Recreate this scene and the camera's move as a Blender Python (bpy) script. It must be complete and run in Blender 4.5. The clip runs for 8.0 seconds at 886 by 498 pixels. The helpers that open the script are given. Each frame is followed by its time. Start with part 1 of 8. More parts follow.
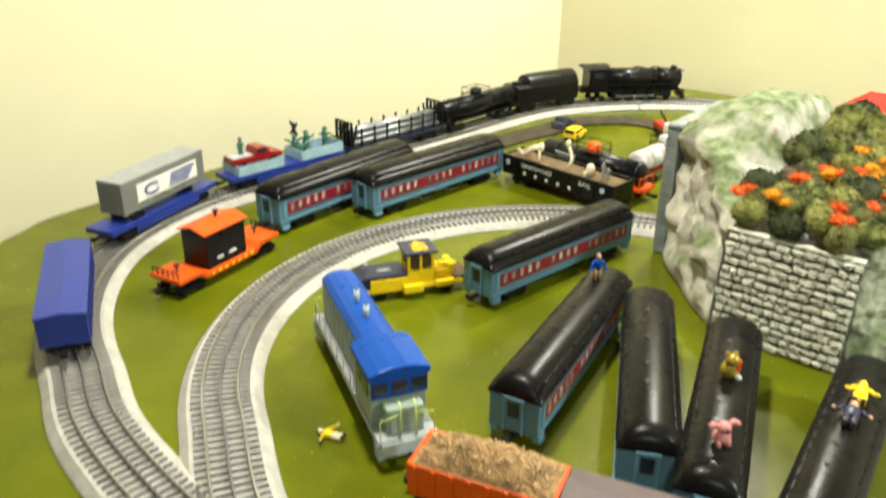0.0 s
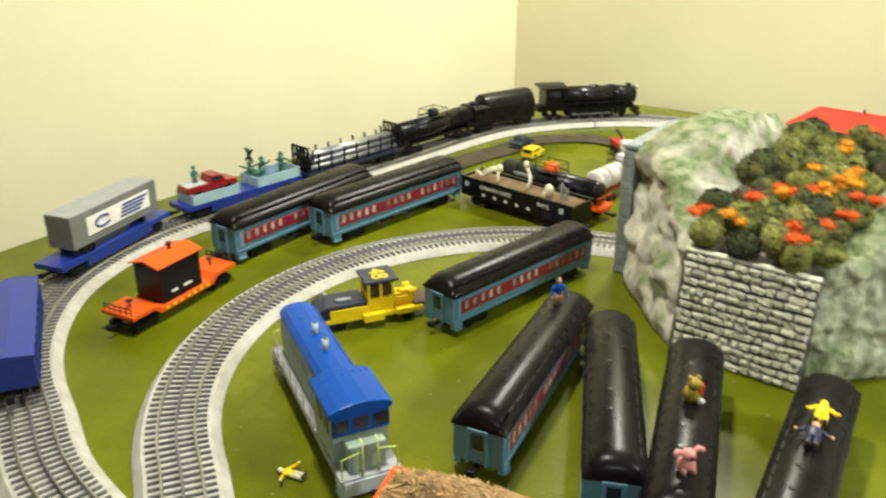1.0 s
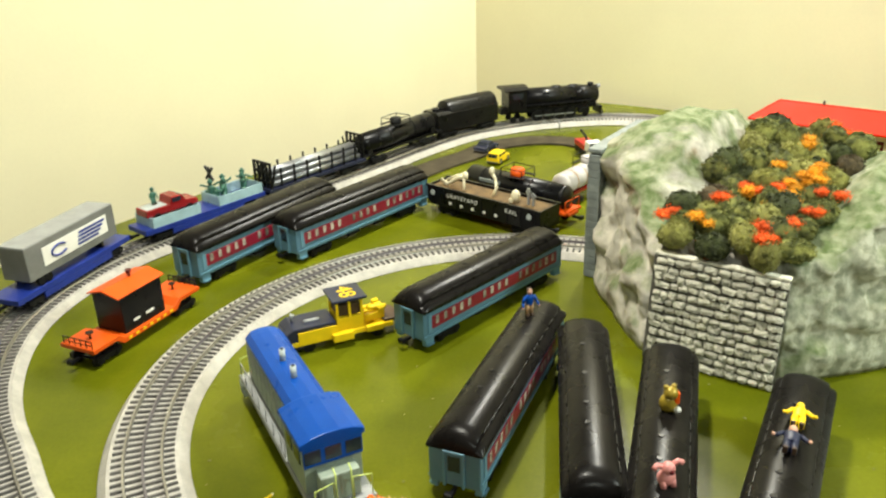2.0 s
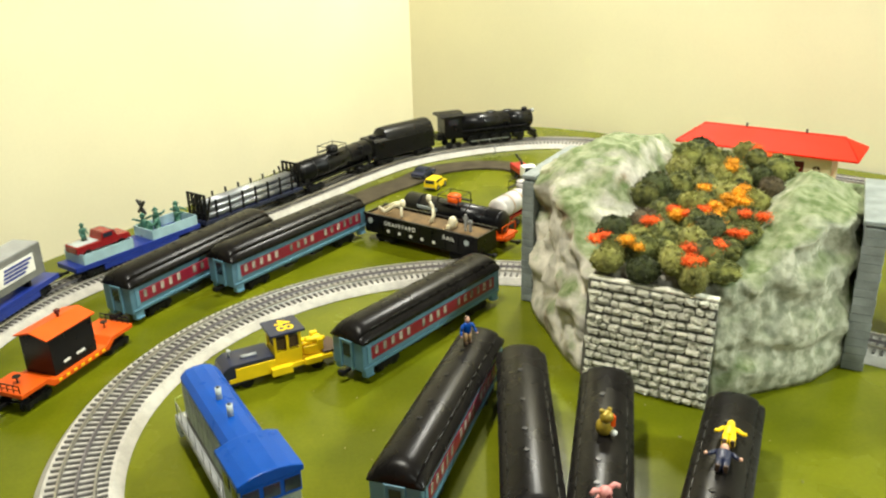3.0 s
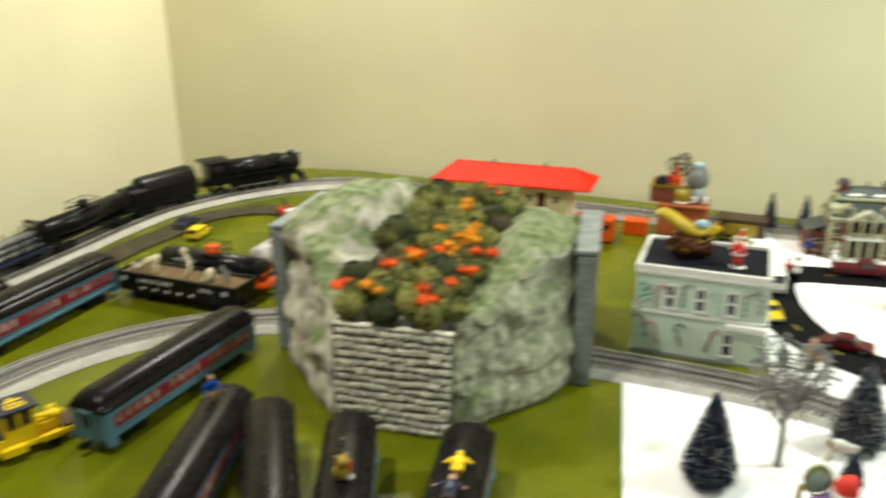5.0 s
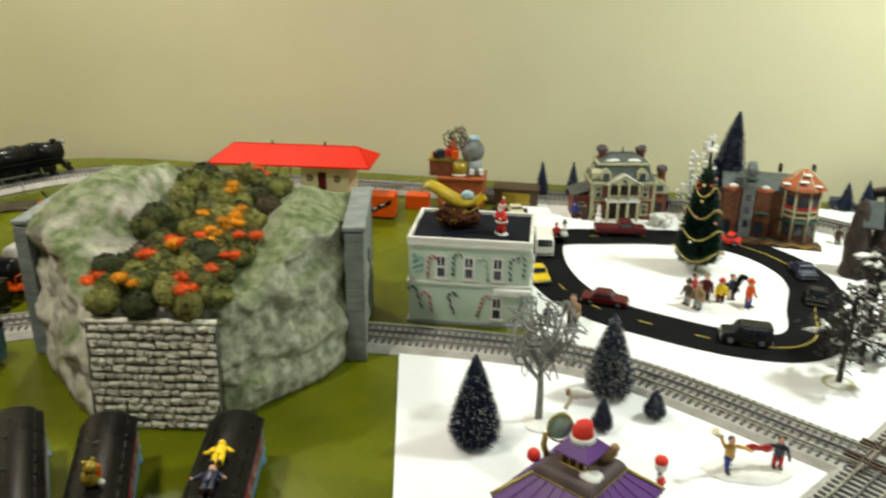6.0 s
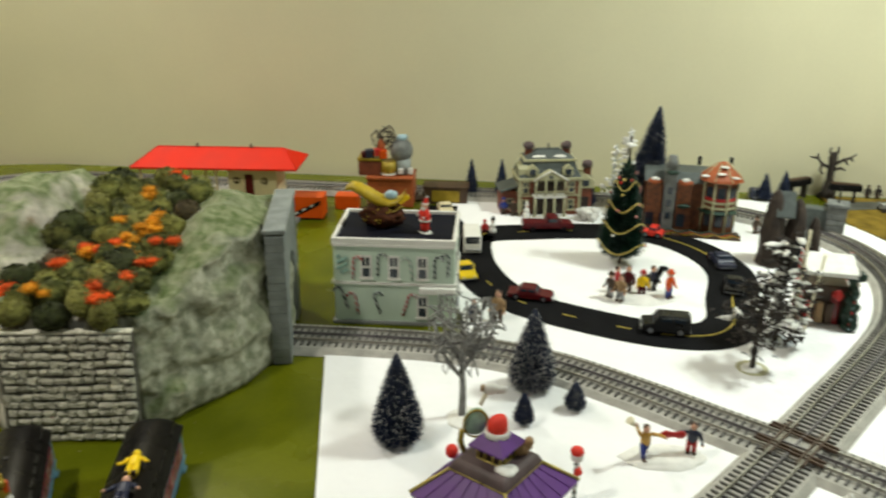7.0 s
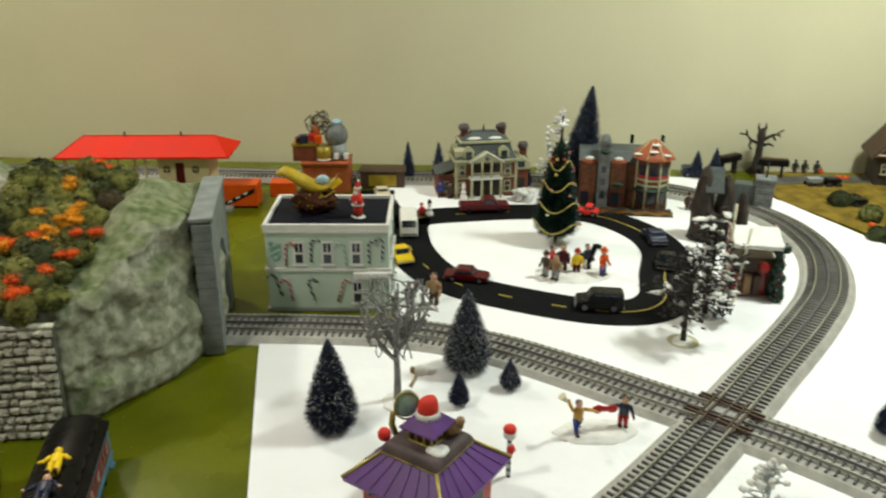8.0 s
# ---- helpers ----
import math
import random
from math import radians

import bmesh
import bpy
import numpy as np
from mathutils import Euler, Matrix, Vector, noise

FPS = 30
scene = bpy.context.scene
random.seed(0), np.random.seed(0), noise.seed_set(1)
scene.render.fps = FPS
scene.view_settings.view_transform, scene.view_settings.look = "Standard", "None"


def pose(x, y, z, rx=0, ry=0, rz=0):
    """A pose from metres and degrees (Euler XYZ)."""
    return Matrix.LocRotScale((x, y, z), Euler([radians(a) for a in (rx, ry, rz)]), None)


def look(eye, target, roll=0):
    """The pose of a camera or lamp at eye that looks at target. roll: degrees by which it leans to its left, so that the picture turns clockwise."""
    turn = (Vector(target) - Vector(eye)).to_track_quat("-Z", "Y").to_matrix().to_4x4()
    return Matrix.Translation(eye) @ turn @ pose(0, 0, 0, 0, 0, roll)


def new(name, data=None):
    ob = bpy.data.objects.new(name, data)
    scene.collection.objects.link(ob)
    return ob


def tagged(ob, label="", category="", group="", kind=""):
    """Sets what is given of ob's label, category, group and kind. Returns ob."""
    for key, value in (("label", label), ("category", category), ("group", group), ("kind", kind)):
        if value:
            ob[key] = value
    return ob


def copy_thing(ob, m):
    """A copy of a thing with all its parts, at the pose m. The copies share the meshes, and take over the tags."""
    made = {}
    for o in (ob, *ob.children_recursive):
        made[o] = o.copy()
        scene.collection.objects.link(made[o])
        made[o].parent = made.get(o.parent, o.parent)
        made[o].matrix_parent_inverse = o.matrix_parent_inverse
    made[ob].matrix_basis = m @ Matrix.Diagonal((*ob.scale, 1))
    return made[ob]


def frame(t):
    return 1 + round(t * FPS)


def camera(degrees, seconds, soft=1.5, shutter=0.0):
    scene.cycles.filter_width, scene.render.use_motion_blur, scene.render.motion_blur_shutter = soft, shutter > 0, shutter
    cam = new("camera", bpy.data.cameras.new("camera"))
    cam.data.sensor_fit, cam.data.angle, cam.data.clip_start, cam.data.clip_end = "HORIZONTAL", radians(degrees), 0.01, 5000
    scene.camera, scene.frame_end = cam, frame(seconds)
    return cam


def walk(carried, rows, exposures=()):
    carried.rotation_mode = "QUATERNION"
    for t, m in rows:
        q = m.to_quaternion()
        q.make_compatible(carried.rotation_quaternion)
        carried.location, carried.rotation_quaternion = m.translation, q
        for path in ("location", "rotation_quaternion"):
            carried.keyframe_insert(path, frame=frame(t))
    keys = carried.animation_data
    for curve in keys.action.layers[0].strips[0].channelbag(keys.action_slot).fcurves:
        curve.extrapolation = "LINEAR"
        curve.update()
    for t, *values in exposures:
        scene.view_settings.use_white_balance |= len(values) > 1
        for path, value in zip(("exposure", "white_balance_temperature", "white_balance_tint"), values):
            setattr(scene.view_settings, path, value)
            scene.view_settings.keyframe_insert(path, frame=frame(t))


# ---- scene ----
cam = camera(57.3, 8.0, soft=2.2, shutter=0.7)
PATH = [
    (0, (0.217, 0.203, 0.559), (0.102, 2.02, -0.269), 0.7),
    (0.5, (0.212, 0.225, 0.578), (0.102, 2.07, -0.188), -0.7),
    (1, (0.221, 0.221, 0.569), (0.196, 2.057, -0.224), 0.3),
    (1.2, (0.227, 0.22, 0.568), (0.247, 2.054, -0.229), -1.2),
    (2.3, (0.227, 0.252, 0.584), (0.298, 2.09, -0.201), -1.7),
    (2.5, (0.229, 0.251, 0.587), (0.356, 2.093, -0.181), -1.4),
    (3, (0.236, 0.245, 0.59), (0.423, 2.091, -0.157), -1.5),
    (3.5, (0.235, 0.242, 0.59), (0.42, 2.087, -0.16), -1.4),
    (4, (0.249, 0.238, 0.593), (0.464, 2.087, -0.137), -1.1),
    (4.5, (0.28, 0.226, 0.601), (0.705, 2.043, -0.118), -1.1),
    (5, (0.319, 0.209, 0.62), (0.973, 1.971, -0.063), -0.5),
    (5.2, (0.334, 0.202, 0.615), (1.112, 1.92, -0.051), -0.0),
    (6.3, (0.391, 0.173, 0.616), (1.453, 1.696, -0.127), 0.5),
    (6.5, (0.391, 0.171, 0.618), (1.451, 1.698, -0.12), 0.6),
    (7, (0.412, 0.152, 0.621), (1.561, 1.616, -0.112), 0.4),
    (7.5, (0.425, 0.144, 0.617), (1.617, 1.565, -0.132), 0.5),
    (8, (0.433, 0.139, 0.615), (1.67, 1.512, -0.15), 0.2),
]
walk(cam, [(t, look(eye, target, roll)) for t, eye, target, roll in PATH],
     exposures=[(0, -0.12, 6350, 8), (0.5, -0.36, 6350, 8), (1.0, -0.35, 6350, 8), (2.5, -0.26, 6350, 8), (4.0, -0.31, 6350, 8), (4.5, -0.39, 6350, 8), (5.0, -0.87, 6370, 9), (5.2, -0.98, 6370, 9), (6.3, -1.38, 6390, 9.5), (8, -1.62, 6400, 9.5)])
# ---------------------------------------------------------------- light
world = bpy.data.worlds.new("world")
scene.world = world
world.use_nodes = True
world.node_tree.nodes["Background"].inputs[0].default_value = (1.0, 0.93, 0.78, 1)
world.node_tree.nodes["Background"].inputs[1].default_value = 0.01


def ceiling_lamp(x, y, power, size, colour):
    data = bpy.data.lights.new("ceiling_lamp", "AREA")
    data.shape, data.size, data.energy, data.color = "DISK", size, power, colour
    data.spread = radians(170)
    ob = new("ceiling_lamp", data)
    ob.matrix_world = pose(x, y, CEILING - 0.012)
    return ob


CEILING, FLOOR = 1.55, -0.85
WARM = (1.0, 0.965, 0.86)
ceiling_lamp(0.06, 1.10, 36, 0.15, (1.0, 0.95, 0.81))
ceiling_lamp(2.10, 0.38, 79, 0.26, (0.93, 1.0, 0.895))
# unseen fill lamp behind the camera, added to brighten house front and stone wall
ceiling_lamp(0.20, -0.90, 22, 0.15, (0.96, 1.0, 0.88))
ceiling_lamp(0.90, 2.36, 44, 0.12, WARM)

# ---------------------------------------------------------------- materials


def mat(name, col, rough=0.5, metal=0.0, var=0.12, scale=45.0, bump=0.12, bscale=420.0, rvar=0.12, spread=0.0, tint=None, depth=0.0006, spec=0.5):
    """A painted, moulded or natural surface: two scales of colour change, uneven gloss and fine relief."""
    m = bpy.data.materials.new(name)
    m.use_nodes = True
    t = m.node_tree
    p = t.nodes["Principled BSDF"]
    co = t.nodes.new("ShaderNodeTexCoord")
    big = t.nodes.new("ShaderNodeTexNoise")
    big.inputs["Scale"].default_value, big.inputs["Detail"].default_value = scale, 6
    small = t.nodes.new("ShaderNodeTexNoise")
    small.inputs["Scale"].default_value, small.inputs["Detail"].default_value = bscale, 4
    t.links.new(co.outputs["Object"], big.inputs["Vector"])
    t.links.new(co.outputs["Object"], small.inputs["Vector"])
    lo = [max(0.0, c * (1 - var)) for c in col]
    hi = [min(1.0, c * (1 + var)) for c in (tint or col)]
    ramp = t.nodes.new("ShaderNodeValToRGB")
    ramp.color_ramp.elements[0].position, ramp.color_ramp.elements[1].position = 0.36, 0.64
    ramp.color_ramp.elements[0].color, ramp.color_ramp.elements[1].color = (*lo, 1), (*hi, 1)
    t.links.new(big.outputs["Fac"], ramp.inputs["Fac"])
    fine = t.nodes.new("ShaderNodeMix")
    fine.data_type, fine.blend_type = "RGBA", "MULTIPLY"
    fine.inputs["Factor"].default_value = min(1.0, var * 1.6)
    t.links.new(ramp.outputs["Color"], fine.inputs["A"])
    t.links.new(small.outputs["Fac"], fine.inputs["B"])
    colour = fine.outputs["Result"]
    if spread:
        info = t.nodes.new("ShaderNodeObjectInfo")
        hsv = t.nodes.new("ShaderNodeHueSaturation")
        rng = t.nodes.new("ShaderNodeMapRange")
        rng.inputs["To Min"].default_value, rng.inputs["To Max"].default_value = 1 - spread, 1 + spread
        t.links.new(info.outputs["Random"], rng.inputs["Value"])
        t.links.new(rng.outputs["Result"], hsv.inputs["Value"])
        t.links.new(colour, hsv.inputs["Color"])
        colour = hsv.outputs["Color"]
    t.links.new(colour, p.inputs["Base Color"])
    rr = t.nodes.new("ShaderNodeMapRange")
    rr.inputs["To Min"].default_value, rr.inputs["To Max"].default_value = max(0.03, rough - rvar), min(1, rough + rvar)
    t.links.new(big.outputs["Fac"], rr.inputs["Value"])
    t.links.new(rr.outputs["Result"], p.inputs["Roughness"])
    p.inputs["Metallic"].default_value = metal
    p.inputs["Specular IOR Level"].default_value = spec
    if bump:
        b = t.nodes.new("ShaderNodeBump")
        b.inputs["Strength"].default_value, b.inputs["Distance"].default_value = bump, depth
        t.links.new(small.outputs["Fac"], b.inputs["Height"])
        t.links.new(b.outputs["Normal"], p.inputs["Normal"])
    return m


def striped(name, a, b, scale, rough=0.4):
    """Two colours in slanting bands, as on peppermint sticks."""
    m = mat(name, a, rough)
    t = m.node_tree
    p = t.nodes["Principled BSDF"]
    co = t.nodes.new("ShaderNodeTexCoord")
    w = t.nodes.new("ShaderNodeTexWave")
    w.wave_type, w.bands_direction = "BANDS", "DIAGONAL"
    w.inputs["Scale"].default_value = scale
    ramp = t.nodes.new("ShaderNodeValToRGB")
    ramp.color_ramp.interpolation = "CONSTANT"
    ramp.color_ramp.elements[1].position = 0.5
    ramp.color_ramp.elements[0].color, ramp.color_ramp.elements[1].color = (*a, 1), (*b, 1)
    t.links.new(co.outputs["Object"], w.inputs["Vector"])
    t.links.new(w.outputs["Fac"], ramp.inputs["Fac"])
    t.links.new(ramp.outputs["Color"], p.inputs["Base Color"])
    return m


M = dict(
    wall=mat("cream_wall_paint", (0.79, 0.742, 0.505), 0.75, var=0.03, scale=3, bump=0.25, bscale=120, depth=0.0008),
    # for the two unseen walls: darker than the cream ones to lower the fill
    farwall=mat("darkened_wall_paint", (0.30, 0.275, 0.20), 0.8, var=0.05, scale=3, bump=0.25, bscale=120, depth=0.0008),
    # the ceiling stays unseen; its dark colour holds back bounced fill light
    ceiling=mat("dark_ceiling_paint", (0.17, 0.165, 0.15), 0.85, var=0.03, scale=3, bump=0.2, bscale=90),
    carpet=mat("grey_carpet", (0.22, 0.20, 0.18), 0.95, var=0.2, scale=20, bump=0.6, bscale=500),
    wood=mat("pine_frame", (0.42, 0.28, 0.15), 0.6, var=0.2, scale=14),
    grass=mat("green_painted_board", (0.108, 0.126, 0.003), 0.26, var=0.18, scale=6, bump=0.12, bscale=200, rvar=0.08, tint=(0.122, 0.134, 0.004), spec=0.14),
    straw=mat("tan_grass_mat", (0.26, 0.175, 0.028), 0.9, spec=0.1, var=0.3, scale=30, bump=0.8, bscale=700, depth=0.002),
    snow=mat("snow_blanket", (0.91, 0.91, 0.91), 0.8, var=0.025, scale=9, bump=0.55, bscale=28, depth=0.005),
    snowcap=mat("snow_paint", (0.80, 0.79, 0.74), 0.75, var=0.06, scale=90, bump=0.4),
    asphalt=mat("road_strip", (0.008, 0.008, 0.009), 0.9, spec=0.1, var=0.25, scale=30, bump=0.5, bscale=900),
    roadline=mat("yellow_road_paint", (0.55, 0.42, 0.06), 0.6, var=0.15),
    bed=mat("grey_roadbed_plastic", (0.44, 0.42, 0.37), 0.62, var=0.12, scale=60, bump=0.9, bscale=700, depth=0.0012),
    tie=mat("dark_tie_plastic", (0.125, 0.117, 0.108), 0.6, var=0.25, spread=0.25),
    rail=mat("nickel_rail", (0.40, 0.385, 0.34), 0.46, metal=0.9, var=0.12, scale=20),
    midrail=mat("blackened_centre_rail", (0.20, 0.185, 0.19), 0.5, metal=0.6, var=0.15, scale=20),
    railbrown=mat("crossing_rail", (0.10, 0.06, 0.04), 0.45, var=0.2),
    rock=None, stone=None,
    mortar=mat("dark_mortar", (0.125, 0.117, 0.092), 0.9, var=0.3, bump=0.6),
    portal=mat("grey_cast_stone", (0.215, 0.24, 0.23), 0.75, var=0.18, scale=50, bump=0.5, bscale=500, spread=0.12),
    cblue=mat("coach_blue_plastic", (0.085, 0.185, 0.255), 0.38, var=0.06, bump=0.05),
    cblue2=mat("coach_light_blue", (0.115, 0.25, 0.34), 0.4, var=0.06, bump=0.05),
    cred=mat("coach_red_panel", (0.23, 0.009, 0.028), 0.4, var=0.1, bump=0.05),
    croof=mat("coach_black_roof", (0.0080, 0.0070, 0.0065), 0.28, var=0.25, scale=25, bump=0.12, bscale=300, rvar=0.06, spec=0.10),
    black=mat("black_plastic", (0.006, 0.006, 0.007), 0.45, var=0.2, scale=60, spec=0.2),
    satin=mat("satin_black_paint", (0.005, 0.005, 0.006), 0.30, var=0.2, scale=40, bump=0.05, spec=0.25),
    window=mat("lit_window_film", (0.46, 0.40, 0.34), 0.25, var=0.4, scale=120, spread=0.55),
    glass=mat("dark_window", (0.02, 0.03, 0.045), 0.12, var=0.2),
    steel=mat("silver_pipe", (0.30, 0.31, 0.33), 0.32, metal=0.7, var=0.15),
    grey=mat("grey_plastic", (0.30, 0.31, 0.31), 0.5, var=0.1),
    housegrey=mat("grey_green_house_paint", (0.56, 0.68, 0.56), 0.6, var=0.05, scale=14, bump=0.1),
    ltgrey=mat("light_grey_plastic", (0.42, 0.47, 0.47), 0.45, var=0.1),
    engreen=mat("grey_green_engine_paint", (0.27, 0.33, 0.26), 0.42, var=0.12),
    enblue=mat("engine_blue_plastic", (0.004, 0.056, 0.30), 0.30, spec=0.14, var=0.08, scale=30, bump=0.05),
    lime=mat("lime_handrail", (0.50, 0.60, 0.16), 0.4, var=0.08),
    orange=mat("orange_plastic", (0.66, 0.085, 0.004), 0.42, var=0.06, bump=0.05, spec=0.25),
    yellow=mat("yellow_plastic", (0.84, 0.58, 0.008), 0.4, var=0.07, bump=0.05, spec=0.3),
    navy=mat("navy_plastic", (0.012, 0.016, 0.045), 0.4, var=0.15),
    bluetar=mat("blue_black_roof_felt", (0.005, 0.006, 0.014), 0.75, var=0.3, spec=0.15, bump=0.3),
    goldyellow=mat("yellow_gold_paint", (0.52, 0.36, 0.012), 0.4, var=0.2, scale=50),
    rustbrown=mat("red_brown_carving", (0.11, 0.035, 0.014), 0.85, spec=0.2, var=0.5, scale=160, bump=0.6),
    trblue=mat("flatcar_blue", (0.012, 0.03, 0.23), 0.38, var=0.1),
    trailergrey=mat("weathered_grey_trailer", (0.17, 0.175, 0.165), 0.5, var=0.15, scale=25),
    paleblue=mat("pale_blue_plastic", (0.34, 0.50, 0.56), 0.4, var=0.1),
    white=mat("white_plastic", (0.78, 0.77, 0.72), 0.45, var=0.05),
    red=mat("red_plastic", (0.48, 0.016, 0.014), 0.32, var=0.08),
    paleshell=mat("weathered_white_tank", (0.55, 0.52, 0.49), 0.4, var=0.2, scale=40),
    truckred=mat("dark_red_enamel", (0.25, 0.010, 0.012), 0.22, var=0.1),
    dirtroad=mat("worn_brown_road", (0.075, 0.062, 0.040), 0.9, spec=0.1, var=0.25, scale=30, bump=0.4, bscale=900),
    palegreen=mat("pale_green_glaze", (0.40, 0.60, 0.45), 0.4, var=0.2, scale=80),
    amberpaint=mat("amber_paint", (0.62, 0.34, 0.05), 0.5, var=0.15),
    greyroad=mat("worn_grey_road", (0.115, 0.115, 0.095), 0.9, spec=0.1, var=0.25, scale=30, bump=0.4, bscale=900),
    clearbase=mat("clear_plastic_base", (0.46, 0.50, 0.53), 0.12, var=0.1, scale=60),
    roofred=mat("bright_red_roof", (0.70, 0.020, 0.002), 0.6, var=0.05, scale=20, bump=0.1, spec=0.15),
    maroon=mat("maroon_paint", (0.085, 0.004, 0.007), 0.35, var=0.1, spec=0.25),
    green=mat("green_figure_plastic", (0.05, 0.16, 0.11), 0.5, var=0.15),
    bone=mat("ivory_plastic", (0.74, 0.68, 0.48), 0.5, var=0.1),
    brownload=mat("brown_earth_load", (0.16, 0.10, 0.04), 0.9, var=0.3, bump=0.7),
    chip=mat("tan_wood_chip", (0.50, 0.31, 0.13), 0.85, var=0.35, scale=90),
    strawload=mat("straw_load", (0.36, 0.21, 0.08), 0.9, var=0.35, scale=60, bump=1.0, bscale=350, depth=0.003),
    beige=mat("beige_wall_plastic", (0.66, 0.58, 0.36), 0.5, var=0.06),
    gold=mat("gold_paint", (0.42, 0.30, 0.03), 0.35, metal=0.3, var=0.2),
    brown=mat("dark_brown_paint", (0.07, 0.035, 0.015), 0.55, var=0.3),
    tan=mat("tan_cloth_paint", (0.36, 0.22, 0.10), 0.6, var=0.15),
    skin=mat("peach_paint", (0.60, 0.33, 0.22), 0.5, var=0.05),
    pink=mat("pink_plastic", (0.62, 0.24, 0.22), 0.45, var=0.08),
    purple=mat("purple_roof_paint", (0.125, 0.030, 0.23), 0.45, var=0.12, scale=30),
    plum=mat("grey_brown_roof", (0.105, 0.07, 0.07), 0.6, var=0.2),
    hatred=mat("red_felt", (0.72, 0.03, 0.012), 0.7, var=0.1, bump=0.4),
    brick=mat("painted_brick", (0.215, 0.056, 0.024), 0.6, var=0.25, scale=70, bump=0.5, bscale=600),
    darkbrick=mat("orange_brown_brick", (0.185, 0.058, 0.017), 0.6, var=0.4, scale=90, bump=0.6, bscale=600),
    slate=mat("grey_blue_slate", (0.088, 0.104, 0.098), 0.6, var=0.2, scale=60, bump=0.4),
    cream=mat("cream_trim_paint", (0.48, 0.465, 0.28), 0.55, var=0.08),
    coral=mat("orange_red_shingle", (0.42, 0.098, 0.024), 0.6, var=0.15),
    bark=mat("grey_bark", (0.27, 0.265, 0.25), 0.8, var=0.25, bump=0.7),
    darkbark=mat("dark_bark", (0.045, 0.034, 0.026), 0.85, var=0.3, bump=0.7),
    needle=mat("dark_blue_green_bristle", (0.014, 0.025, 0.068), 0.6, var=0.3, scale=80),
    xneedle=mat("green_bristle", (0.005, 0.034, 0.018), 0.5, var=0.3, scale=80),
    darkstone=mat("brown_rough_stone", (0.055, 0.038, 0.028), 0.85, var=0.35, scale=60, bump=0.9),
    greystone=mat("grey_rough_stone", (0.22, 0.23, 0.22), 0.8, var=0.25, scale=60, bump=0.8),
    cane=striped("candy_cane_stripes", (0.45, 0.085, 0.075), (0.52, 0.54, 0.52), 62),
    canegreen=striped("green_cane_stripes", (0.035, 0.06, 0.05), (0.46, 0.50, 0.47), 62),
    canepale=striped("pale_cane_stripes", (0.30, 0.44, 0.36), (0.62, 0.64, 0.58), 62),
    paleteal=mat("pale_teal_tinsel", (0.36, 0.58, 0.50), 0.5, var=0.2, scale=90),
    tinsel=mat("gold_tinsel", (0.65, 0.52, 0.14), 0.3, metal=0.5, var=0.2),
    darkleaf=mat("dark_dried_foliage", (0.032, 0.023, 0.018), 0.8, var=0.35, scale=120, bump=0.6),
    leafgreen=mat("olive_foliage", (0.085, 0.100, 0.018), 0.9, var=0.32, scale=90, bump=0.5, bscale=700, spread=0.3, tint=(0.200, 0.205, 0.048), depth=0.002),
    leafdark=mat("dark_foliage", (0.058, 0.072, 0.016), 0.9, var=0.4, scale=130, bump=0.5, bscale=700, spread=0.3, depth=0.002),
    leaflight=mat("pale_green_foliage", (0.25, 0.245, 0.055), 0.9, var=0.35, scale=130, bump=0.5, bscale=700, spread=0.25, depth=0.002),
    leafbrown=mat("brown_dried_foliage", (0.095, 0.070, 0.030), 0.9, var=0.35, scale=130, bump=0.5, bscale=700, spread=0.25, depth=0.002),
    leafred=mat("red_orange_foliage", (0.90, 0.115, 0.006), 0.9, var=0.2, scale=130, bump=0.5, bscale=700, spread=0.2, depth=0.002),
    leafamber=mat("amber_foliage", (0.95, 0.38, 0.010), 0.9, var=0.2, scale=130, bump=0.5, bscale=700, spread=0.2, depth=0.002),
)


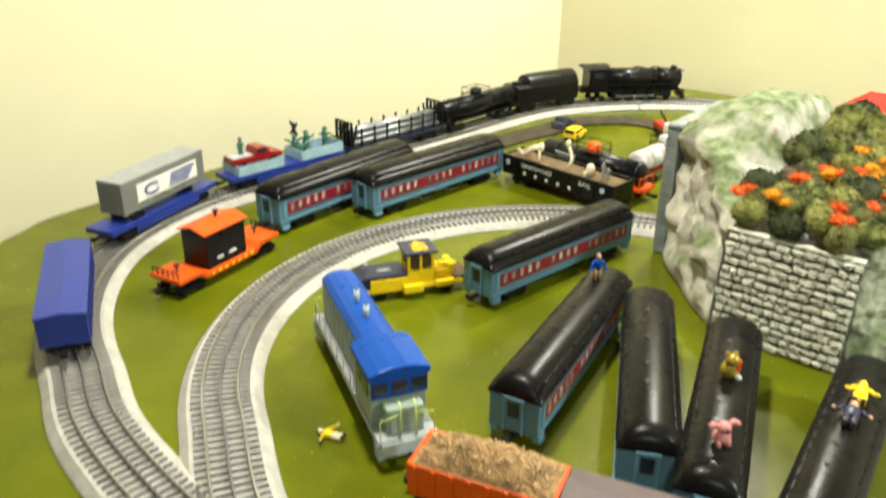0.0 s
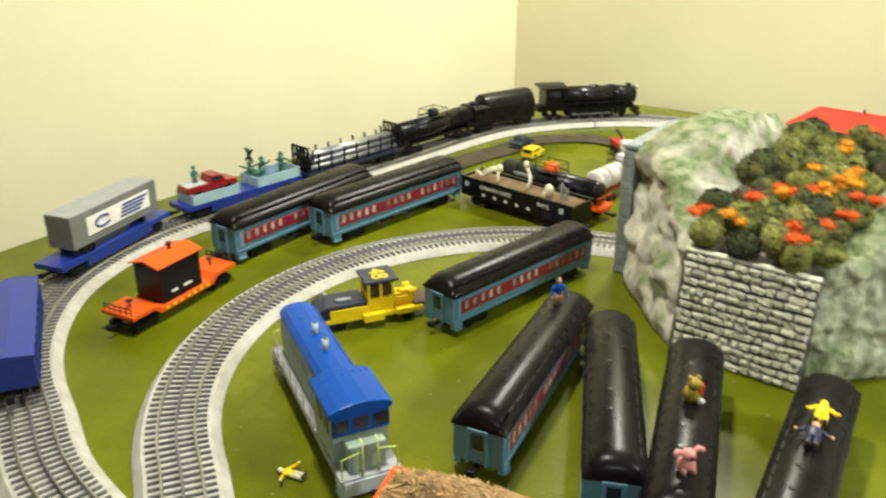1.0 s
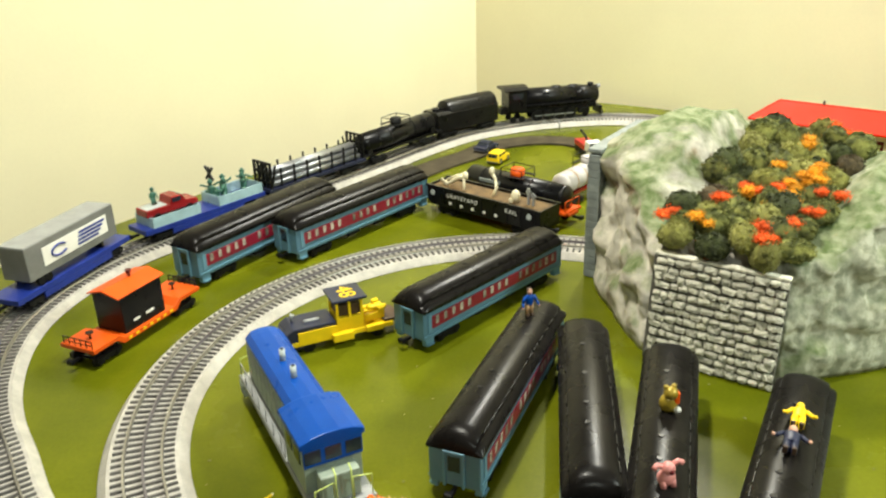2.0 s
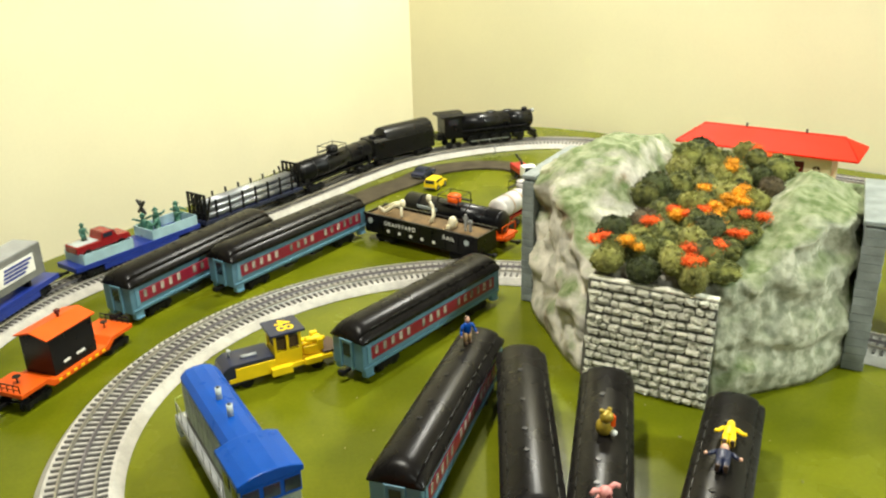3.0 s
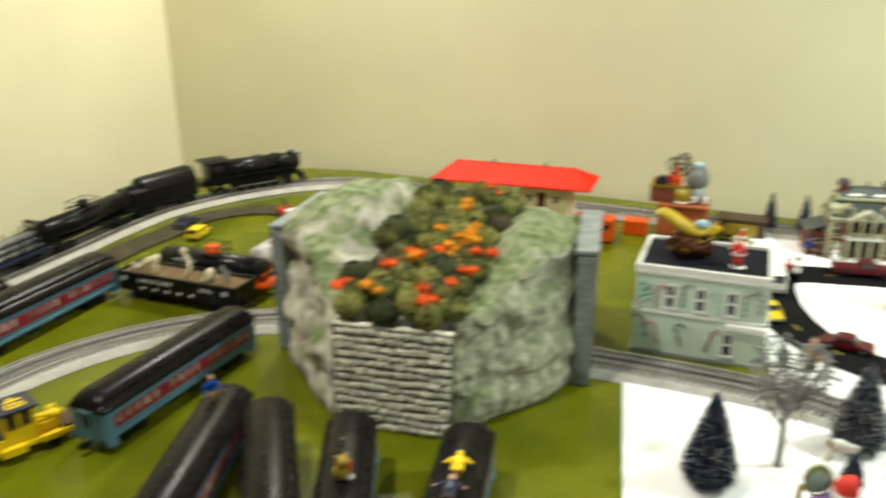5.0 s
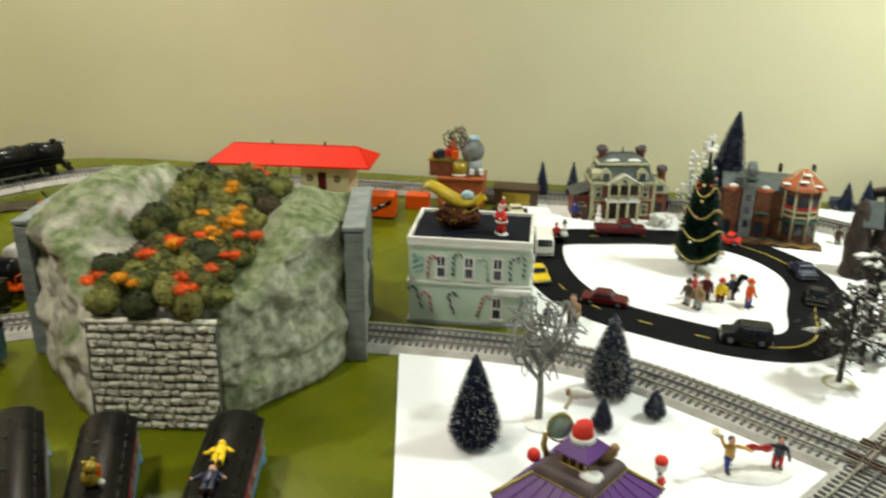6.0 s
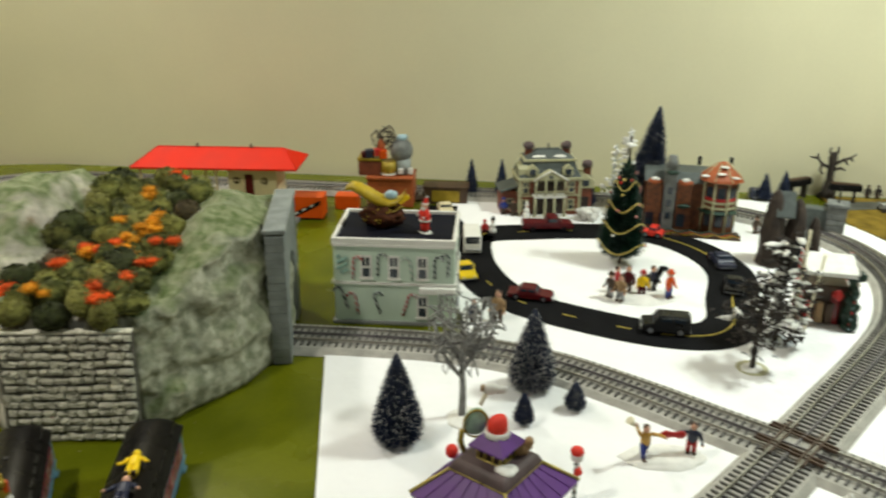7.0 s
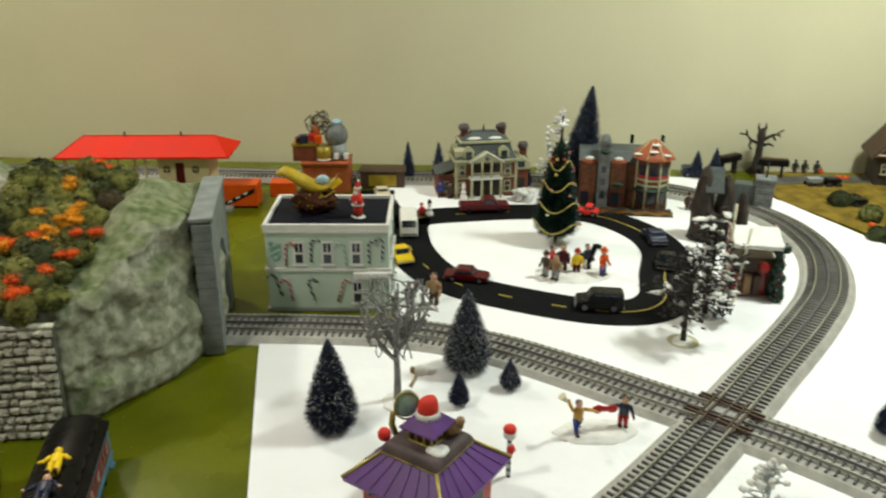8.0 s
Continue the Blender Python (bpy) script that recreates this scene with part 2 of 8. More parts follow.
def rock_material():
    """Plaster rock: pale cream cliffs with brown washes at one end, grey-green stipple at the other, and turf flock on the flatter top."""
    m = mat("painted_plaster_rock", (0.60, 0.56, 0.47), 0.85, var=0.2, scale=30, bump=0.6, bscale=85, depth=0.003)
    t = m.node_tree
    p = t.nodes["Principled BSDF"]
    src = p.inputs["Base Color"].links[0].from_socket
    co = t.nodes.new("ShaderNodeTexCoord")
    place = t.nodes.new("ShaderNodeSeparateXYZ")
    t.links.new(co.outputs["Object"], place.inputs["Vector"])
    sep = t.nodes.new("ShaderNodeSeparateXYZ")
    geo = t.nodes.new("ShaderNodeNewGeometry")
    t.links.new(geo.outputs["Normal"], sep.inputs["Vector"])

    def grain(scale, detail):
        n = t.nodes.new("ShaderNodeTexNoise")
        n.inputs["Scale"].default_value, n.inputs["Detail"].default_value = scale, detail
        t.links.new(co.outputs["Object"], n.inputs["Vector"])
        return n.outputs["Fac"]

    def steps(value, lo, hi, a=(0, 0, 0), b=(1, 1, 1)):
        k = t.nodes.new("ShaderNodeValToRGB")
        k.color_ramp.elements[0].position, k.color_ramp.elements[1].position = lo, hi
        k.color_ramp.elements[0].color, k.color_ramp.elements[1].color = (*a, 1), (*b, 1)
        t.links.new(value, k.inputs["Fac"])
        return k.outputs["Color"]

    def blend(fac, a, b):
        k = t.nodes.new("ShaderNodeMix")
        k.data_type = "RGBA"
        t.links.new(fac, k.inputs["Factor"])
        t.links.new(a, k.inputs["A"])
        t.links.new(b, k.inputs["B"])
        return k.outputs["Result"]

    def madd(a, k, c):
        n = t.nodes.new("ShaderNodeMath")
        n.operation = "MULTIPLY_ADD"
        n.inputs[1].default_value = k
        t.links.new(a, n.inputs[0])
        if isinstance(c, float):
            n.inputs[2].default_value = c
        else:
            t.links.new(c, n.inputs[2])
        return n.outputs[0]

    # brown wash in patches over the cream plaster
    brown = steps(grain(60, 6), 0.3, 0.7, (0.10, 0.066, 0.036), (0.27, 0.20, 0.125))
    cream = blend(steps(grain(16, 6), 0.54, 0.66), src, brown)
    # the grey-green stippled side, with darker streaks
    stipple = steps(grain(70, 9), 0.40, 0.60, (0.215, 0.225, 0.148), (0.44, 0.44, 0.33))
    streak = steps(grain(24, 7), 0.52, 0.72, (0, 0, 0), (0.6, 0.6, 0.6))
    dark = steps(grain(60, 4), 0.3, 0.7, (0.14, 0.16, 0.11), (0.27, 0.29, 0.20))
    grey = blend(streak, stipple, dark)
    which = steps(madd(place.outputs["X"], 3.0, madd(grain(12, 4), 0.8, 0.0)), 0.36, 0.56)
    rock = blend(which, cream, grey)
    # turf on the flatter parts
    turf = steps(grain(60, 10), 0.36, 0.66, (0.086, 0.124, 0.032), (0.25, 0.275, 0.155))
    cover = steps(madd(madd(grain(17, 6), 2.3, sep.outputs["Z"]), 0.5, 0.0), 0.72, 1.10)
    t.links.new(blend(cover, rock, turf), p.inputs["Base Color"])
    return m


M["rock"] = rock_material()
M["stone"] = mat("painted_wall_stone", (0.72, 0.70, 0.54), 0.8, var=0.2, scale=110, bump=0.8, bscale=500, spread=0.2, tint=(0.80, 0.78, 0.65), depth=0.0015)

# ---------------------------------------------------------------- mesh helpers


def box(bm, c, s, rz=0.0, bevel=0.0, mi=0, ry=0.0, rx=0.0):
    m = Matrix.Translation(c) @ Euler((radians(rx), radians(ry), radians(rz))).to_matrix().to_4x4() @ Matrix.Diagonal((*s, 1))
    vs = bmesh.ops.create_cube(bm, size=1, matrix=m)["verts"]
    if bevel:
        es = list({e for v in vs for e in v.link_edges})
        fs = bmesh.ops.bevel(bm, geom=es, offset=bevel, segments=2, affect="EDGES", profile=0.6)["faces"]
        if mi:
            for v in {v for f in fs for v in f.verts} | {v for v in vs if v.is_valid}:
                for f in v.link_faces:
                    f.material_index = mi
    elif mi:
        for f in {f for v in vs for f in v.link_faces}:
            f.material_index = mi
    return bm


def cyl(bm, a, b, r, r2=None, n=12, mi=0, caps=True):
    a, b = Vector(a), Vector(b)
    d = b - a
    rot = d.to_track_quat("Z", "Y").to_matrix().to_4x4()
    vs = bmesh.ops.create_cone(bm, cap_ends=caps, cap_tris=False, segments=n, radius1=r, radius2=r if r2 is None else r2,
                               depth=d.length, matrix=Matrix.Translation((a + b) / 2) @ rot)["verts"]
    fs = {f for v in vs for f in v.link_faces}
    for f in fs:
        f.material_index = mi
        f.smooth = len(f.verts) == 4 and n > 6
    return bm


def ball(bm, c, r, squash=(1, 1, 1), sub=2, rough=0.0, freq=60.0, mi=0, rz=0.0):
    vs = bmesh.ops.create_icosphere(bm, subdivisions=sub, radius=1)["verts"]
    turn = Matrix.Rotation(radians(rz), 3, "Z")
    for v in vs:
        d = v.co.normalized()
        k = 1 + (rough * (noise.noise(d * r * freq + Vector(c) * 37) + 0.5 * noise.noise(d * r * freq * 2.7 + Vector(c) * 11)) if rough else 0)
        v.co = Vector(c) + turn @ Vector((d.x * r * squash[0] * k, d.y * r * squash[1] * k, d.z * r * squash[2] * k))
    for f in {f for v in vs for f in v.link_faces}:
        f.material_index, f.smooth = mi, True
    return bm


def loft(bm, rings, mi=0, cap=True, smooth=False):
    rows = [[bm.verts.new(p) for p in ring] for ring in rings]
    n = len(rows[0])
    for a, b in zip(rows, rows[1:]):
        for i in range(n):
            f = bm.faces.new((a[i], a[(i + 1) % n], b[(i + 1) % n], b[i]))
            f.material_index, f.smooth = mi, smooth
    if cap:
        for row in (rows[0][::-1], rows[-1]):
            f = bm.faces.new(row)
            f.material_index = mi
    bmesh.ops.recalc_face_normals(bm, faces=bm.faces[:])
    return bm


def prism(bm, profile, x0, x1, mi=0):
    """A profile of (y, z) pulled out along x."""
    return loft(bm, [[(x0, y, z) for y, z in profile], [(x1, y, z) for y, z in profile]], mi)


def tube(bm, pts, r, n=6, mi=0, r2=None):
    pts = [Vector(p) for p in pts]
    rings = []
    side = None
    for i, p in enumerate(pts):
        d = (pts[min(i + 1, len(pts) - 1)] - pts[max(i - 1, 0)]).normalized()
        side = d.orthogonal() if side is None else side - d * side.dot(d)
        side = (side if side.length > 1e-6 else d.orthogonal()).normalized()
        up = d.cross(side)
        k = r if r2 is None else r + (r2 - r) * i / (len(pts) - 1)
        rings.append([p + (side * math.cos(2 * math.pi * j / n) + up * math.sin(2 * math.pi * j / n)) * k for j in range(n)])
    return loft(bm, rings, mi, smooth=True)


def flat(bm, outline, z0, z1, mi=0):
    """A flat sheet with a thickness from an outline of (x, y)."""
    return loft(bm, [[(x, y, z0) for x, y in outline], [(x, y, z1) for x, y in outline]], mi)


def bmnew():
    return bmesh.new()


def mesh_of(name, bm, mats):
    me = bpy.data.meshes.new(name)
    bm.to_mesh(me)
    bm.free()
    for m in mats if isinstance(mats, (list, tuple)) else [mats]:
        me.materials.append(m)
    return me


def part(name, bm, mats, parent, label="", bevel=0.0):
    ob = new(name, mesh_of(name, bm, mats))
    ob.parent = parent
    if bevel:
        b = ob.modifiers.new("edge", "BEVEL")
        b.width, b.segments, b.limit_method = bevel, 2, "ANGLE"
    return tagged(ob, label)


def thing(name, m, label, category, group=""):
    ob = new(name)
    ob.empty_display_size = 0.02
    ob.matrix_world = m
    return tagged(ob, label, category, group)


def solid(name, bm, mats, m, label, category, group="", kind="", bevel=0.0):
    """A thing of one mesh."""
    ob = new(name, mesh_of(name, bm, mats))
    ob.matrix_world = m
    if bevel:
        b = ob.modifiers.new("edge", "BEVEL")
        b.width, b.segments, b.limit_method = bevel, 2, "ANGLE"
    return tagged(ob, label, category, group, kind)


def spline(pts, step, closed=False):
    """Points at even steps along a smooth curve through pts."""
    p = [np.array(q, float) for q in pts]
    n = len(p)
    out = []
    for i in range(n if closed else n - 1):
        a, b, c, d = (p[(i + k) % n] if closed else p[min(max(i + k, 0), n - 1)] for k in (-1, 0, 1, 2))
        for s in np.linspace(0, 1, 40, endpoint=False):
            out.append(0.5 * (2 * b + (c - a) * s + (2 * a - 5 * b + 4 * c - d) * s * s + (3 * b - a - 3 * c + d) * s ** 3))
    out.append(p[0] if closed else p[-1])
    out = np.array(out)
    lens = np.r_[0, np.cumsum(np.hypot(*np.diff(out, axis=0).T))]
    k = max(2, int(round(lens[-1] / step)))
    s = np.linspace(0, lens[-1], k + 1)
    return np.c_[np.interp(s, lens, out[:, 0]), np.interp(s, lens, out[:, 1])]


def sides(line):
    """The unit vectors to the left of a line of points."""
    d = np.gradient(line, axis=0)
    d /= np.hypot(*d.T)[:, None]
    return np.c_[-d[:, 1], d[:, 0]]


def ribbon(bm, line, profile, mi=0, closed=False):
    """A profile of (offset to the left, height) swept along a line on the table."""
    nrm = sides(line)
    rows = [[bm.verts.new((p[0] + o * q[0], p[1] + o * q[1], z)) for o, z in profile] for p, q in zip(line, nrm)]
    k = len(profile)
    for a, b in zip(rows, rows[1:]):
        for i in range(k):
            f = bm.faces.new((a[i], a[(i + 1) % k], b[(i + 1) % k], b[i]))
            f.material_index = mi
    if not closed:
        for row in (rows[0], rows[-1][::-1]):
            bm.faces.new(row)
    bmesh.ops.recalc_face_normals(bm, faces=bm.faces[:])
    return bm


def lettering(text, size, m, parent, matrix, depth=0.0004, name="lettering"):
    """Raised letters as a mesh part."""
    cu = bpy.data.curves.new(name, "FONT")
    cu.space_character = 1.0 if len(text) < 3 else 1.3
    cu.body, cu.size, cu.extrude, cu.align_x, cu.align_y = text, size, depth, "CENTER", "CENTER"
    tmp = bpy.data.objects.new(name, cu)
    me = bpy.data.meshes.new_from_object(tmp)
    bpy.data.objects.remove(tmp)
    me.materials.append(m)
    ob = new(name, me)
    ob.parent, ob.matrix_local = parent, matrix
    return ob

# ---------------------------------------------------------------- the room and the table
CORNER = Vector((0.43, 3.08, 0))
BACK, SIDE = Vector((0.70711, -0.70711, 0)), Vector((-0.70711, -0.70711, 0))


def room():
    far_b, far_s = 4.4, 4.4
    for name, a, d, n, length in (("wall_back", CORNER, BACK, -SIDE, far_b), ("wall_side", CORNER, SIDE, -BACK, far_s),
                                  ("wall_front", CORNER + SIDE * far_s, BACK, SIDE, far_b), ("wall_end", CORNER + BACK * far_b, SIDE, BACK, far_s)):
        bm = bmnew()
        mid = a + d * length / 2 + n * 0.05
        box(bm, (mid.x, mid.y, (CEILING + FLOOR) / 2), (length, 0.1, CEILING - FLOOR), rz=math.degrees(math.atan2(d.y, d.x)))
        seen = name in ("wall_back", "wall_side")
        solid(name, bm, M["wall" if seen else "farwall"], Matrix(), "plain cream painted wall" if seen else "unseen wall, darkened to cut bounce light", "wall", kind="structure")
    c = CORNER + BACK * far_b / 2 + SIDE * far_s / 2
    for name, z, m, lab in (("floor", FLOOR - 0.05, M["carpet"], "grey carpet floor"), ("ceiling", CEILING + 0.05, M["ceiling"], "unseen ceiling, darkened to cut bounce light")):
        bm = bmnew()
        box(bm, (c.x, c.y, z), (far_b + 0.2, far_s + 0.2, 0.1), rz=-45)
        solid(name, bm, m, Matrix(), lab, name, kind="structure")


room()
EDGE = [(-0.58, -0.05), (-0.62, 1.20), (-0.59, 1.42), (-0.50, 1.61), (0.10, 2.41), (0.25, 2.56), (0.42, 2.65), (0.60, 2.68), (0.76, 2.66), (0.93, 2.555),
        (2.72, 0.765), (2.72, -0.05)]


def layout_table():
    t = thing("layout_table", Matrix(), "large train table with a green painted top board", "table")
    rim = [tuple(p) for p in spline(EDGE[1:10], 0.02)]
    out = [EDGE[0], *rim, *EDGE[10:]]
    bm = flat(bmnew(), out, -0.018, 0.0)
    part("tabletop", bm, M["grass"], t, "glossy grass-green painted board")
    bm = flat(bmnew(), [(x * 0.97 + 0.03, y * 0.97 + 0.03) for x, y in out], -0.11, -0.0185)
    part("table_frame", bm, M["wood"], t, "pine frame under the board")
    for x, y in ((-0.4, 0.1), (2.5, 0.1), (-0.35, 1.35), (0.55, 2.45), (2.45, 0.85), (1.2, 0.1), (1.5, 1.8)):
        bm = box(bmnew(), (x, y, (FLOOR - 0.11) / 2), (0.07, 0.07, -0.11 - FLOOR), bevel=0.004)
        part("leg", bm, M["wood"], t)


layout_table()

# ---------------------------------------------------------------- ground covers


def sheet(name, outline, z, mat_, label, wave=0.0, thick=0.003, step=0.03):
    pts = [tuple(p) for p in spline(outline, step, closed=True)][:-1] if wave >= 0 else outline
    pts = [(x + wave * noise.noise((x * 9, y * 9, 2)), y + wave * noise.noise((x * 9, y * 9, 7))) for x, y in pts] if wave > 0 else pts
    solid(name, flat(bmnew(), pts, z, z + thick), mat_, Matrix(), label, "ground cover", kind="structure")


def straight(*corners, step=0.03):
    """Corner points filled in at even steps, so that straight edges stay straight."""
    out = []
    for a, b in zip(corners, corners[1:] + corners[:1]):
        k = max(1, int(math.dist(a, b) / step))
        out += [(a[0] + (b[0] - a[0]) * i / k, a[1] + (b[1] - a[1]) * i / k) for i in range(k)]
    return out


sheet("snow_sheet_front", straight((0.43, 0.25), (0.766, 0.839), (0.958, 1.144), (1.10, 1.03), (1.24, 0.86), (1.30, 0.62), (1.32, 0.25)), 0.0005, M["snow"],
      "white snow blanket with a straight edge beside green board", wave=-1)
sheet("snow_sheet_town", straight((1.14, 1.02), (1.20, 1.10), (1.33, 1.30), (1.46, 1.58), (1.62, 1.62), (1.80, 1.46), (2.10, 1.30), (2.24, 1.12), (2.20, 0.93), (2.10, 0.66), (2.35, 0.45), (2.35, 0.25), (1.30, 0.25), (1.30, 0.62), (1.22, 0.90)),
      0.0009, M["snow"], "white snow blanket under the village street", wave=-1)
sheet("straw_ground", straight((2.205, 0.945), (2.12, 0.66), (2.50, 0.40), (2.70, 0.45), (2.70, 0.74), (2.36, 1.10)), 0.0013, M["straw"],
      "tan dry grass mat at the end of the village", wave=-1)

# ---------------------------------------------------------------- tracks
OUTER = [(1.08, 0.531), (1.30, 0.556), (1.44, 0.576), (1.64, 0.606), (1.79, 0.643), (1.934, 0.719), (2.035, 0.83), (2.075, 0.94), (2.075, 1.07), (2.03, 1.22), (1.93, 1.36),
         (1.65, 1.64), (1.30, 1.99), (1.08, 2.21), (0.97, 2.32), (0.86, 2.405), (0.74, 2.44), (0.60, 2.43), (0.465, 2.39), (0.335, 2.32), (0.215, 2.20), (0.125, 2.09),
         (-0.05, 1.89), (-0.22, 1.70), (-0.315, 1.58), (-0.365, 1.47), (-0.388, 1.36), (-0.382, 1.26), (-0.355, 1.16), (-0.318, 1.08), (-0.27, 1.005), (-0.212, 0.915), (-0.13, 0.83),
         (-0.03, 0.745), (0.09, 0.665), (0.23, 0.60), (0.42, 0.55), (0.65, 0.53), (0.85, 0.522)]
TIE_STEP = 0.0110
outer_line = spline(OUTER, TIE_STEP, closed=True)
RING, RADIUS = (0.354, 1.117), 0.466
arc = [(RING[0] + RADIUS * math.cos(a), RING[1] + RADIUS * math.sin(a)) for a in np.linspace(radians(205), radians(82), 24)]
INNER = [(0.20, 0.605), (0.07, 0.69), (-0.01, 0.785)] + arc + [(0.56, 1.535), (0.70, 1.455), (0.83, 1.325), (0.938, 1.222), (1.044, 1.122), (1.132, 1.028), (1.205, 0.91), (1.246, 0.78), (1.277, 0.64), (1.298, 0.55), (1.315, 0.46), (1.325, 0.365), (1.33, 0.22), (1.33, 0.08)]
inner_line = spline(INNER, TIE_STEP)


def tie_mesh():
    bm = bmnew()
    box(bm, (0, 0, 0.0015), (0.0040, 0.068, 0.003))
    for f in bm.faces:
        for v in f.verts:
            if v.co.z > 0.001:
                v.co.x *= 0.82
    return mesh_of("tie", bm, M["tie"])


TIE = tie_mesh()


def track(name, label, line, closed, near):
    """Three-rail track on a moulded grey roadbed; near: which ties are pieces of their own."""
    t = thing(name, Matrix(), label, "train track")
    bed = [(-0.049, 0.0016), (-0.047, 0.004), (-0.0385, 0.0118), (0.0385, 0.0118), (0.047, 0.004), (0.049, 0.0016)]
    part("roadbed", ribbon(bmnew(), line, bed, closed=closed), M["bed"], t, "grey moulded plastic roadbed")
    for o in (-0.0205, 0.0, 0.0205):
        prof = [(o - 0.0017, 0.0146), (o - 0.0008, 0.0160), (o - 0.0011, 0.0188), (o + 0.0011, 0.0188), (o + 0.0008, 0.0160), (o + 0.0017, 0.0146)]
        part("rail", ribbon(bmnew(), line, prof, closed=closed), M["rail" if o else "midrail"], t, "bright metal rail" if o else "blackened centre rail")
    nrm = sides(line)
    rest = bmnew()
    count = 0
    for p, q in zip(line, nrm):
        a = math.atan2(-q[0], q[1])
        if near(p) and count < 300:
            ob = new("tie", TIE)
            ob.parent, ob.matrix_local = t, Matrix.Translation((p[0], p[1], 0.0117)) @ Matrix.Rotation(a, 4, "Z")
            count += 1
        else:
            box(rest, (p[0], p[1], 0.0132), (0.0038, 0.068, 0.003), rz=math.degrees(a))
    if len(rest.verts):
        tagged(part("tie_row", rest, M["tie"], t), kind="stuff")
    else:
        rest.free()
    return t


track("inner_track", "three-rail model railway track curving round the green board", inner_line, False, lambda p: True).location.z = -0.0006
track("outer_track", "three-rail model railway track along the table edge", outer_line, True, lambda p: p[0] < 0.16 and p[1] > 0.8 or p[0] > 1.0 and p[1] < 1.1)


def crossing():
    """The flat frogs and guard rails where the two tracks cross."""
    t = thing("track_crossing", pose(1.301, 0.556, 0, 0, 0, 8), "brown flat crossing where two tracks meet", "track crossing")
    bm = box(bmnew(), (0, 0, 0.0135), (0.058, 0.058, 0.003), bevel=0.001)
    part("crossing_plate", bm, M["bed"], t)
    for a in (0, 88):
        for o in (-0.0245, -0.0165, 0.0165, 0.0245):
            bm = bmnew()
            u = Vector((math.cos(radians(a)), math.sin(radians(a)), 0))
            n = Vector((-u.y, u.x, 0))
            c = n * o
            box(bm, (c.x, c.y, 0.0185), (0.088, 0.0022, 0.0042), rz=a)
            part("guard_rail", bm, M["railbrown"], t)


crossing()

# ---------------------------------------------------------------- roads
ROAD = [(1.485, 1.40), (1.60, 1.345), (1.70, 1.275), (1.778, 1.192), (1.801, 1.108), (1.782, 1.008), (1.728, 0.931), (1.636, 0.870), (1.555, 0.815), (1.485, 0.815), (1.422, 0.875), (1.364, 0.988),
        (1.330, 1.095), (1.341, 1.202), (1.400, 1.322)]


def road(name, pts, width, closed, dashes, label, surface="asphalt"):
    line = spline(pts, 0.012, closed)
    t = thing(name, Matrix(), label, "road")
    t["kind"] = "structure"
    h = width / 2
    part("road_strip", ribbon(bmnew(), line, [(-h, 0.001), (-h, 0.0056), (h, 0.0056), (h, 0.001)], closed=closed), M[surface], t, "matt black road strip" if surface == "asphalt" else "worn road strip")
    nrm = sides(line)
    for i in range(0, len(line) - 3, 4):
        solid_line = 58 < i < 84 or 20 < i < 46
        if not (dashes and (i % 8 == 0 or solid_line)):
            continue
        seg = line[i:i + (5 if solid_line else 3)]
        part("lane_line", ribbon(bmnew(), seg, [(-0.0013, 0.0057), (-0.0013, 0.0062), (0.0013, 0.0062), (0.0013, 0.0057)]), M["roadline"], t, "yellow lane line")


road("village_road", ROAD, 0.092, True, True, "black toy road looping round the snowy square")
road("side_road", [(1.47, 1.36), (1.46, 1.45), (1.50, 1.55), (1.545, 1.61)], 0.085, False, False, "short black road strip behind the grey house")
road("far_road", [(2.293, 1.036), (2.368, 0.993), (2.451, 0.932), (2.546, 0.836)], 0.055, False, False, "worn grey road strip across the dry grass", "greyroad")
road("yard_road", [(0.20, 2.00), (0.27, 2.08), (0.345, 2.15), (0.40, 2.215), (0.467, 2.25), (0.54, 2.258), (0.61, 2.235), (0.65, 2.18), (0.655, 2.10)], 0.07, False, False, "narrow worn brown toy road curving on the green board", "dirtroad")

# ---------------------------------------------------------------- tunnel mountain
MU, MV = Vector((0.81, -0.587, 0)), Vector((0.587, 0.81, 0))
MOUNT = Matrix(((MU.x, MV.x, 0, 0.59), (MU.y, MV.y, 0, 1.15), (0, 0, 1, 0), (0, 0, 0, 1)))


def mountain_height(u, v):
    """The height of the top over the tunnel: two turf shoulders with a planted hollow between them."""
    k = min(1, max(0, v / 0.34))
    hollow = 0.150 + 0.062 * k
    rise = min(1, max(0, (v - 0.02) / 0.22))
    rise = rise * rise * (3 - 2 * rise)
    shoulder = 0.150 + (0.118 if u < 0 else 0.088) * rise + 0.012 * noise.noise((u * 14, v * 14, 3))
    if v > 0.31:
        shoulder -= (v - 0.31) * 0.30
    s = min(1, max(0, (abs(u - 0.022 * k) - 0.078 + 0.008 * k) / 0.05))
    edge = max(0, abs(u) - 0.15) ** 1.5 * 1.75
    return hollow * (1 - s) + shoulder * s - edge


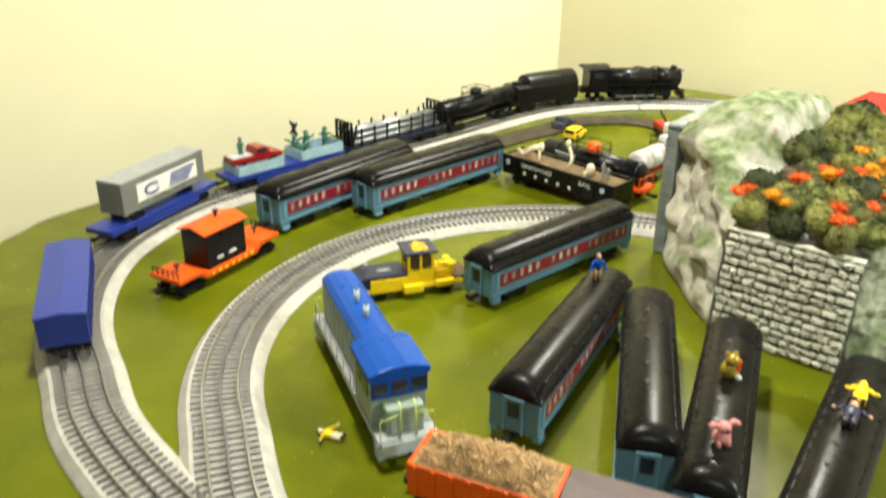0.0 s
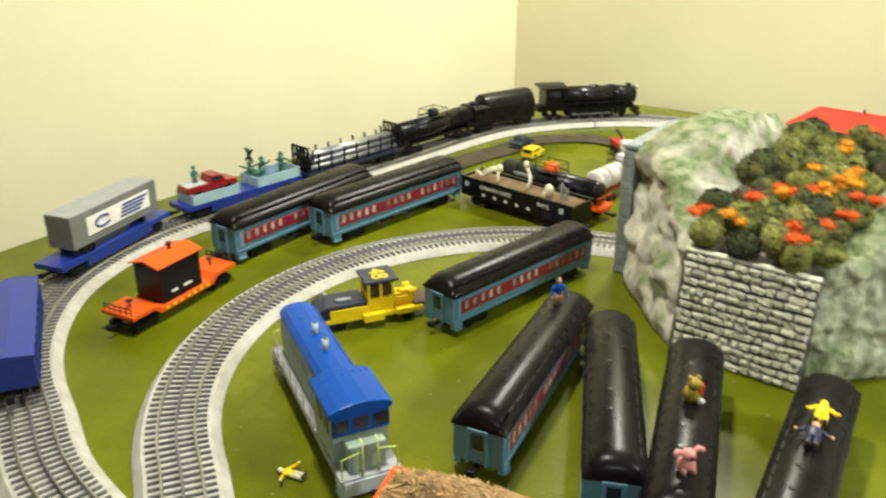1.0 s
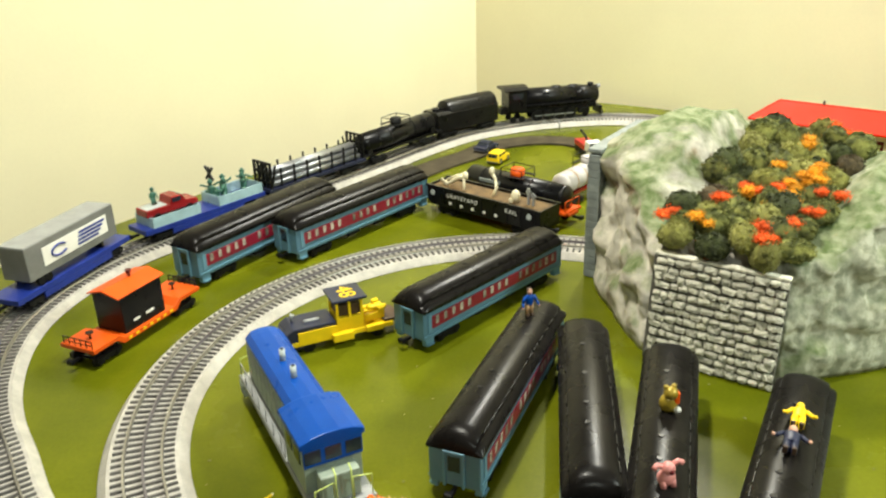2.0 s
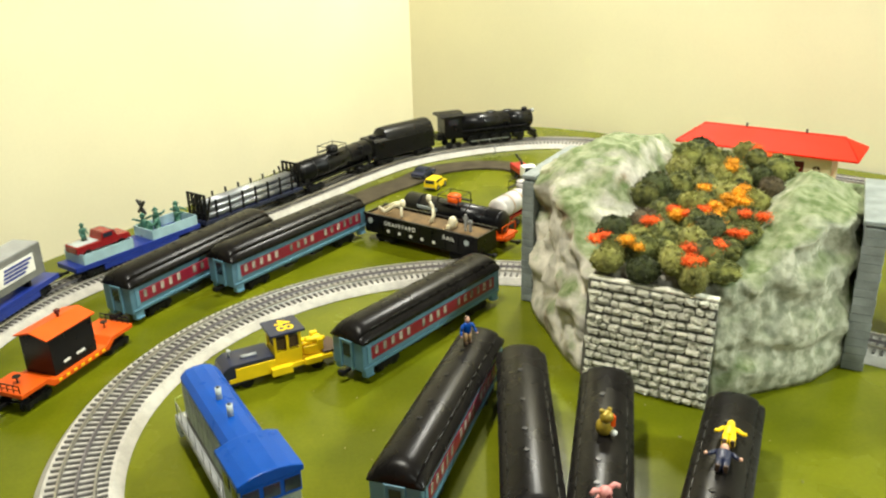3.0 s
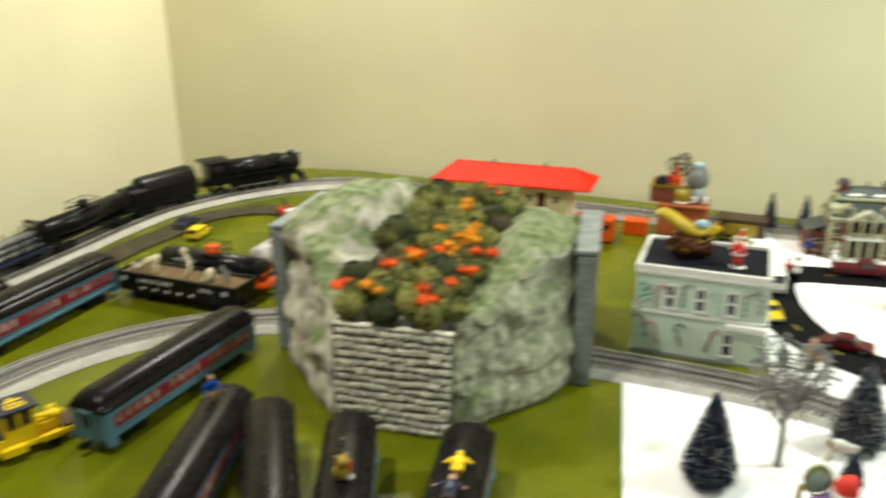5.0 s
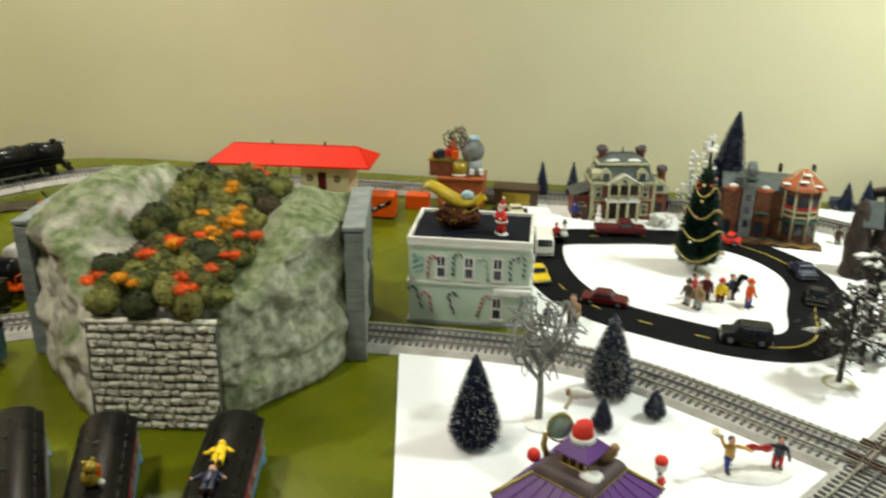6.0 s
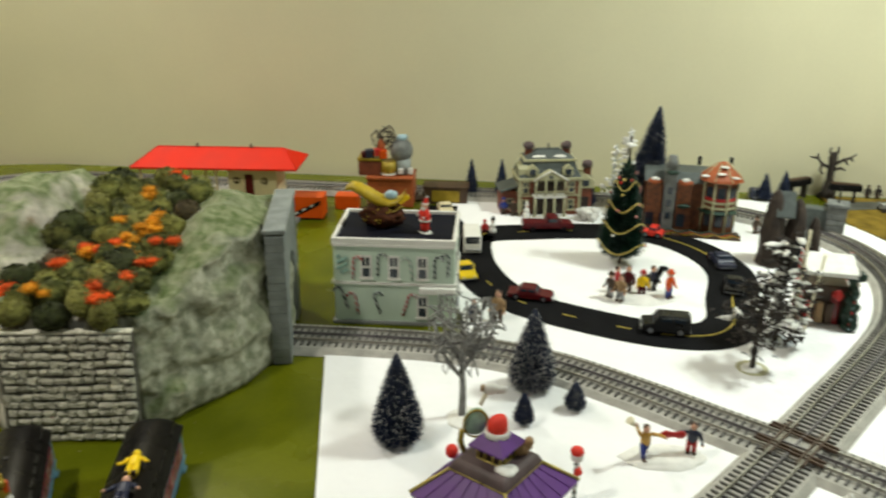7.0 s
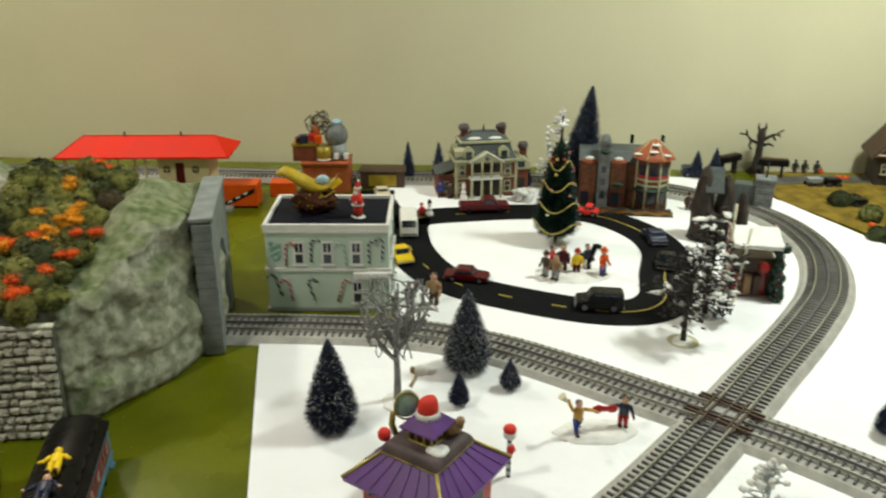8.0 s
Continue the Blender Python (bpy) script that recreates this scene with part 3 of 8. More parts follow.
def mountain():
    t = thing("tunnel_mountain", MOUNT, "plaster tunnel mountain with a stone wall, turf and autumn bushes", "tunnel")
    foot = [(-0.088, 0.006), (-0.135, 0.045), (-0.178, 0.095), (-0.215, 0.14), (-0.245, 0.20), (-0.252, 0.30), (-0.245, 0.39), (-0.10, 0.425), (0.10, 0.425), (0.235, 0.40), (0.242, 0.30),
            (0.228, 0.20), (0.19, 0.12), (0.14, 0.065), (0.088, 0.006), (0.0, 0.004)]
    ring = []
    for a, b in zip(foot, foot[1:] + foot[:1]):
        k = max(2, int(math.dist(a, b) / 0.0055))
        ring += [(a[0] + (b[0] - a[0]) * i / k, a[1] + (b[1] - a[1]) * i / k) for i in range(k)]
    ring = [np.mean([ring[(i + j) % len(ring)] for j in (-3, -2, -1, 0, 1, 2, 3)], axis=0) for i in range(len(ring))]
    cx, cy = 0.0, 0.225
    rings = []
    for j in range(37):
        s = j / 36
        row = []
        for u, v in ring:
            du, dv = u - cx, v - cy
            far = 1 - (0.03 + 0.12 * s ** 1.2) * (s > 0)
            near = min(1, max(0, (abs(u) - 0.20) / 0.03)) * (0.17 < v < 0.41)
            inset = 0.14 - 0.09 * near
            ru, rv = cx + du * (1 - inset * s ** 1.3), cy + dv * (1 - inset * s ** 1.3)
            top = mountain_height(cx + du * (1 - inset), cy + dv * (1 - inset))
            if near:
                top = max(top, 0.207)
            z = top * (s ** 0.85)
            p = Vector((ru, rv, z))
            side = min(1, max(0, (u + 0.04) / 0.12))
            crag = (noise.voronoi(Vector((p.x * 26, p.y * 26, p.z * 15)))[0][0] - 0.45) * (0.016 - 0.008 * side)
            lump = noise.noise(p * 17) * (0.015 - 0.006 * side) + noise.noise(p * 41 + Vector((3, 1, 8))) * 0.008 + noise.noise(p * 110) * 0.0035 + noise.noise(p * 230) * 0.0016 + crag
            ledge = 0.004 * math.sin(z * 95 + 3 * noise.noise((u * 8, v * 8, 5)))
            k = (lump + ledge) * min(1, 3.5 * s + 0.25)
            n = Vector((du, dv, 0)).normalized()
            hide = 0.35 if abs(u) < 0.086 and v < 0.06 else 1.0
            p += n * (k * hide - (0.012 if hide < 1 else 0) * (1 - 0))
            p.z = max(0.0005, p.z)
            row.append(p)
        rings.append(row)
    for j in range(1, 27):
        s = 0.86 * (1 - j / 27)
        row = []
        for u, v in ring:
            near = min(1, max(0, (abs(u) - 0.20) / 0.03)) * (0.17 < v < 0.41)
            k = s * (1 + 0.105 * near)
            ru, rv = cx + (u - cx) * k, cy + (v - cy) * k
            p = Vector((ru, rv, mountain_height(ru, rv)))
            p.z += noise.noise(p * 30) * 0.007 + noise.noise(p * 80) * 0.003 + noise.noise(p * 210) * 0.0015
            row.append(p)
        rings.append(row)
    bm = loft(bmnew(), rings, smooth=True)
    part("rock_shell", bm, M["rock"], t, "pale grey plaster rock dusted with green turf")

    # retaining wall of separate stones
    wall = part("stone_wall", box(bmnew(), (0, 0.007, 0.073), (0.168, 0.012, 0.146), rx=-7), M["mortar"], t, "retaining wall of rough painted stones")
    cap = bmnew()
    box(cap, (0, 0.0155, 0.1470), (0.169, 0.012, 0.004), bevel=0.0015)
    part("coping", cap, M["stone"], wall)
    shapes = []
    for k in range(6):
        bm = bmnew()
        w, h, d = 1, 1, 1
        g = [[None] * 5 for _ in range(4)]
        rnd = random.Random(k)
        for i in range(4):
            for j in range(5):
                x, y = (-0.5, -0.34, 0.02, 0.34, 0.5)[j], (-0.5, -0.20, 0.16, 0.5)[i]
                inner = i in (1, 2) and j in (1, 2, 3)
                g[i][j] = bm.verts.new((x + rnd.uniform(-0.05, 0.05), -(0.55 + rnd.uniform(0, 0.55)) if inner else 0.0, y + rnd.uniform(-0.13, 0.13)))
        for i in range(3):
            for j in range(4):
                bm.faces.new((g[i][j], g[i][j + 1], g[i + 1][j + 1], g[i + 1][j]))
        bmesh.ops.recalc_face_normals(bm, faces=bm.faces[:])
        shapes.append(mesh_of("stone", bm, M["stone"]))
    rnd = random.Random(5)
    rows = 13
    for r in range(rows):
        z = 0.0058 + 0.0111 * r
        x = -0.084 + rnd.uniform(0.0, 0.005)
        while x < 0.080:
            w = min(rnd.triangular(0.007, 0.026, 0.013), 0.0845 - x)
            if w > 0.004:
                ob = new("stone", rnd.choice(shapes))
                ob.parent = wall
                ob.matrix_local = Matrix.Translation((x + w / 2, 0.0005 + 0.122 * (z - 0.0) * 1.0 - 0.0085 + 0.0005 * rnd.random(), z + 0.0011 * math.sin(x * 61 + r * 1.9) + rnd.uniform(-0.0007, 0.0007))) @ Matrix.Rotation(radians(rnd.uniform(-6, 6)), 4, "Y") @ Matrix.Diagonal((w + 0.0004, 0.0034 + 0.0026 * rnd.random(), 0.0089 + 0.0020 * rnd.random(), 1))
            x += w

    # the two portals with their courses
    for side, u0 in ((-1, -0.250), (1, 0.240)):
        p = part("portal", bmnew_portal(u0), M["portal"], t, "grey cast-stone tunnel portal")
        for edge, v0 in ((0, 0.186), (1, 0.384)):
            for c in range(17):
                z = 0.008 + c * 0.0122
                bm = box(bmnew(), (u0 + random.uniform(-0.0005, 0.0005), v0 + (-0.0012 if edge == 0 else 0.0012), z), (0.0200, 0.0045, 0.0118), bevel=0.0008)
                part("portal_block", bm, M["portal"], p)
        bm = box(bmnew(), (u0, 0.285, 0.2155), (0.024, 0.204, 0.007), bevel=0.002)
        part("portal_cap", bm, M["portal"], p)
        if side > 0:
            p.matrix_local = Matrix.Translation((u0, 0.186, 0)) @ Matrix.Rotation(radians(3.5), 4, "Z") @ Matrix.Diagonal((1.4, 1, 1, 1)) @ Matrix.Translation((-u0, -0.186, 0))

    # bushes
    rnd = random.Random(11)
    meshes = {}
    for k in range(6):
        for kind in ("leafgreen", "leafdark", "leaflight", "leafbrown"):
            bm = bmnew()
            clump(bm, 0.0215, rnd, 5)
            meshes[(kind, k)] = mesh_of("bush", bm, M[kind])
        for kind in ("leafred", "leafamber"):
            bm = bmnew()
            clump(bm, 0.0092, rnd, 0, ragged=True)
            meshes[(kind, k)] = mesh_of("bush", bm, M[kind])
    spots = []
    tries = 0
    while len(spots) < 58 and tries < 9000:
        tries += 1
        v = rnd.uniform(0.016, 0.385)
        k = min(1, v / 0.34)
        u = 0.024 * k + rnd.uniform(-1, 1) * (0.086 - 0.010 * k)
        if all(math.dist((u, v), s) > 0.0282 for s in spots):
            spots.append((u, v))
    for u, v in spots:
        kind = rnd.choices(("leafgreen", "leafdark", "leaflight", "leafbrown"), (5, 2, 5, 0.7))[0]
        s = rnd.uniform(0.85, 1.32)
        ob = new("bush", meshes[(kind, rnd.randrange(6))])
        ob.parent = t
        ob.matrix_local = Matrix.Translation((u, v, mountain_height(u, v) + 0.012 * s + rnd.uniform(-0.004, 0.014))) @ Matrix.Rotation(rnd.uniform(0, 6.3), 4, "Z") @ Matrix.Diagonal((s * rnd.uniform(0.85, 1.35), s * rnd.uniform(0.75, 1.0), s * rnd.uniform(0.85, 1.12), 1))
    red = [(-0.085, 0.052), (-0.035, 0.107), (-0.016, 0.149), (0.015, 0.143), (0.053, 0.376), (0.069, 0.104), (0.096, 0.149), (0.054, 0.071), (0.045, 0.057), (0.046, 0.020)]
    amber = [(0.002, 0.142), (0.019, 0.223), (0.053, 0.237), (0.023, 0.295), (0.048, 0.189), (0.045, 0.172), (0.028, 0.112), (0.046, 0.139), (0.041, 0.10), (-0.033, 0.04), (0.072, 0.186), (0.06, 0.223)]
    for kind, places in (("leafred", red), ("leafamber", amber)):
        for u, v in places:
            for _ in range(2):
                ob = new("bush", meshes[(kind, rnd.randrange(6))])
                ob.parent = t
                s = rnd.uniform(0.75, 1.20)
                hollow = 0.150 + 0.062 * min(1, v / 0.34)
                ob.matrix_local = Matrix.Translation((u + rnd.gauss(0, 0.0075), v + rnd.gauss(0, 0.0075), hollow + 0.034 + rnd.uniform(-0.006, 0.006))) @ Matrix.Rotation(rnd.uniform(0, 6.3), 4, "Z") @ Matrix.Diagonal((s, s, s * 0.85, 1))
    return t


def clump(bm, r, rnd, lumps, ragged=False):
    """A tuft of clump foliage: a few round lobes under a fuzz of fine crumbs."""
    lobes = [(Vector((0, 0, 0)), r * 0.86)]
    for i in range(lumps):
        a, e = rnd.uniform(0, 6.28), rnd.uniform(-0.5, 1.3)
        d = Vector((math.cos(a) * math.cos(e), math.sin(a) * math.cos(e), math.sin(e) * 0.8))
        lobes.append((d * r * rnd.uniform(0.42, 0.58), r * rnd.uniform(0.34, 0.48)))
    if ragged:
        for c, q in ((Vector((0, 0, 0)), 0.62), (Vector((0.5, 0.1, 0.05)) * r, 0.45), (Vector((-0.3, 0.45, 0)) * r, 0.45), (Vector((-0.2, -0.5, 0.1)) * r, 0.42)):
            ball(bm, c, q * r, (1, 1, 0.85), 3, 0.45, 420)
        for i in range(620):
            p = Vector((rnd.gauss(0, 0.50), rnd.gauss(0, 0.50), rnd.gauss(0, 0.34))) * r
            g = 0.085 * r * rnd.uniform(0.6, 1.4)
            vs = [bm.verts.new(p + Vector((rnd.gauss(0, g), rnd.gauss(0, g), rnd.gauss(0, g)))) for _ in range(4)]
            for t in ((0, 1, 2), (0, 1, 3), (0, 2, 3), (1, 2, 3)):
                bm.faces.new([vs[j] for j in t])
        return
    for c, q in lobes:
        ball(bm, c, q, (1, 1, 0.92), 3, 0.35 if ragged else 0.16, 300)
        for i in range(int(420 * (q / r))):
            a, e = rnd.uniform(0, 6.283), rnd.uniform(-0.8, 1.57)
            p = c + Vector((math.cos(a) * math.cos(e), math.sin(a) * math.cos(e), math.sin(e) * 0.92)) * q * rnd.uniform(0.96, 1.13)
            g = (0.055 if not ragged else 0.09) * r * rnd.uniform(0.6, 1.3)
            vs = [bm.verts.new(p + Vector((rnd.gauss(0, g), rnd.gauss(0, g), rnd.gauss(0, g)))) for _ in range(4)]
            for t in ((0, 1, 2), (0, 1, 3), (0, 2, 3), (1, 2, 3)):
                bm.faces.new([vs[j] for j in t])


def bmnew_portal(u0):
    """A portal slab with an arched opening, in the mountain's own axes."""
    bm = bmnew()
    v0, v1, top = 0.189, 0.381, 0.212
    cv, r, spring = 0.285, 0.052, 0.095
    pts = [(v0, 0.0), (v0, top), (v1, top), (v1, 0.0), (cv + r, 0.0)]
    pts += [(cv + r * math.cos(a), spring + r * math.sin(a)) for a in np.linspace(0, math.pi, 15)]
    pts += [(cv - r, 0.0)]
    loft(bm, [[(u0 - 0.0095, v, z) for v, z in pts], [(u0 + 0.0095, v, z) for v, z in pts]])
    return bm


mountain()

# ---------------------------------------------------------------- rolling stock parts


def truck(parent, x, z=0.0, wheel=0.0085, base=0.03, w=0.042, colour="black"):
    """A four-wheel truck: side frames, springs, two axles and four wheels."""
    bm = bmnew()
    for s in (-1, 1):
        y = s * (w / 2 + 0.003)
        prism(bm, [(y - 0.002, z + 0.007), (y + 0.002, z + 0.007), (y + 0.002, z + 0.014), (y - 0.002, z + 0.014)], x - base * 0.75, x + base * 0.75)
        for q in (-0.5, 0.5):
            box(bm, (x + q * base, y, z + 0.0085), (0.008, 0.006, 0.008), bevel=0.001)
        cyl(bm, (x - 0.004, y, z + 0.005), (x - 0.004, y, z + 0.013), 0.002, n=8)
        cyl(bm, (x + 0.004, y, z + 0.005), (x + 0.004, y, z + 0.013), 0.002, n=8)
    box(bm, (x, 0, z + 0.013), (0.012, w, 0.004))
    f = part("truck", bm, M[colour], parent, "black truck frame")
    for q in (-0.5, 0.5):
        for s in (-1, 1):
            bm = bmnew()
            c = (x + q * base, s * 0.0200, z + wheel)
            cyl(bm, (c[0], c[1] - 0.0018, c[2]), (c[0], c[1] + 0.0018, c[2]), wheel, n=18)
            cyl(bm, (c[0], c[1] - 0.0028 * s, c[2]), (c[0], c[1] - 0.0016 * s, c[2]), wheel + 0.0012, n=18)
            if s > 0:
                cyl(bm, (c[0], -0.016, c[2]), (c[0], 0.016, c[2]), 0.0016, n=8)
            part("wheel", bm, M["satin"], f)
    return f


def couplers(parent, half, z=0.015):
    for s in (-1, 1):
        bm = bmnew()
        box(bm, (s * (half + 0.006), 0, z), (0.016, 0.004, 0.004))
        box(bm, (s * (half + 0.013), 0.002, z), (0.006, 0.009, 0.007), bevel=0.001)
        part("coupler", bm, M["black"], parent)


def coach_roof(L):
    half = [(-0.0315, 0.0625), (-0.0324, 0.0655), (-0.0298, 0.0700), (-0.0246, 0.0732), (-0.0238, 0.0778), (-0.0212, 0.0802), (-0.0150, 0.0834), (-0.0075, 0.0852)]
    prof = half + [(0, 0.0857)] + [(-y, z) for y, z in half[::-1]]
    rings = []
    for x, k in ((-0.5, 0.0), (-0.497, 0.30), (-0.488, 0.58), (-0.474, 0.80), (-0.455, 0.94), (-0.43, 1), (0.43, 1), (0.455, 0.94), (0.474, 0.80), (0.488, 0.58), (0.497, 0.30), (0.5, 0.0)):
        rings.append([(x * (L + 0.004), y * (0.95 + 0.05 * k), 0.0625 + max(0.0012, (z - 0.0625) * (k + (1 - k) * 0.18)) if z > 0.0626 else 0.0625) for y, z in prof])
    return loft(bmnew(), rings, smooth=True)


def coach(m, label, group="passenger coaches"):
    """A blue passenger coach with a black arched roof and a red window band."""
    L, W = 0.325, 0.058
    t = thing("passenger_coach", m, label, "train car", group)
    bm = bmnew()
    box(bm, (0, 0, 0.041), (L, W, 0.045), bevel=0.002)
    body = part("coach_body", bm, M["cblue"], t, "blue moulded coach side")
    roof = part("roof", coach_roof(L), M["croof"], t, "glossy black clerestory roof")
    roof.data.set_sharp_from_angle(angle=0.6)
    for x in (-0.075, -0.038, 0.02, 0.085):
        part("roof_disc", cyl(bmnew(), (x, 0.004, 0.0850), (x, 0.004, 0.0866), 0.0036, 0.0028, n=16), M["satin"], roof)
    for s in (-1, 1):
        bm = bmnew()
        box(bm, (0, s * (W / 2 + 0.0004), 0.0425), (0.294, 0.0014, 0.0190), bevel=0.0005)
        band = part("window_band", bm, M["cred"], t, "dark red window band")
        for i in range(17):
            if i in (5, 10):
                continue
            bm = box(bmnew(), (-0.136 + i * 0.0170, s * (W / 2 + 0.0012), 0.0448), (0.0064, 0.0012, 0.0120), bevel=0.0004)
            part("window", bm, M["window"], band)
        bm = box(bmnew(), (0, s * (W / 2 + 0.0008), 0.0240), (L - 0.004, 0.0016, 0.0022))
        part("belt_rail", bm, M["cblue2"], t)
        bm = box(bmnew(), (0, s * (W / 2 + 0.0010), 0.0615), (L - 0.002, 0.0024, 0.0026))
        part("eave", bm, M["satin"], t)
        for i in range(13):
            bm = box(bmnew(), (-0.132 + i * 0.022, s * 0.0243, 0.0756), (0.0165, 0.0014, 0.0030), rx=-8 * s, bevel=0.0003)
            part("roof_vent", bm, M["croof"], roof)
        for e in (-1, 1):
            bm = bmnew()
            box(bm, (e * (L / 2 - 0.012), s * (W / 2 - 0.004), 0.0145), (0.016, 0.008, 0.011), bevel=0.0008)
            box(bm, (e * (L / 2 - 0.012), s * (W / 2 - 0.001), 0.0105), (0.013, 0.007, 0.002))
            part("step", bm, M["cblue2"], t)
            bm = box(bmnew(), (e * (L / 2 - 0.0125), s * (W / 2 + 0.0006), 0.043), (0.007, 0.001, 0.028))
            part("vestibule_door", bm, M["cblue2"], t)
    for e in (-1, 1):
        bm = bmnew()
        x = e * (L / 2 + 0.0015)
        for y in (-0.0105, 0.0105):
            box(bm, (x, y, 0.040), (0.004, 0.003, 0.042), bevel=0.0006)
        box(bm, (x, 0, 0.0615), (0.004, 0.024, 0.003), bevel=0.0006)
        part("end_frame", bm, M["cblue2"], t, "light blue end door frame")
        bm = box(bmnew(), (e * (L / 2 + 0.0004), 0, 0.040), (0.002, 0.0185, 0.039))
        door = part("end_door", bm, M["cblue"], t)
        bm = box(bmnew(), (e * (L / 2 + 0.0012), 0, 0.047), (0.0012, 0.0135, 0.019))
        part("door_window", bm, M["glass"], door)
    bm = bmnew()
    box(bm, (0, 0, 0.0165), (L - 0.03, 0.03, 0.006))
    for x in (-0.035, 0.03):
        box(bm, (x, 0.012, 0.0125), (0.035, 0.014, 0.010), bevel=0.001)
        box(bm, (x + 0.01, -0.013, 0.0125), (0.028, 0.012, 0.010), bevel=0.001)
    part("underframe", bm, M["black"], t)
    for x in (-0.108, 0.108):
        truck(t, x)
    couplers(t, L / 2)
    return t


first_coach = coach(pose(0.315, 1.357, 0, 0, 0, 45.3), "blue passenger coach with red window band standing on green board")
for x, y, a in ((0.100, 1.688, 49.0), (-0.066, 1.617, 55.5)):
    copy_thing(first_coach, pose(x, y, 0, 0, 0, a) @ Matrix.Diagonal((1.08, 1.04, 1.06, 1)))
for x, y, a in ((0.317, 1.069, 65.3), (0.402, 1.002, 81.0), (0.470, 0.937, 71.5), (0.569, 0.871, 59.5)):
    copy_thing(first_coach, pose(x, y, 0, 0, 0, a))


def handrail(parent, pts, colour, r=0.0008):
    part("handrail", tube(bmnew(), pts, r, 6), M[colour], parent)


def switcher_engine(m):
    """A diesel switcher: long low hood, wide end cab, side walkways and rails. Its front is at +x."""
    L, W = 0.285, 0.064
    t = thing("switcher_engine", m, "diesel switcher engine with blue roof and grey-green sides", "locomotive")
    bm = box(bmnew(), (0, 0, 0.030), (L, W, 0.007), bevel=0.001)
    part("walkway", bm, M["grey"], t, "grey walkway deck")
    bm = box(bmnew(), (0, 0, 0.0225), (L - 0.01, W * 0.8, 0.010))
    part("frame", bm, M["black"], t)
    hood = bmnew()
    hx0, hx1 = -0.130, 0.055
    prof = [(-0.021, 0.034), (-0.021, 0.086), (0.021, 0.086), (0.021, 0.034)]
    prism(hood, prof, hx0, hx1)
    h = part("hood", hood, M["engreen"], t, "grey-green engine hood", bevel=0.0015)
    for i in range(9):
        for s in (-1, 1):
            bm = bmnew()
            box(bm, (hx0 + 0.014 + i * 0.0195, s * 0.0215, 0.060), (0.0155, 0.0014, 0.040), bevel=0.0004)
            d = part("hood_door", bm, M["engreen"], h)
            for k in range(4):
                bm = box(bmnew(), (hx0 + 0.014 + i * 0.0195, s * 0.0224, 0.066 + k * 0.0035), (0.010, 0.0008, 0.0012))
                part("louvre", bm, M["grey"], d)
    rp = [(-0.0225, 0.0855), (-0.0225, 0.089), (-0.016, 0.0945), (-0.006, 0.0965), (0.006, 0.0965), (0.016, 0.0945), (0.0225, 0.089), (0.0225, 0.0855)]
    rings = [[(x, y * k, 0.0855 + (z - 0.0855) * k) for y, z in rp] for x, k in ((hx0 - 0.003, 0.80), (hx0 + 0.004, 0.96), (hx0 + 0.014, 1), (hx1, 1))]
    part("hood_roof", loft(bmnew(), rings, smooth=False), M["enblue"], t, "bright blue hood roof", bevel=0.0008)
    cab = bmnew()
    cx0, cx1 = 0.050, 0.112
    prism(cab, [(-0.030, 0.034), (-0.030, 0.090), (0.030, 0.090), (0.030, 0.034)], cx0, cx1)
    c = part("cab", cab, M["engreen"], t, "grey-green cab", bevel=0.001)
    rp = [(-0.0335, 0.088), (-0.0335, 0.0945), (-0.022, 0.0985), (-0.008, 0.1008), (0.008, 0.1008), (0.022, 0.0985), (0.0335, 0.0945), (0.0335, 0.088)]
    rings = [[(x, y, z) for y, z in rp] for x in (cx0 - 0.004, cx1 + 0.005)]
    part("cab_roof", loft(bmnew(), rings), M["enblue"], t, "bright blue cab roof", bevel=0.0012)
    bm = box(bmnew(), (cx1 + 0.0015, 0, 0.078), (0.004, 0.061, 0.024), bevel=0.0008)
    head = part("window_header", bm, M["enblue"], t, "dark blue cab front")
    for y in (-0.021, 0.0, 0.021):
        bm = box(bmnew(), (cx1 + 0.0034, y, 0.077), (0.0016, 0.0165, 0.0145), bevel=0.0004)
        part("cab_window", bm, M["glass"], head)
    for s in (-1, 1):
        for x in (0.068, 0.094):
            bm = box(bmnew(), ((x), s * 0.0305, 0.072), (0.018, 0.0012, 0.017), bevel=0.0004)
            part("cab_window", bm, M["glass"], c)
    bm = box(bmnew(), (0.124, 0, 0.048), (0.018, 0.040, 0.030), bevel=0.002)
    part("nose", bm, M["engreen"], t, "short grey-green nose")
    for x in (-0.042, -0.002):
        bm = bmnew()
        cyl(bm, (x, 0, 0.094), (x, 0, 0.110), 0.0034, n=16)
        cyl(bm, (x, 0, 0.1099), (x, 0, 0.1105), 0.0022, n=16, mi=1)
        part("exhaust_pipe", bm, [M["ltgrey"], M["black"]], t, "pale grey exhaust stack")
    for s in (-1, 1):
        for x in (-0.139, 0.139):
            handrail(t, [(x, s * 0.029, 0.033), (x, s * 0.029, 0.056), (x, s * 0.010, 0.060), (x, s * 0.010, 0.033)], "lime")
        handrail(t, [(0.1405, s * 0.008, 0.034), (0.1405, s * 0.008, 0.070), (0.134, s * 0.008, 0.073)], "lime", 0.0010)
        handrail(t, [(-0.135, s * 0.030, 0.033), (-0.135, s * 0.030, 0.053), (0.045, s * 0.030, 0.053), (0.045, s * 0.030, 0.033)], "grey", 0.0007)
        for x in np.linspace(-0.115, 0.030, 6):
            handrail(t, [(x, s * 0.030, 0.033), (x, s * 0.030, 0.053)], "grey", 0.0006)
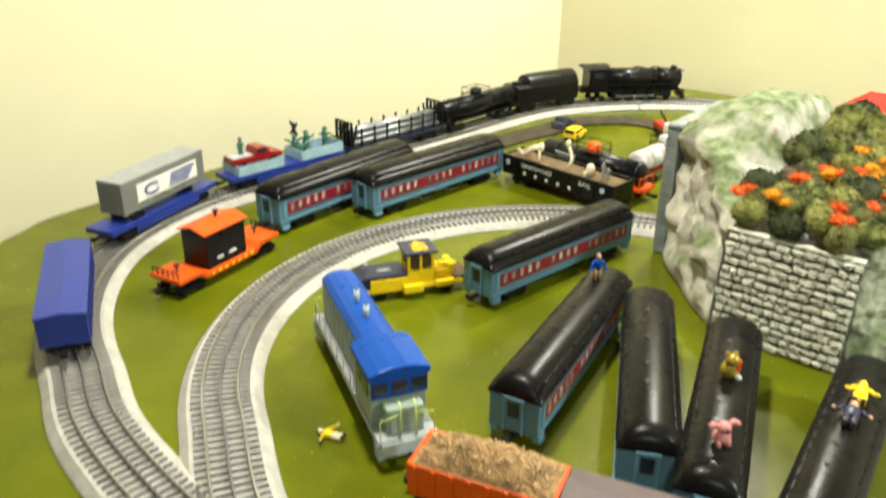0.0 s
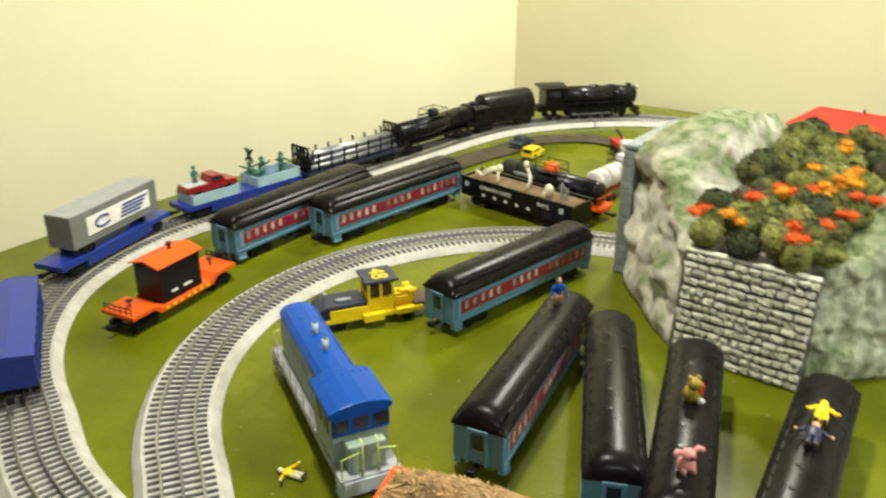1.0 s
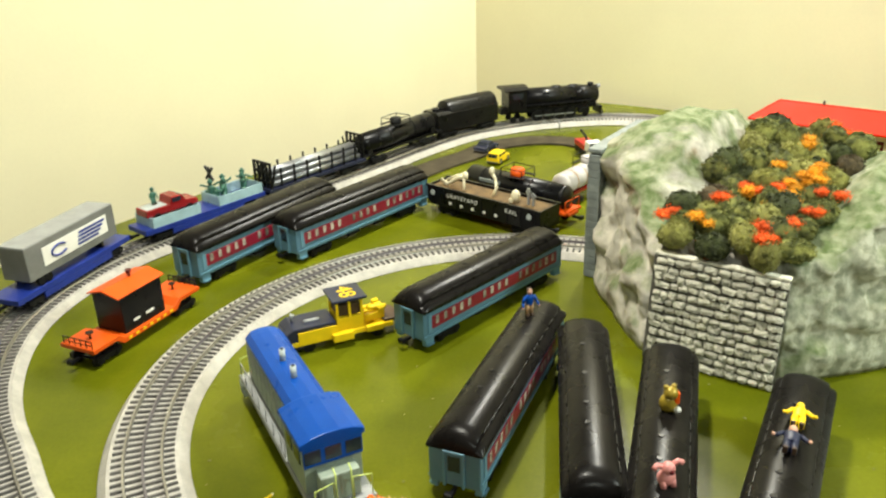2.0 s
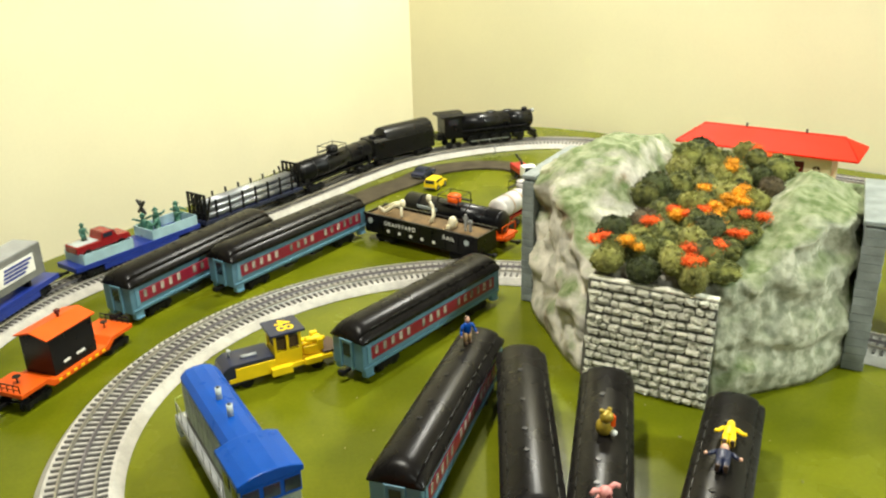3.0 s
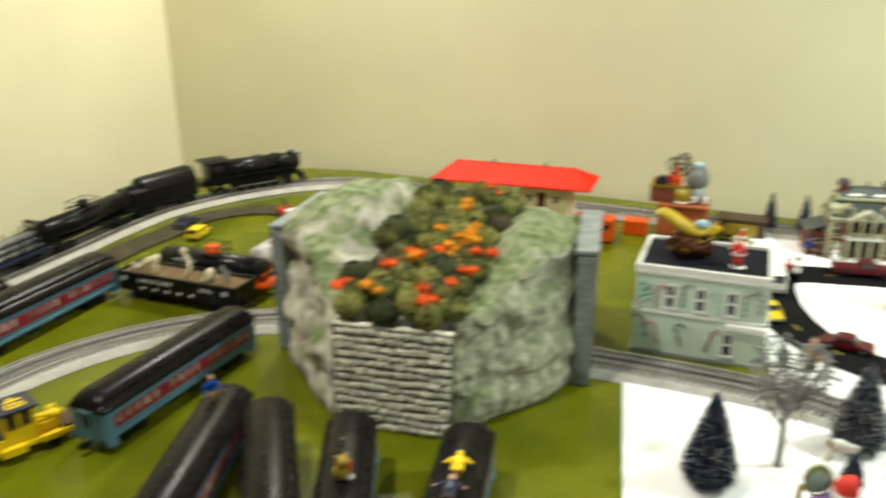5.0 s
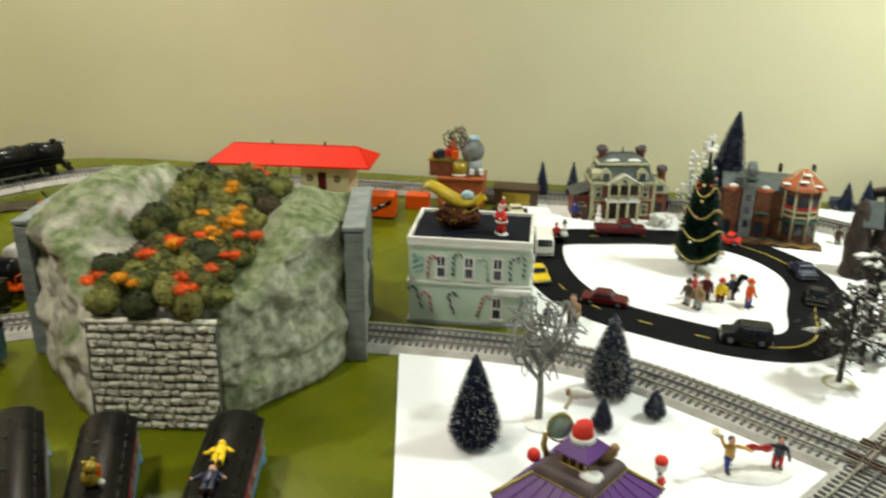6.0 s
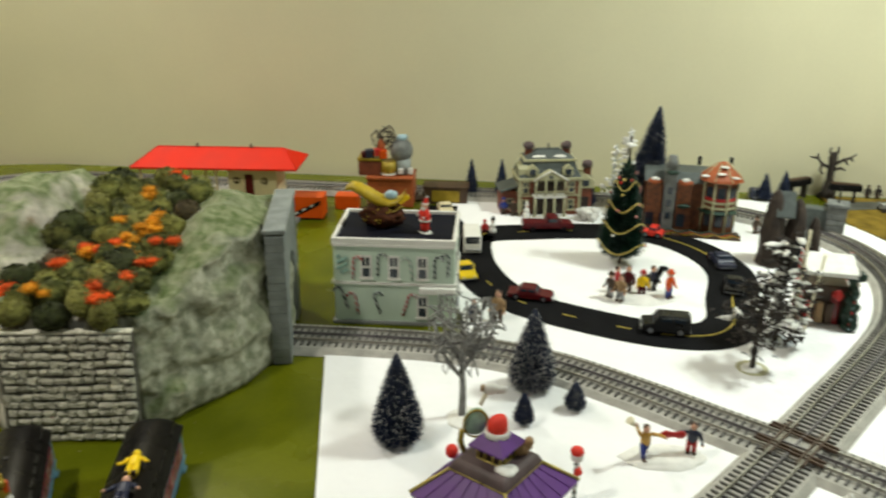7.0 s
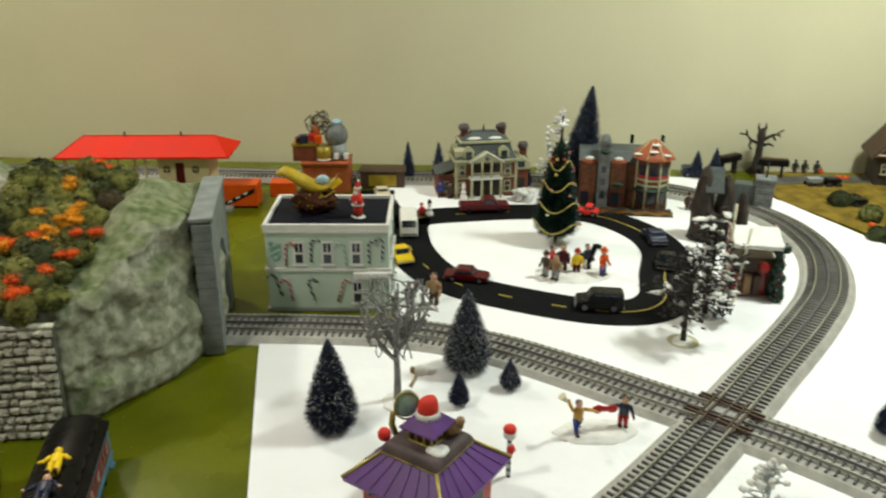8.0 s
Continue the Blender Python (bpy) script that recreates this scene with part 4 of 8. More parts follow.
        for e in (-1, 1):
            bm = bmnew()
            for k in range(3):
                box(bm, (e * 0.133, s * 0.029, 0.012 + 0.007 * k), (0.016, 0.007, 0.0014))
            box(bm, (e * 0.1412, s * 0.029, 0.019), (0.001, 0.007, 0.016))
            part("step", bm, M["ltgrey"], t)
    for e in (-1, 1):
        bm = box(bmnew(), (e * 0.1435, 0, 0.0235), (0.003, 0.058, 0.016), bevel=0.0006)
        part("pilot", bm, M["ltgrey"], t, "pale grey pilot plate")
    bm = box(bmnew(), (0, 0, 0.0145), (0.07, 0.036, 0.010), bevel=0.002)
    part("fuel_tank", bm, M["black"], t)
    for x in (-0.088, 0.088):
        truck(t, x, base=0.036)
    couplers(t, L / 2)


switcher_engine(pose(0.079, 1.013, 0, 0, 0, -64.7) @ Matrix.Diagonal((1.02, 1.02, 1.04, 1)))


def work_caboose(m):
    """An orange depressed-centre caboose with a black cabin."""
    t = thing("work_caboose", m, "orange work caboose with black cabin and orange roof", "train car")
    L, W = 0.215, 0.062
    prof = [(-L / 2, 0.026), (-L / 2, 0.0325), (-0.062, 0.0325), (-0.050, 0.0245), (0.050, 0.0245), (0.062, 0.0325), (L / 2, 0.0325), (L / 2, 0.026), (0.066, 0.026), (0.054, 0.016), (-0.054, 0.016), (-0.066, 0.026)]
    bm = loft(bmnew(), [[(x, -W / 2, z) for x, z in prof], [(x, W / 2, z) for x, z in prof]])
    part("deck", bm, M["orange"], t, "orange flatcar deck", bevel=0.0008)
    for s in (-1, 1):
        for x in np.linspace(-0.042, 0.042, 7):
            bm = box(bmnew(), (x, s * (W / 2 + 0.0003), 0.0205), (0.006, 0.0008, 0.0035))
            part("side_mark", bm, M["yellow"], t)
    bm = bmnew()
    prism(bm, [(-0.026, 0.0245), (-0.026, 0.081), (0, 0.087), (0.026, 0.081), (0.026, 0.0245)], -0.044, 0.036)
    cab = part("cabin", bm, M["satin"], t, "black cabin with white lettering bars", bevel=0.0006)
    bm = bmnew()
    prism(bm, [(-0.029, 0.0805), (-0.029, 0.0825), (0, 0.0905), (0.029, 0.0825), (0.029, 0.0805), (0, 0.0880)], -0.050, 0.042)
    roof = part("roof", bm, M["orange"], t, "orange gable roof", bevel=0.0005)
    bm = bmnew()
    cyl(bm, (0.004, 0, 0.088), (0.004, 0, 0.099), 0.0022, n=10)
    cyl(bm, (0.004, 0, 0.099), (0.004, 0, 0.1005), 0.0046, n=10)
    box(bm, (0.004, 0, 0.0965), (0.007, 0.003, 0.003))
    part("smoke_jack", bm, M["maroon"], t, "dark smoke jack")
    for s in (-1, 1):
        for x, w in ((-0.020, 0.012), (0.006, 0.016)):
            bm = box(bmnew(), (x, s * 0.0263, 0.038), (w, 0.0008, 0.0034))
            part("lettering_bar", bm, M["white"], cab)
    for e in (-1, 1):
        x = e * (L / 2 - 0.003)
        bm = bmnew()
        for y in np.linspace(-0.026, 0.026, 6):
            cyl(bm, (x, y, 0.032), (x, y, 0.043), 0.0008, n=6)
        cyl(bm, (x, -0.026, 0.043), (x, 0.026, 0.043), 0.0010, n=6)
        cyl(bm, (x, -0.026, 0.037), (x, 0.026, 0.037), 0.0008, n=6)
        part("end_railing", bm, M["black"], t, "black end railing")
        bm = bmnew()
        cyl(bm, (e * 0.083, 0.0, 0.032), (e * 0.083, 0.0, 0.042), 0.0012, n=8)
        cyl(bm, (e * 0.083, 0.0, 0.0418), (e * 0.083, 0.0, 0.0428), 0.0055, n=14)
        part("brake_wheel", bm, M["black"], t)
        truck(t, e * 0.078, base=0.030)
    couplers(t, L / 2)


work_caboose(pose(-0.203, 1.318, 0, 0, 0, 64.0))


def track_machine(m):
    """A small yellow track maintenance machine with a dark hood and a roofed cab."""
    t = thing("track_machine", m, "yellow track maintenance machine with dark hood and cab roof", "rail vehicle")
    bm = box(bmnew(), (0, 0, 0.019), (0.150, 0.044, 0.008), bevel=0.001)
    part("frame", bm, M["yellow"], t)
    bm = bmnew()
    side = [(-0.079, 0.010), (-0.085, 0.022), (-0.081, 0.038), (-0.071, 0.0450), (-0.010, 0.0450), (-0.010, 0.022), (-0.064, 0.010)]
    loft(bm, [[(x, y, z) for x, z in side] for y in (-0.0215, 0.0215)])
    part("hood", bm, M["navy"], t, "dark navy engine hood", bevel=0.001)
    for s in (-1, 1):
        bm = box(bmnew(), (-0.037, s * 0.0222, 0.0275), (0.056, 0.002, 0.022), bevel=0.0006)
        part("side_panel", bm, M["yellow"], t)
        bm = box(bmnew(), (-0.002, s * 0.025, 0.019), (0.030, 0.010, 0.013), bevel=0.0012)
        part("side_box", bm, M["yellow"], t, "yellow side box")
        bm = box(bmnew(), (0.045, s * 0.024, 0.021), (0.024, 0.007, 0.010), bevel=0.001)
        part("side_box", bm, M["yellow"], t)
        for x in (-0.050, 0.052):
            bm = bmnew()
            cyl(bm, (x, s * 0.0150, 0.0095), (x, s * 0.0185, 0.0095), 0.0095, n=18)
            cyl(bm, (x, s * 0.0185, 0.0095), (x, s * 0.0195, 0.0095), 0.005, n=12)
            part("wheel", bm, M["black"], t)
    for y in (-0.0165, 0.0165):
        for x in (-0.006, 0.012, 0.030):
            part("cab_post", box(bmnew(), (x, y, 0.050), (0.0035, 0.0035, 0.052)), M["yellow"], t)
    bm = box(bmnew(), (0.012, 0, 0.034), (0.040, 0.036, 0.022), bevel=0.001)
    part("cab", bm, M["yellow"], t, "open yellow cab frame")
    # solid brown block draws the dark inside of the open cab
    bm = box(bmnew(), (0.012, 0, 0.0565), (0.033, 0.031, 0.017))
    part("cab_glass", bm, M["brown"], t, "brown block as shade inside the cab")
    bm = box(bmnew(), (0.012, 0, 0.0770), (0.050, 0.048, 0.004), bevel=0.001)
    roof = part("cab_roof", bm, M["navy"], t, "dark roof with yellow numerals")
    lettering("48", 0.034, M["yellow"], roof, Matrix.Translation((0.012, 0.0, 0.0794)) @ Matrix.Rotation(radians(-90), 4, "Z"), 0.0003)
    bm = bmnew()
    for y in (-0.012, 0.0, 0.012):
        box(bm, (0.050, y, 0.034), (0.030, 0.006, 0.012), bevel=0.001, rz=4)
        box(bm, (0.060, y, 0.044), (0.010, 0.007, 0.008), bevel=0.001)
    cyl(bm, (0.040, -0.010, 0.050), (0.068, -0.010, 0.046), 0.004, n=10)
    part("work_head", bm, M["yellow"], t, "yellow working head")
    bm = bmnew()
    box(bm, (0.074, 0, 0.026), (0.024, 0.040, 0.003))
    box(bm, (0.086, 0, 0.022), (0.004, 0.030, 0.010))
    part("rear_plate", bm, M["brown"], t)
    bm = bmnew()
    cyl(bm, (-0.066, 0.006, 0.044), (-0.066, 0.006, 0.058), 0.0018, n=10)
    box(bm, (-0.066, 0, 0.057), (0.006, 0.004, 0.004), bevel=0.0008)
    part("exhaust", bm, M["grey"], t)
    bm = bmnew()
    cyl(bm, (-0.052, -0.005, 0.046), (-0.030, -0.005, 0.046), 0.0028, n=12)
    part("muffler", bm, M["grey"], t)
    couplers(t, 0.078, 0.012)


track_machine(pose(0.100, 1.276, 0, 0, 0, 22.5) @ Matrix.Diagonal((1, 1.04, 0.90, 1)))

# ---------------------------------------------------------------- the train on the outer track


def on_track(near, along=0.0, z=0.0188, flip=False):
    """A pose on the outer track, at the place nearest to a point of the plan, moved along by some metres."""
    d = np.hypot(outer_line[:, 0] - near[0], outer_line[:, 1] - near[1])
    i = int((np.argmin(d) + round(along / TIE_STEP)) % (len(outer_line) - 1))
    a, b = outer_line[i - 8], outer_line[(i + 8) % (len(outer_line) - 1)]
    ang = math.atan2(b[1] - a[1], b[0] - a[0]) + (math.pi if flip else 0)
    p = outer_line[i]
    return Matrix.Translation((p[0], p[1], z)) @ Matrix.Rotation(ang, 4, "Z")


def steam_engine(m):
    """A black steam locomotive, front at -x (the way the track line runs is the other way)."""
    t = thing("steam_locomotive", m, "black steam locomotive on the outer track", "locomotive", "freight train")
    bm = bmnew()
    cyl(bm, (0.070, 0, 0.053), (-0.050, 0, 0.054), 0.0238, 0.0252, n=28)
    cyl(bm, (0.128, 0, 0.052), (0.070, 0, 0.053), 0.0218, 0.0238, n=28)
    cyl(bm, (0.131, 0, 0.052), (0.128, 0, 0.052), 0.0185, 0.0218, n=28)
    boiler = part("boiler", bm, M["satin"], t, "satin black boiler")
    for x in (0.09, 0.055, 0.02, -0.02):
        bm = bmnew()
        cyl(bm, (x, 0, 0.0527), (x + 0.0025, 0, 0.0527), 0.0246 - 0.012 * max(0, x), n=28)
        part("boiler_band", bm, M["black"], boiler)
    bm = bmnew()
    cyl(bm, (0.116, 0, 0.070), (0.116, 0, 0.0800), 0.0062, 0.0070, n=16)
    part("chimney", bm, M["black"], t)
    for x, r in ((0.072, 0.009), (0.030, 0.010)):
        bm = bmnew()
        ball(bm, (x, 0, 0.0735), r, (1.7, 1, 0.75), 3)
        part("dome", bm, M["satin"], t)
    bm = bmnew()
    box(bm, (-0.072, 0, 0.056), (0.044, 0.052, 0.050), bevel=0.001)
    cab = part("cab", bm, M["satin"], t, "black cab")
    prof = [(-0.030, 0.079), (-0.030, 0.0815), (-0.018, 0.087), (0, 0.089), (0.018, 0.087), (0.030, 0.0815), (0.030, 0.079)]
    part("cab_roof", prism(bmnew(), prof, -0.104, -0.046), M["satin"], t)
    for s in (-1, 1):
        bm = box(bmnew(), (-0.072, s * 0.0263, 0.066), (0.024, 0.001, 0.014))
        part("cab_window", bm, M["glass"], cab)
        bm = box(bmnew(), (0.030, s * 0.0245, 0.0415), (0.165, 0.009, 0.002))
        part("running_board", bm, M["black"], t, "black walkway along the boiler")
        for x in (0.062, 0.034, 0.006, -0.022):
            bm = bmnew()
            cyl(bm, (x, s * 0.0165, 0.0130), (x, s * 0.0200, 0.0130), 0.0130, n=20)
            cyl(bm, (x, s * 0.0200, 0.0130), (x, s * 0.0208, 0.0130), 0.0045, n=10)
            part("driving_wheel", bm, M["black"], t)
        for x in (0.098, -0.058, -0.080):
            bm = bmnew()
            cyl(bm, (x, s * 0.0150, 0.0075), (x, s * 0.0185, 0.0075), 0.0075, n=16)
            part("small_wheel", bm, M["black"], t)
        bm = box(bmnew(), (0.020, s * 0.0215, 0.0130), (0.095, 0.0014, 0.0034), bevel=0.0004)
        part("side_rod", bm, M["steel"], t, "bright side rod")
        bm = box(bmnew(), (0.092, s * 0.0215, 0.018), (0.028, 0.010, 0.014), bevel=0.002)
        part("cylinder_block", bm, M["satin"], t)
    bm = bmnew()
    box(bm, (0.133, 0, 0.022), (0.010, 0.050, 0.006))
    loft(bm, [[(0.136, -0.024, 0.003), (0.136, 0.024, 0.003), (0.136, 0.024, 0.020), (0.136, -0.024, 0.020)], [(0.152, -0.004, 0.003), (0.152, 0.004, 0.003), (0.140, 0.006, 0.018), (0.140, -0.006, 0.018)]])
    part("pilot", bm, M["black"], t, "black cowcatcher")
    bm = bmnew()
    cyl(bm, (0.132, 0, 0.070), (0.140, 0, 0.070), 0.005, n=14)
    part("headlamp", bm, M["grey"], t)
    part("frame", box(bmnew(), (0.010, 0, 0.028), (0.235, 0.024, 0.014)), M["black"], t)


def tender(m):
    t = thing("coal_tender", m, "black tender coupled behind the locomotive", "train car", "freight train")
    part("tank", prism(bmnew(), [(-0.027, 0.018), (-0.027, 0.056), (-0.022, 0.062), (0.022, 0.062), (0.027, 0.056), (0.027, 0.018)], -0.080, 0.080), M["satin"], t, "black tender body", bevel=0.001)
    prof = [(0.0265 * math.cos(a), 0.0575 + 0.0255 * math.sin(a)) for a in np.linspace(0, math.pi, 13)]
    rings = [[(x, y * k, 0.0575 + (z - 0.0575) * k) for y, z in prof] for x, k in ((-0.050, 0.70), (-0.046, 0.93), (-0.036, 1.0), (0.070, 1.0), (0.078, 0.94), (0.080, 0.80))]
    part("bunker", loft(bmnew(), rings, smooth=True), M["satin"], t, "round-topped black tank").data.set_sharp_from_angle(angle=0.7)
    part("hatch", cyl(bmnew(), (-0.066, 0, 0.061), (-0.066, 0, 0.068), 0.008, n=14), M["black"], t)
    part("frame", box(bmnew(), (0, 0, 0.017), (0.165, 0.046, 0.005)), M["black"], t)
    for x in (-0.052, 0.052):
        truck(t, x, base=0.028)
    couplers(t, 0.082)


def tank_car(m, label, shell, dome, ends, group="", cover=None, band=None):
    t = thing("tank_car", m, label, "train car", group)
    bm = bmnew()
    cyl(bm, (-0.098, 0, 0.046), (0.098, 0, 0.046), 0.0225, n=28)
    ball(bm, (-0.098, 0, 0.046), 0.0225, (0.45, 1, 1), 3)
    ball(bm, (0.098, 0, 0.046), 0.0225, (0.45, 1, 1), 3)
    tank = part("tank", bm, M[shell], t)
    for x in (-0.07, -0.035, 0.035, 0.07):
        bm = bmnew()
        cyl(bm, (x, 0, 0.046), (x + 0.003, 0, 0.046), 0.0231, n=28)
        part("tank_band", bm, M[band or shell], tank)
    bm = bmnew()
    cyl(bm, (0, 0, 0.062), (0, 0, 0.079), 0.0125, n=20)
    ball(bm, (0, 0, 0.079), 0.0125, (1, 1, 0.35), 2)
    part("dome", bm, M[dome], t)
    for s in (-1, 1):
        p = part("dome_platform", box(bmnew(), (0, s * 0.018, 0.0685), (0.050, 0.008, 0.0015)), M["black"], t, "railed dome platform")
        for x in (-0.022, 0.022):
            part("post", cyl(bmnew(), (x, s * 0.020, 0.060), (x, s * 0.020, 0.083), 0.0009, n=6), M["black"], p)
        part("rail_bar", cyl(bmnew(), (-0.022, s * 0.020, 0.083), (0.022, s * 0.020, 0.083), 0.0009, n=6), M["black"], p)
        part("rail_bar", cyl(bmnew(), (s * 0.022, -0.020, 0.083), (s * 0.022, 0.020, 0.083), 0.0009, n=6), M["black"], p)
    part("frame", box(bmnew(), (0, 0, 0.0205), (0.235, 0.030, 0.006), bevel=0.001), M[ends], t)
    for e in (-1, 1):
        bm = bmnew()
        box(bm, (e * 0.108, 0, 0.0245), (0.016, 0.052, 0.004))
        for y in (-0.022, 0.022):
            cyl(bm, (e * 0.113, y, 0.024), (e * 0.113, y, 0.046), 0.0010, n=6)
        cyl(bm, (e * 0.113, -0.022, 0.046), (e * 0.113, 0.022, 0.046), 0.0010, n=6)
        box(bm, (e * 0.095, 0, 0.030), (0.012, 0.040, 0.014))
        part("end_platform", bm, M[ends], t)
        truck(t, e * 0.075, base=0.028)
    if cover:
        for s in (-1, 1):
            bm = box(bmnew(), (-0.045, s * 0.0222, 0.052), (0.045, 0.0012, 0.008), rx=-s * 14)
            part("lettering_bar", bm, M[cover], tank)
    couplers(t, 0.118)
    return t


def pipe_car(m):
    t = thing("bulkhead_flatcar", m, "dark blue bulkhead flatcar loaded with silver pipes", "train car", "freight train")
    part("deck", box(bmnew(), (0, 0, 0.0225), (0.235, 0.056, 0.008), bevel=0.001), M["navy"], t, "dark blue deck")
    for e in (-1, 1):
        x = e * 0.112
        bulk = part("bulkhead", box(bmnew(), (x, 0, 0.079), (0.003, 0.054, 0.004)), M["black"], t, "open black bulkhead frame")
        for y in np.linspace(-0.025, 0.025, 5):
            part("bulkhead_post", box(bmnew(), (x, y, 0.053), (0.004, 0.004, 0.056)), M["black"], bulk)
        for z in (0.040, 0.060):
            part("bulkhead_bar", box(bmnew(), (x, 0, z), (0.003, 0.054, 0.004)), M["black"], bulk)
        for y in (-0.022, 0.022):
            part("bulkhead_brace", box(bmnew(), (x - e * 0.008, y, 0.048), (0.003, 0.003, 0.050), ry=-e * 14), M["black"], bulk)
        truck(t, e * 0.078, base=0.028)
    for i, (y, z) in enumerate(((-0.018, 0.0335), (-0.006, 0.0335), (0.006, 0.0335), (0.018, 0.0335), (-0.012, 0.0445), (0.0, 0.0445), (0.012, 0.0445), (-0.006, 0.0555), (0.006, 0.0555))):
        bm = bmnew()
        cyl(bm, (-0.105, y, z), (0.105, y, z), 0.0058, n=16)
        cyl(bm, (-0.1056, y, z), (0.1056, y, z), 0.0042, n=12, mi=1)
        part("pipe", bm, [M["steel"], M["black"]], t, "silver pipe")
    for s in (-1, 1):
        for x in np.linspace(-0.09, 0.09, 7):
            part("stake", box(bmnew(), (x, s * 0.0262, 0.043), (0.003, 0.003, 0.044)), M["black"], t)
    couplers(t, 0.118)


def flatcar(name, m, label, deck="trblue", L=0.25):
    t = thing(name, m, label, "train car", "freight train")
    part("deck", box(bmnew(), (0, 0, 0.0225), (L, 0.056, 0.009), bevel=0.001), M[deck], t, "blue flatcar deck")
    bm = bmnew()
    for s in (-1, 1):
        prism(bm, [(s * 0.0255, 0.008), (s * 0.0285, 0.008), (s * 0.0285, 0.018), (s * 0.0255, 0.018)], -L * 0.30, L * 0.30)
    part("side_sill", bm, M[deck], t)
    for e in (-1, 1):
        truck(t, e * L * 0.34, base=0.028)
    couplers(t, L / 2)
    return t


def figurine(m, label, top, legs, head="skin", scale=1.0, hat=None, arms=((0.9, 0.2), (0.9, 0.2)), group="", lying=False, wide=1.0, stride=0.0):
    """A small painted plastic figure in one mesh."""
    bm = bmnew()
    for s in (-1, 1):
        cyl(bm, (s * 0.0035, stride * s * 0.004, 0.0), (s * 0.0028, 0, 0.0165), 0.0024, 0.0034, n=10, mi=1)
        box(bm, (s * 0.0035, stride * s * 0.004 - 0.0015, 0.0012), (0.0042, 0.0075, 0.0026), bevel=0.0008, mi=3)
    loft(bm, [[(wide * r * math.cos(a), 0.68 * r * math.sin(a), z) for a in np.linspace(0, 2 * math.pi, 12, endpoint=False)] for r, z in ((0.0052, 0.0145), (0.0056, 0.018), (0.0060, 0.0235), (0.0066, 0.0275), (0.0045, 0.0300), (0.0022, 0.0308))], smooth=True)
    for s, (up, out) in zip((-1, 1), arms):
        sh = Vector((s * 0.0066 * wide, 0, 0.0275))
        el = sh + Vector((s * 0.0045 * out * 1.6, -0.0015, -0.0085 * up))
        hd = el + Vector((s * 0.0035 * out, -0.004, -0.0062 * up))
        cyl(bm, sh, el, 0.0022, 0.0019, n=8)
        cyl(bm, el, hd, 0.0019, 0.0016, n=8)
        ball(bm, hd, 0.0019, sub=1, mi=2)
    ball(bm, (0, 0, 0.0348), 0.0043, (0.9, 1, 1.12), 2, mi=2)
    if hat:
        cyl(bm, (0, 0, 0.0372), (0, 0, 0.0415), 0.0043, 0.0026, n=12, mi=4)
        cyl(bm, (0, 0, 0.0366), (0, 0, 0.0375), 0.0056, n=12, mi=4)
    else:
        ball(bm, (0, 0.0008, 0.0366), 0.0042, (0.95, 1, 0.75), 2, mi=3)
    bm.transform(Matrix.Scale(scale, 4))
    if lying:
        bm.transform(Matrix.Translation((0, 0, 0.0045 * scale)) @ Matrix.Rotation(radians(-90), 4, "X"))
    return solid("figurine", bm, [M[top], M[legs], M[head], M["brown"], M[hat or "brown"]], m, label, "figurine", group)


steam_engine(on_track((0.575, 2.425), 0.016, flip=True) @ Matrix.Diagonal((1.18, 1.12, 1.10, 1)))
tender(on_track((0.325, 2.315), -0.014, flip=True) @ Matrix.Diagonal((1.27, 1.16, 1.10, 1)))
tank_car(on_track((0.125, 2.09), -0.069, flip=True) @ Matrix.Diagonal((1.22, 1.06, 1.06, 1)), "glossy black tank car on the outer track", "satin", "satin", "black", "freight train")
pipe_car(on_track((-0.065, 1.87), -0.083, flip=True) @ Matrix.Diagonal((1.18, 1, 1, 1)))
crate_car = flatcar("crate_flatcar", on_track((-0.225, 1.695), -0.028, flip=True) @ Matrix.Diagonal((1.08, 1.05, 1.05, 1)), "blue flatcar carrying open pale blue crates")
for x, w in ((0.072, 0.095), (-0.062, 0.092)):
    bm = bmnew()
    for y in (-0.026, 0.026):
        box(bm, (x, y, 0.036), (w, 0.002, 0.018))
    for e in (-1, 1):
        box(bm, (x + e * w / 2, 0, 0.036), (0.002, 0.054, 0.018))
    part("crate_side", bm, M["paleblue"], crate_car, "pale blue open crate")
for i, (x, y) in enumerate(((0.105, 0.010), (0.088, -0.012), (0.062, 0.012), (0.050, -0.008), (0.030, 0.004))):
    p = crate_car.matrix_world @ Matrix.Translation((x, y, 0.0275)) @ Matrix.Rotation(i * 1.3, 4, "Z")
    figurine(p, "green plastic toy figure standing in a crate", "green", "green", "green", 1.05, hat="green", arms=((-0.3, 0.8), (0.4, 0.9)), group="green toy figures")


def crossbuck(m):
    """A small dark crossing sign on a block."""
    t = thing("crossbuck_sign", m, "small dark crossed-arm sign standing on a flatcar", "sign")
    part("base_block", box(bmnew(), (0, 0, 0.007), (0.014, 0.020, 0.014), bevel=0.001), M["green"], t)
    part("pole", cyl(bmnew(), (0, 0, 0.013), (0, 0, 0.050), 0.0014, n=8), M["black"], t)
    for a in (-42, 42):
        part("arm", box(bmnew(), (0, 0, 0.040), (0.0024, 0.0034, 0.026), rx=a), M["black"], t, "dark slanting arm")


crossbuck(crate_car.matrix_world @ Matrix.Translation((0.040, 0.018, 0.0275)) @ Matrix.Scale(1.25, 4))


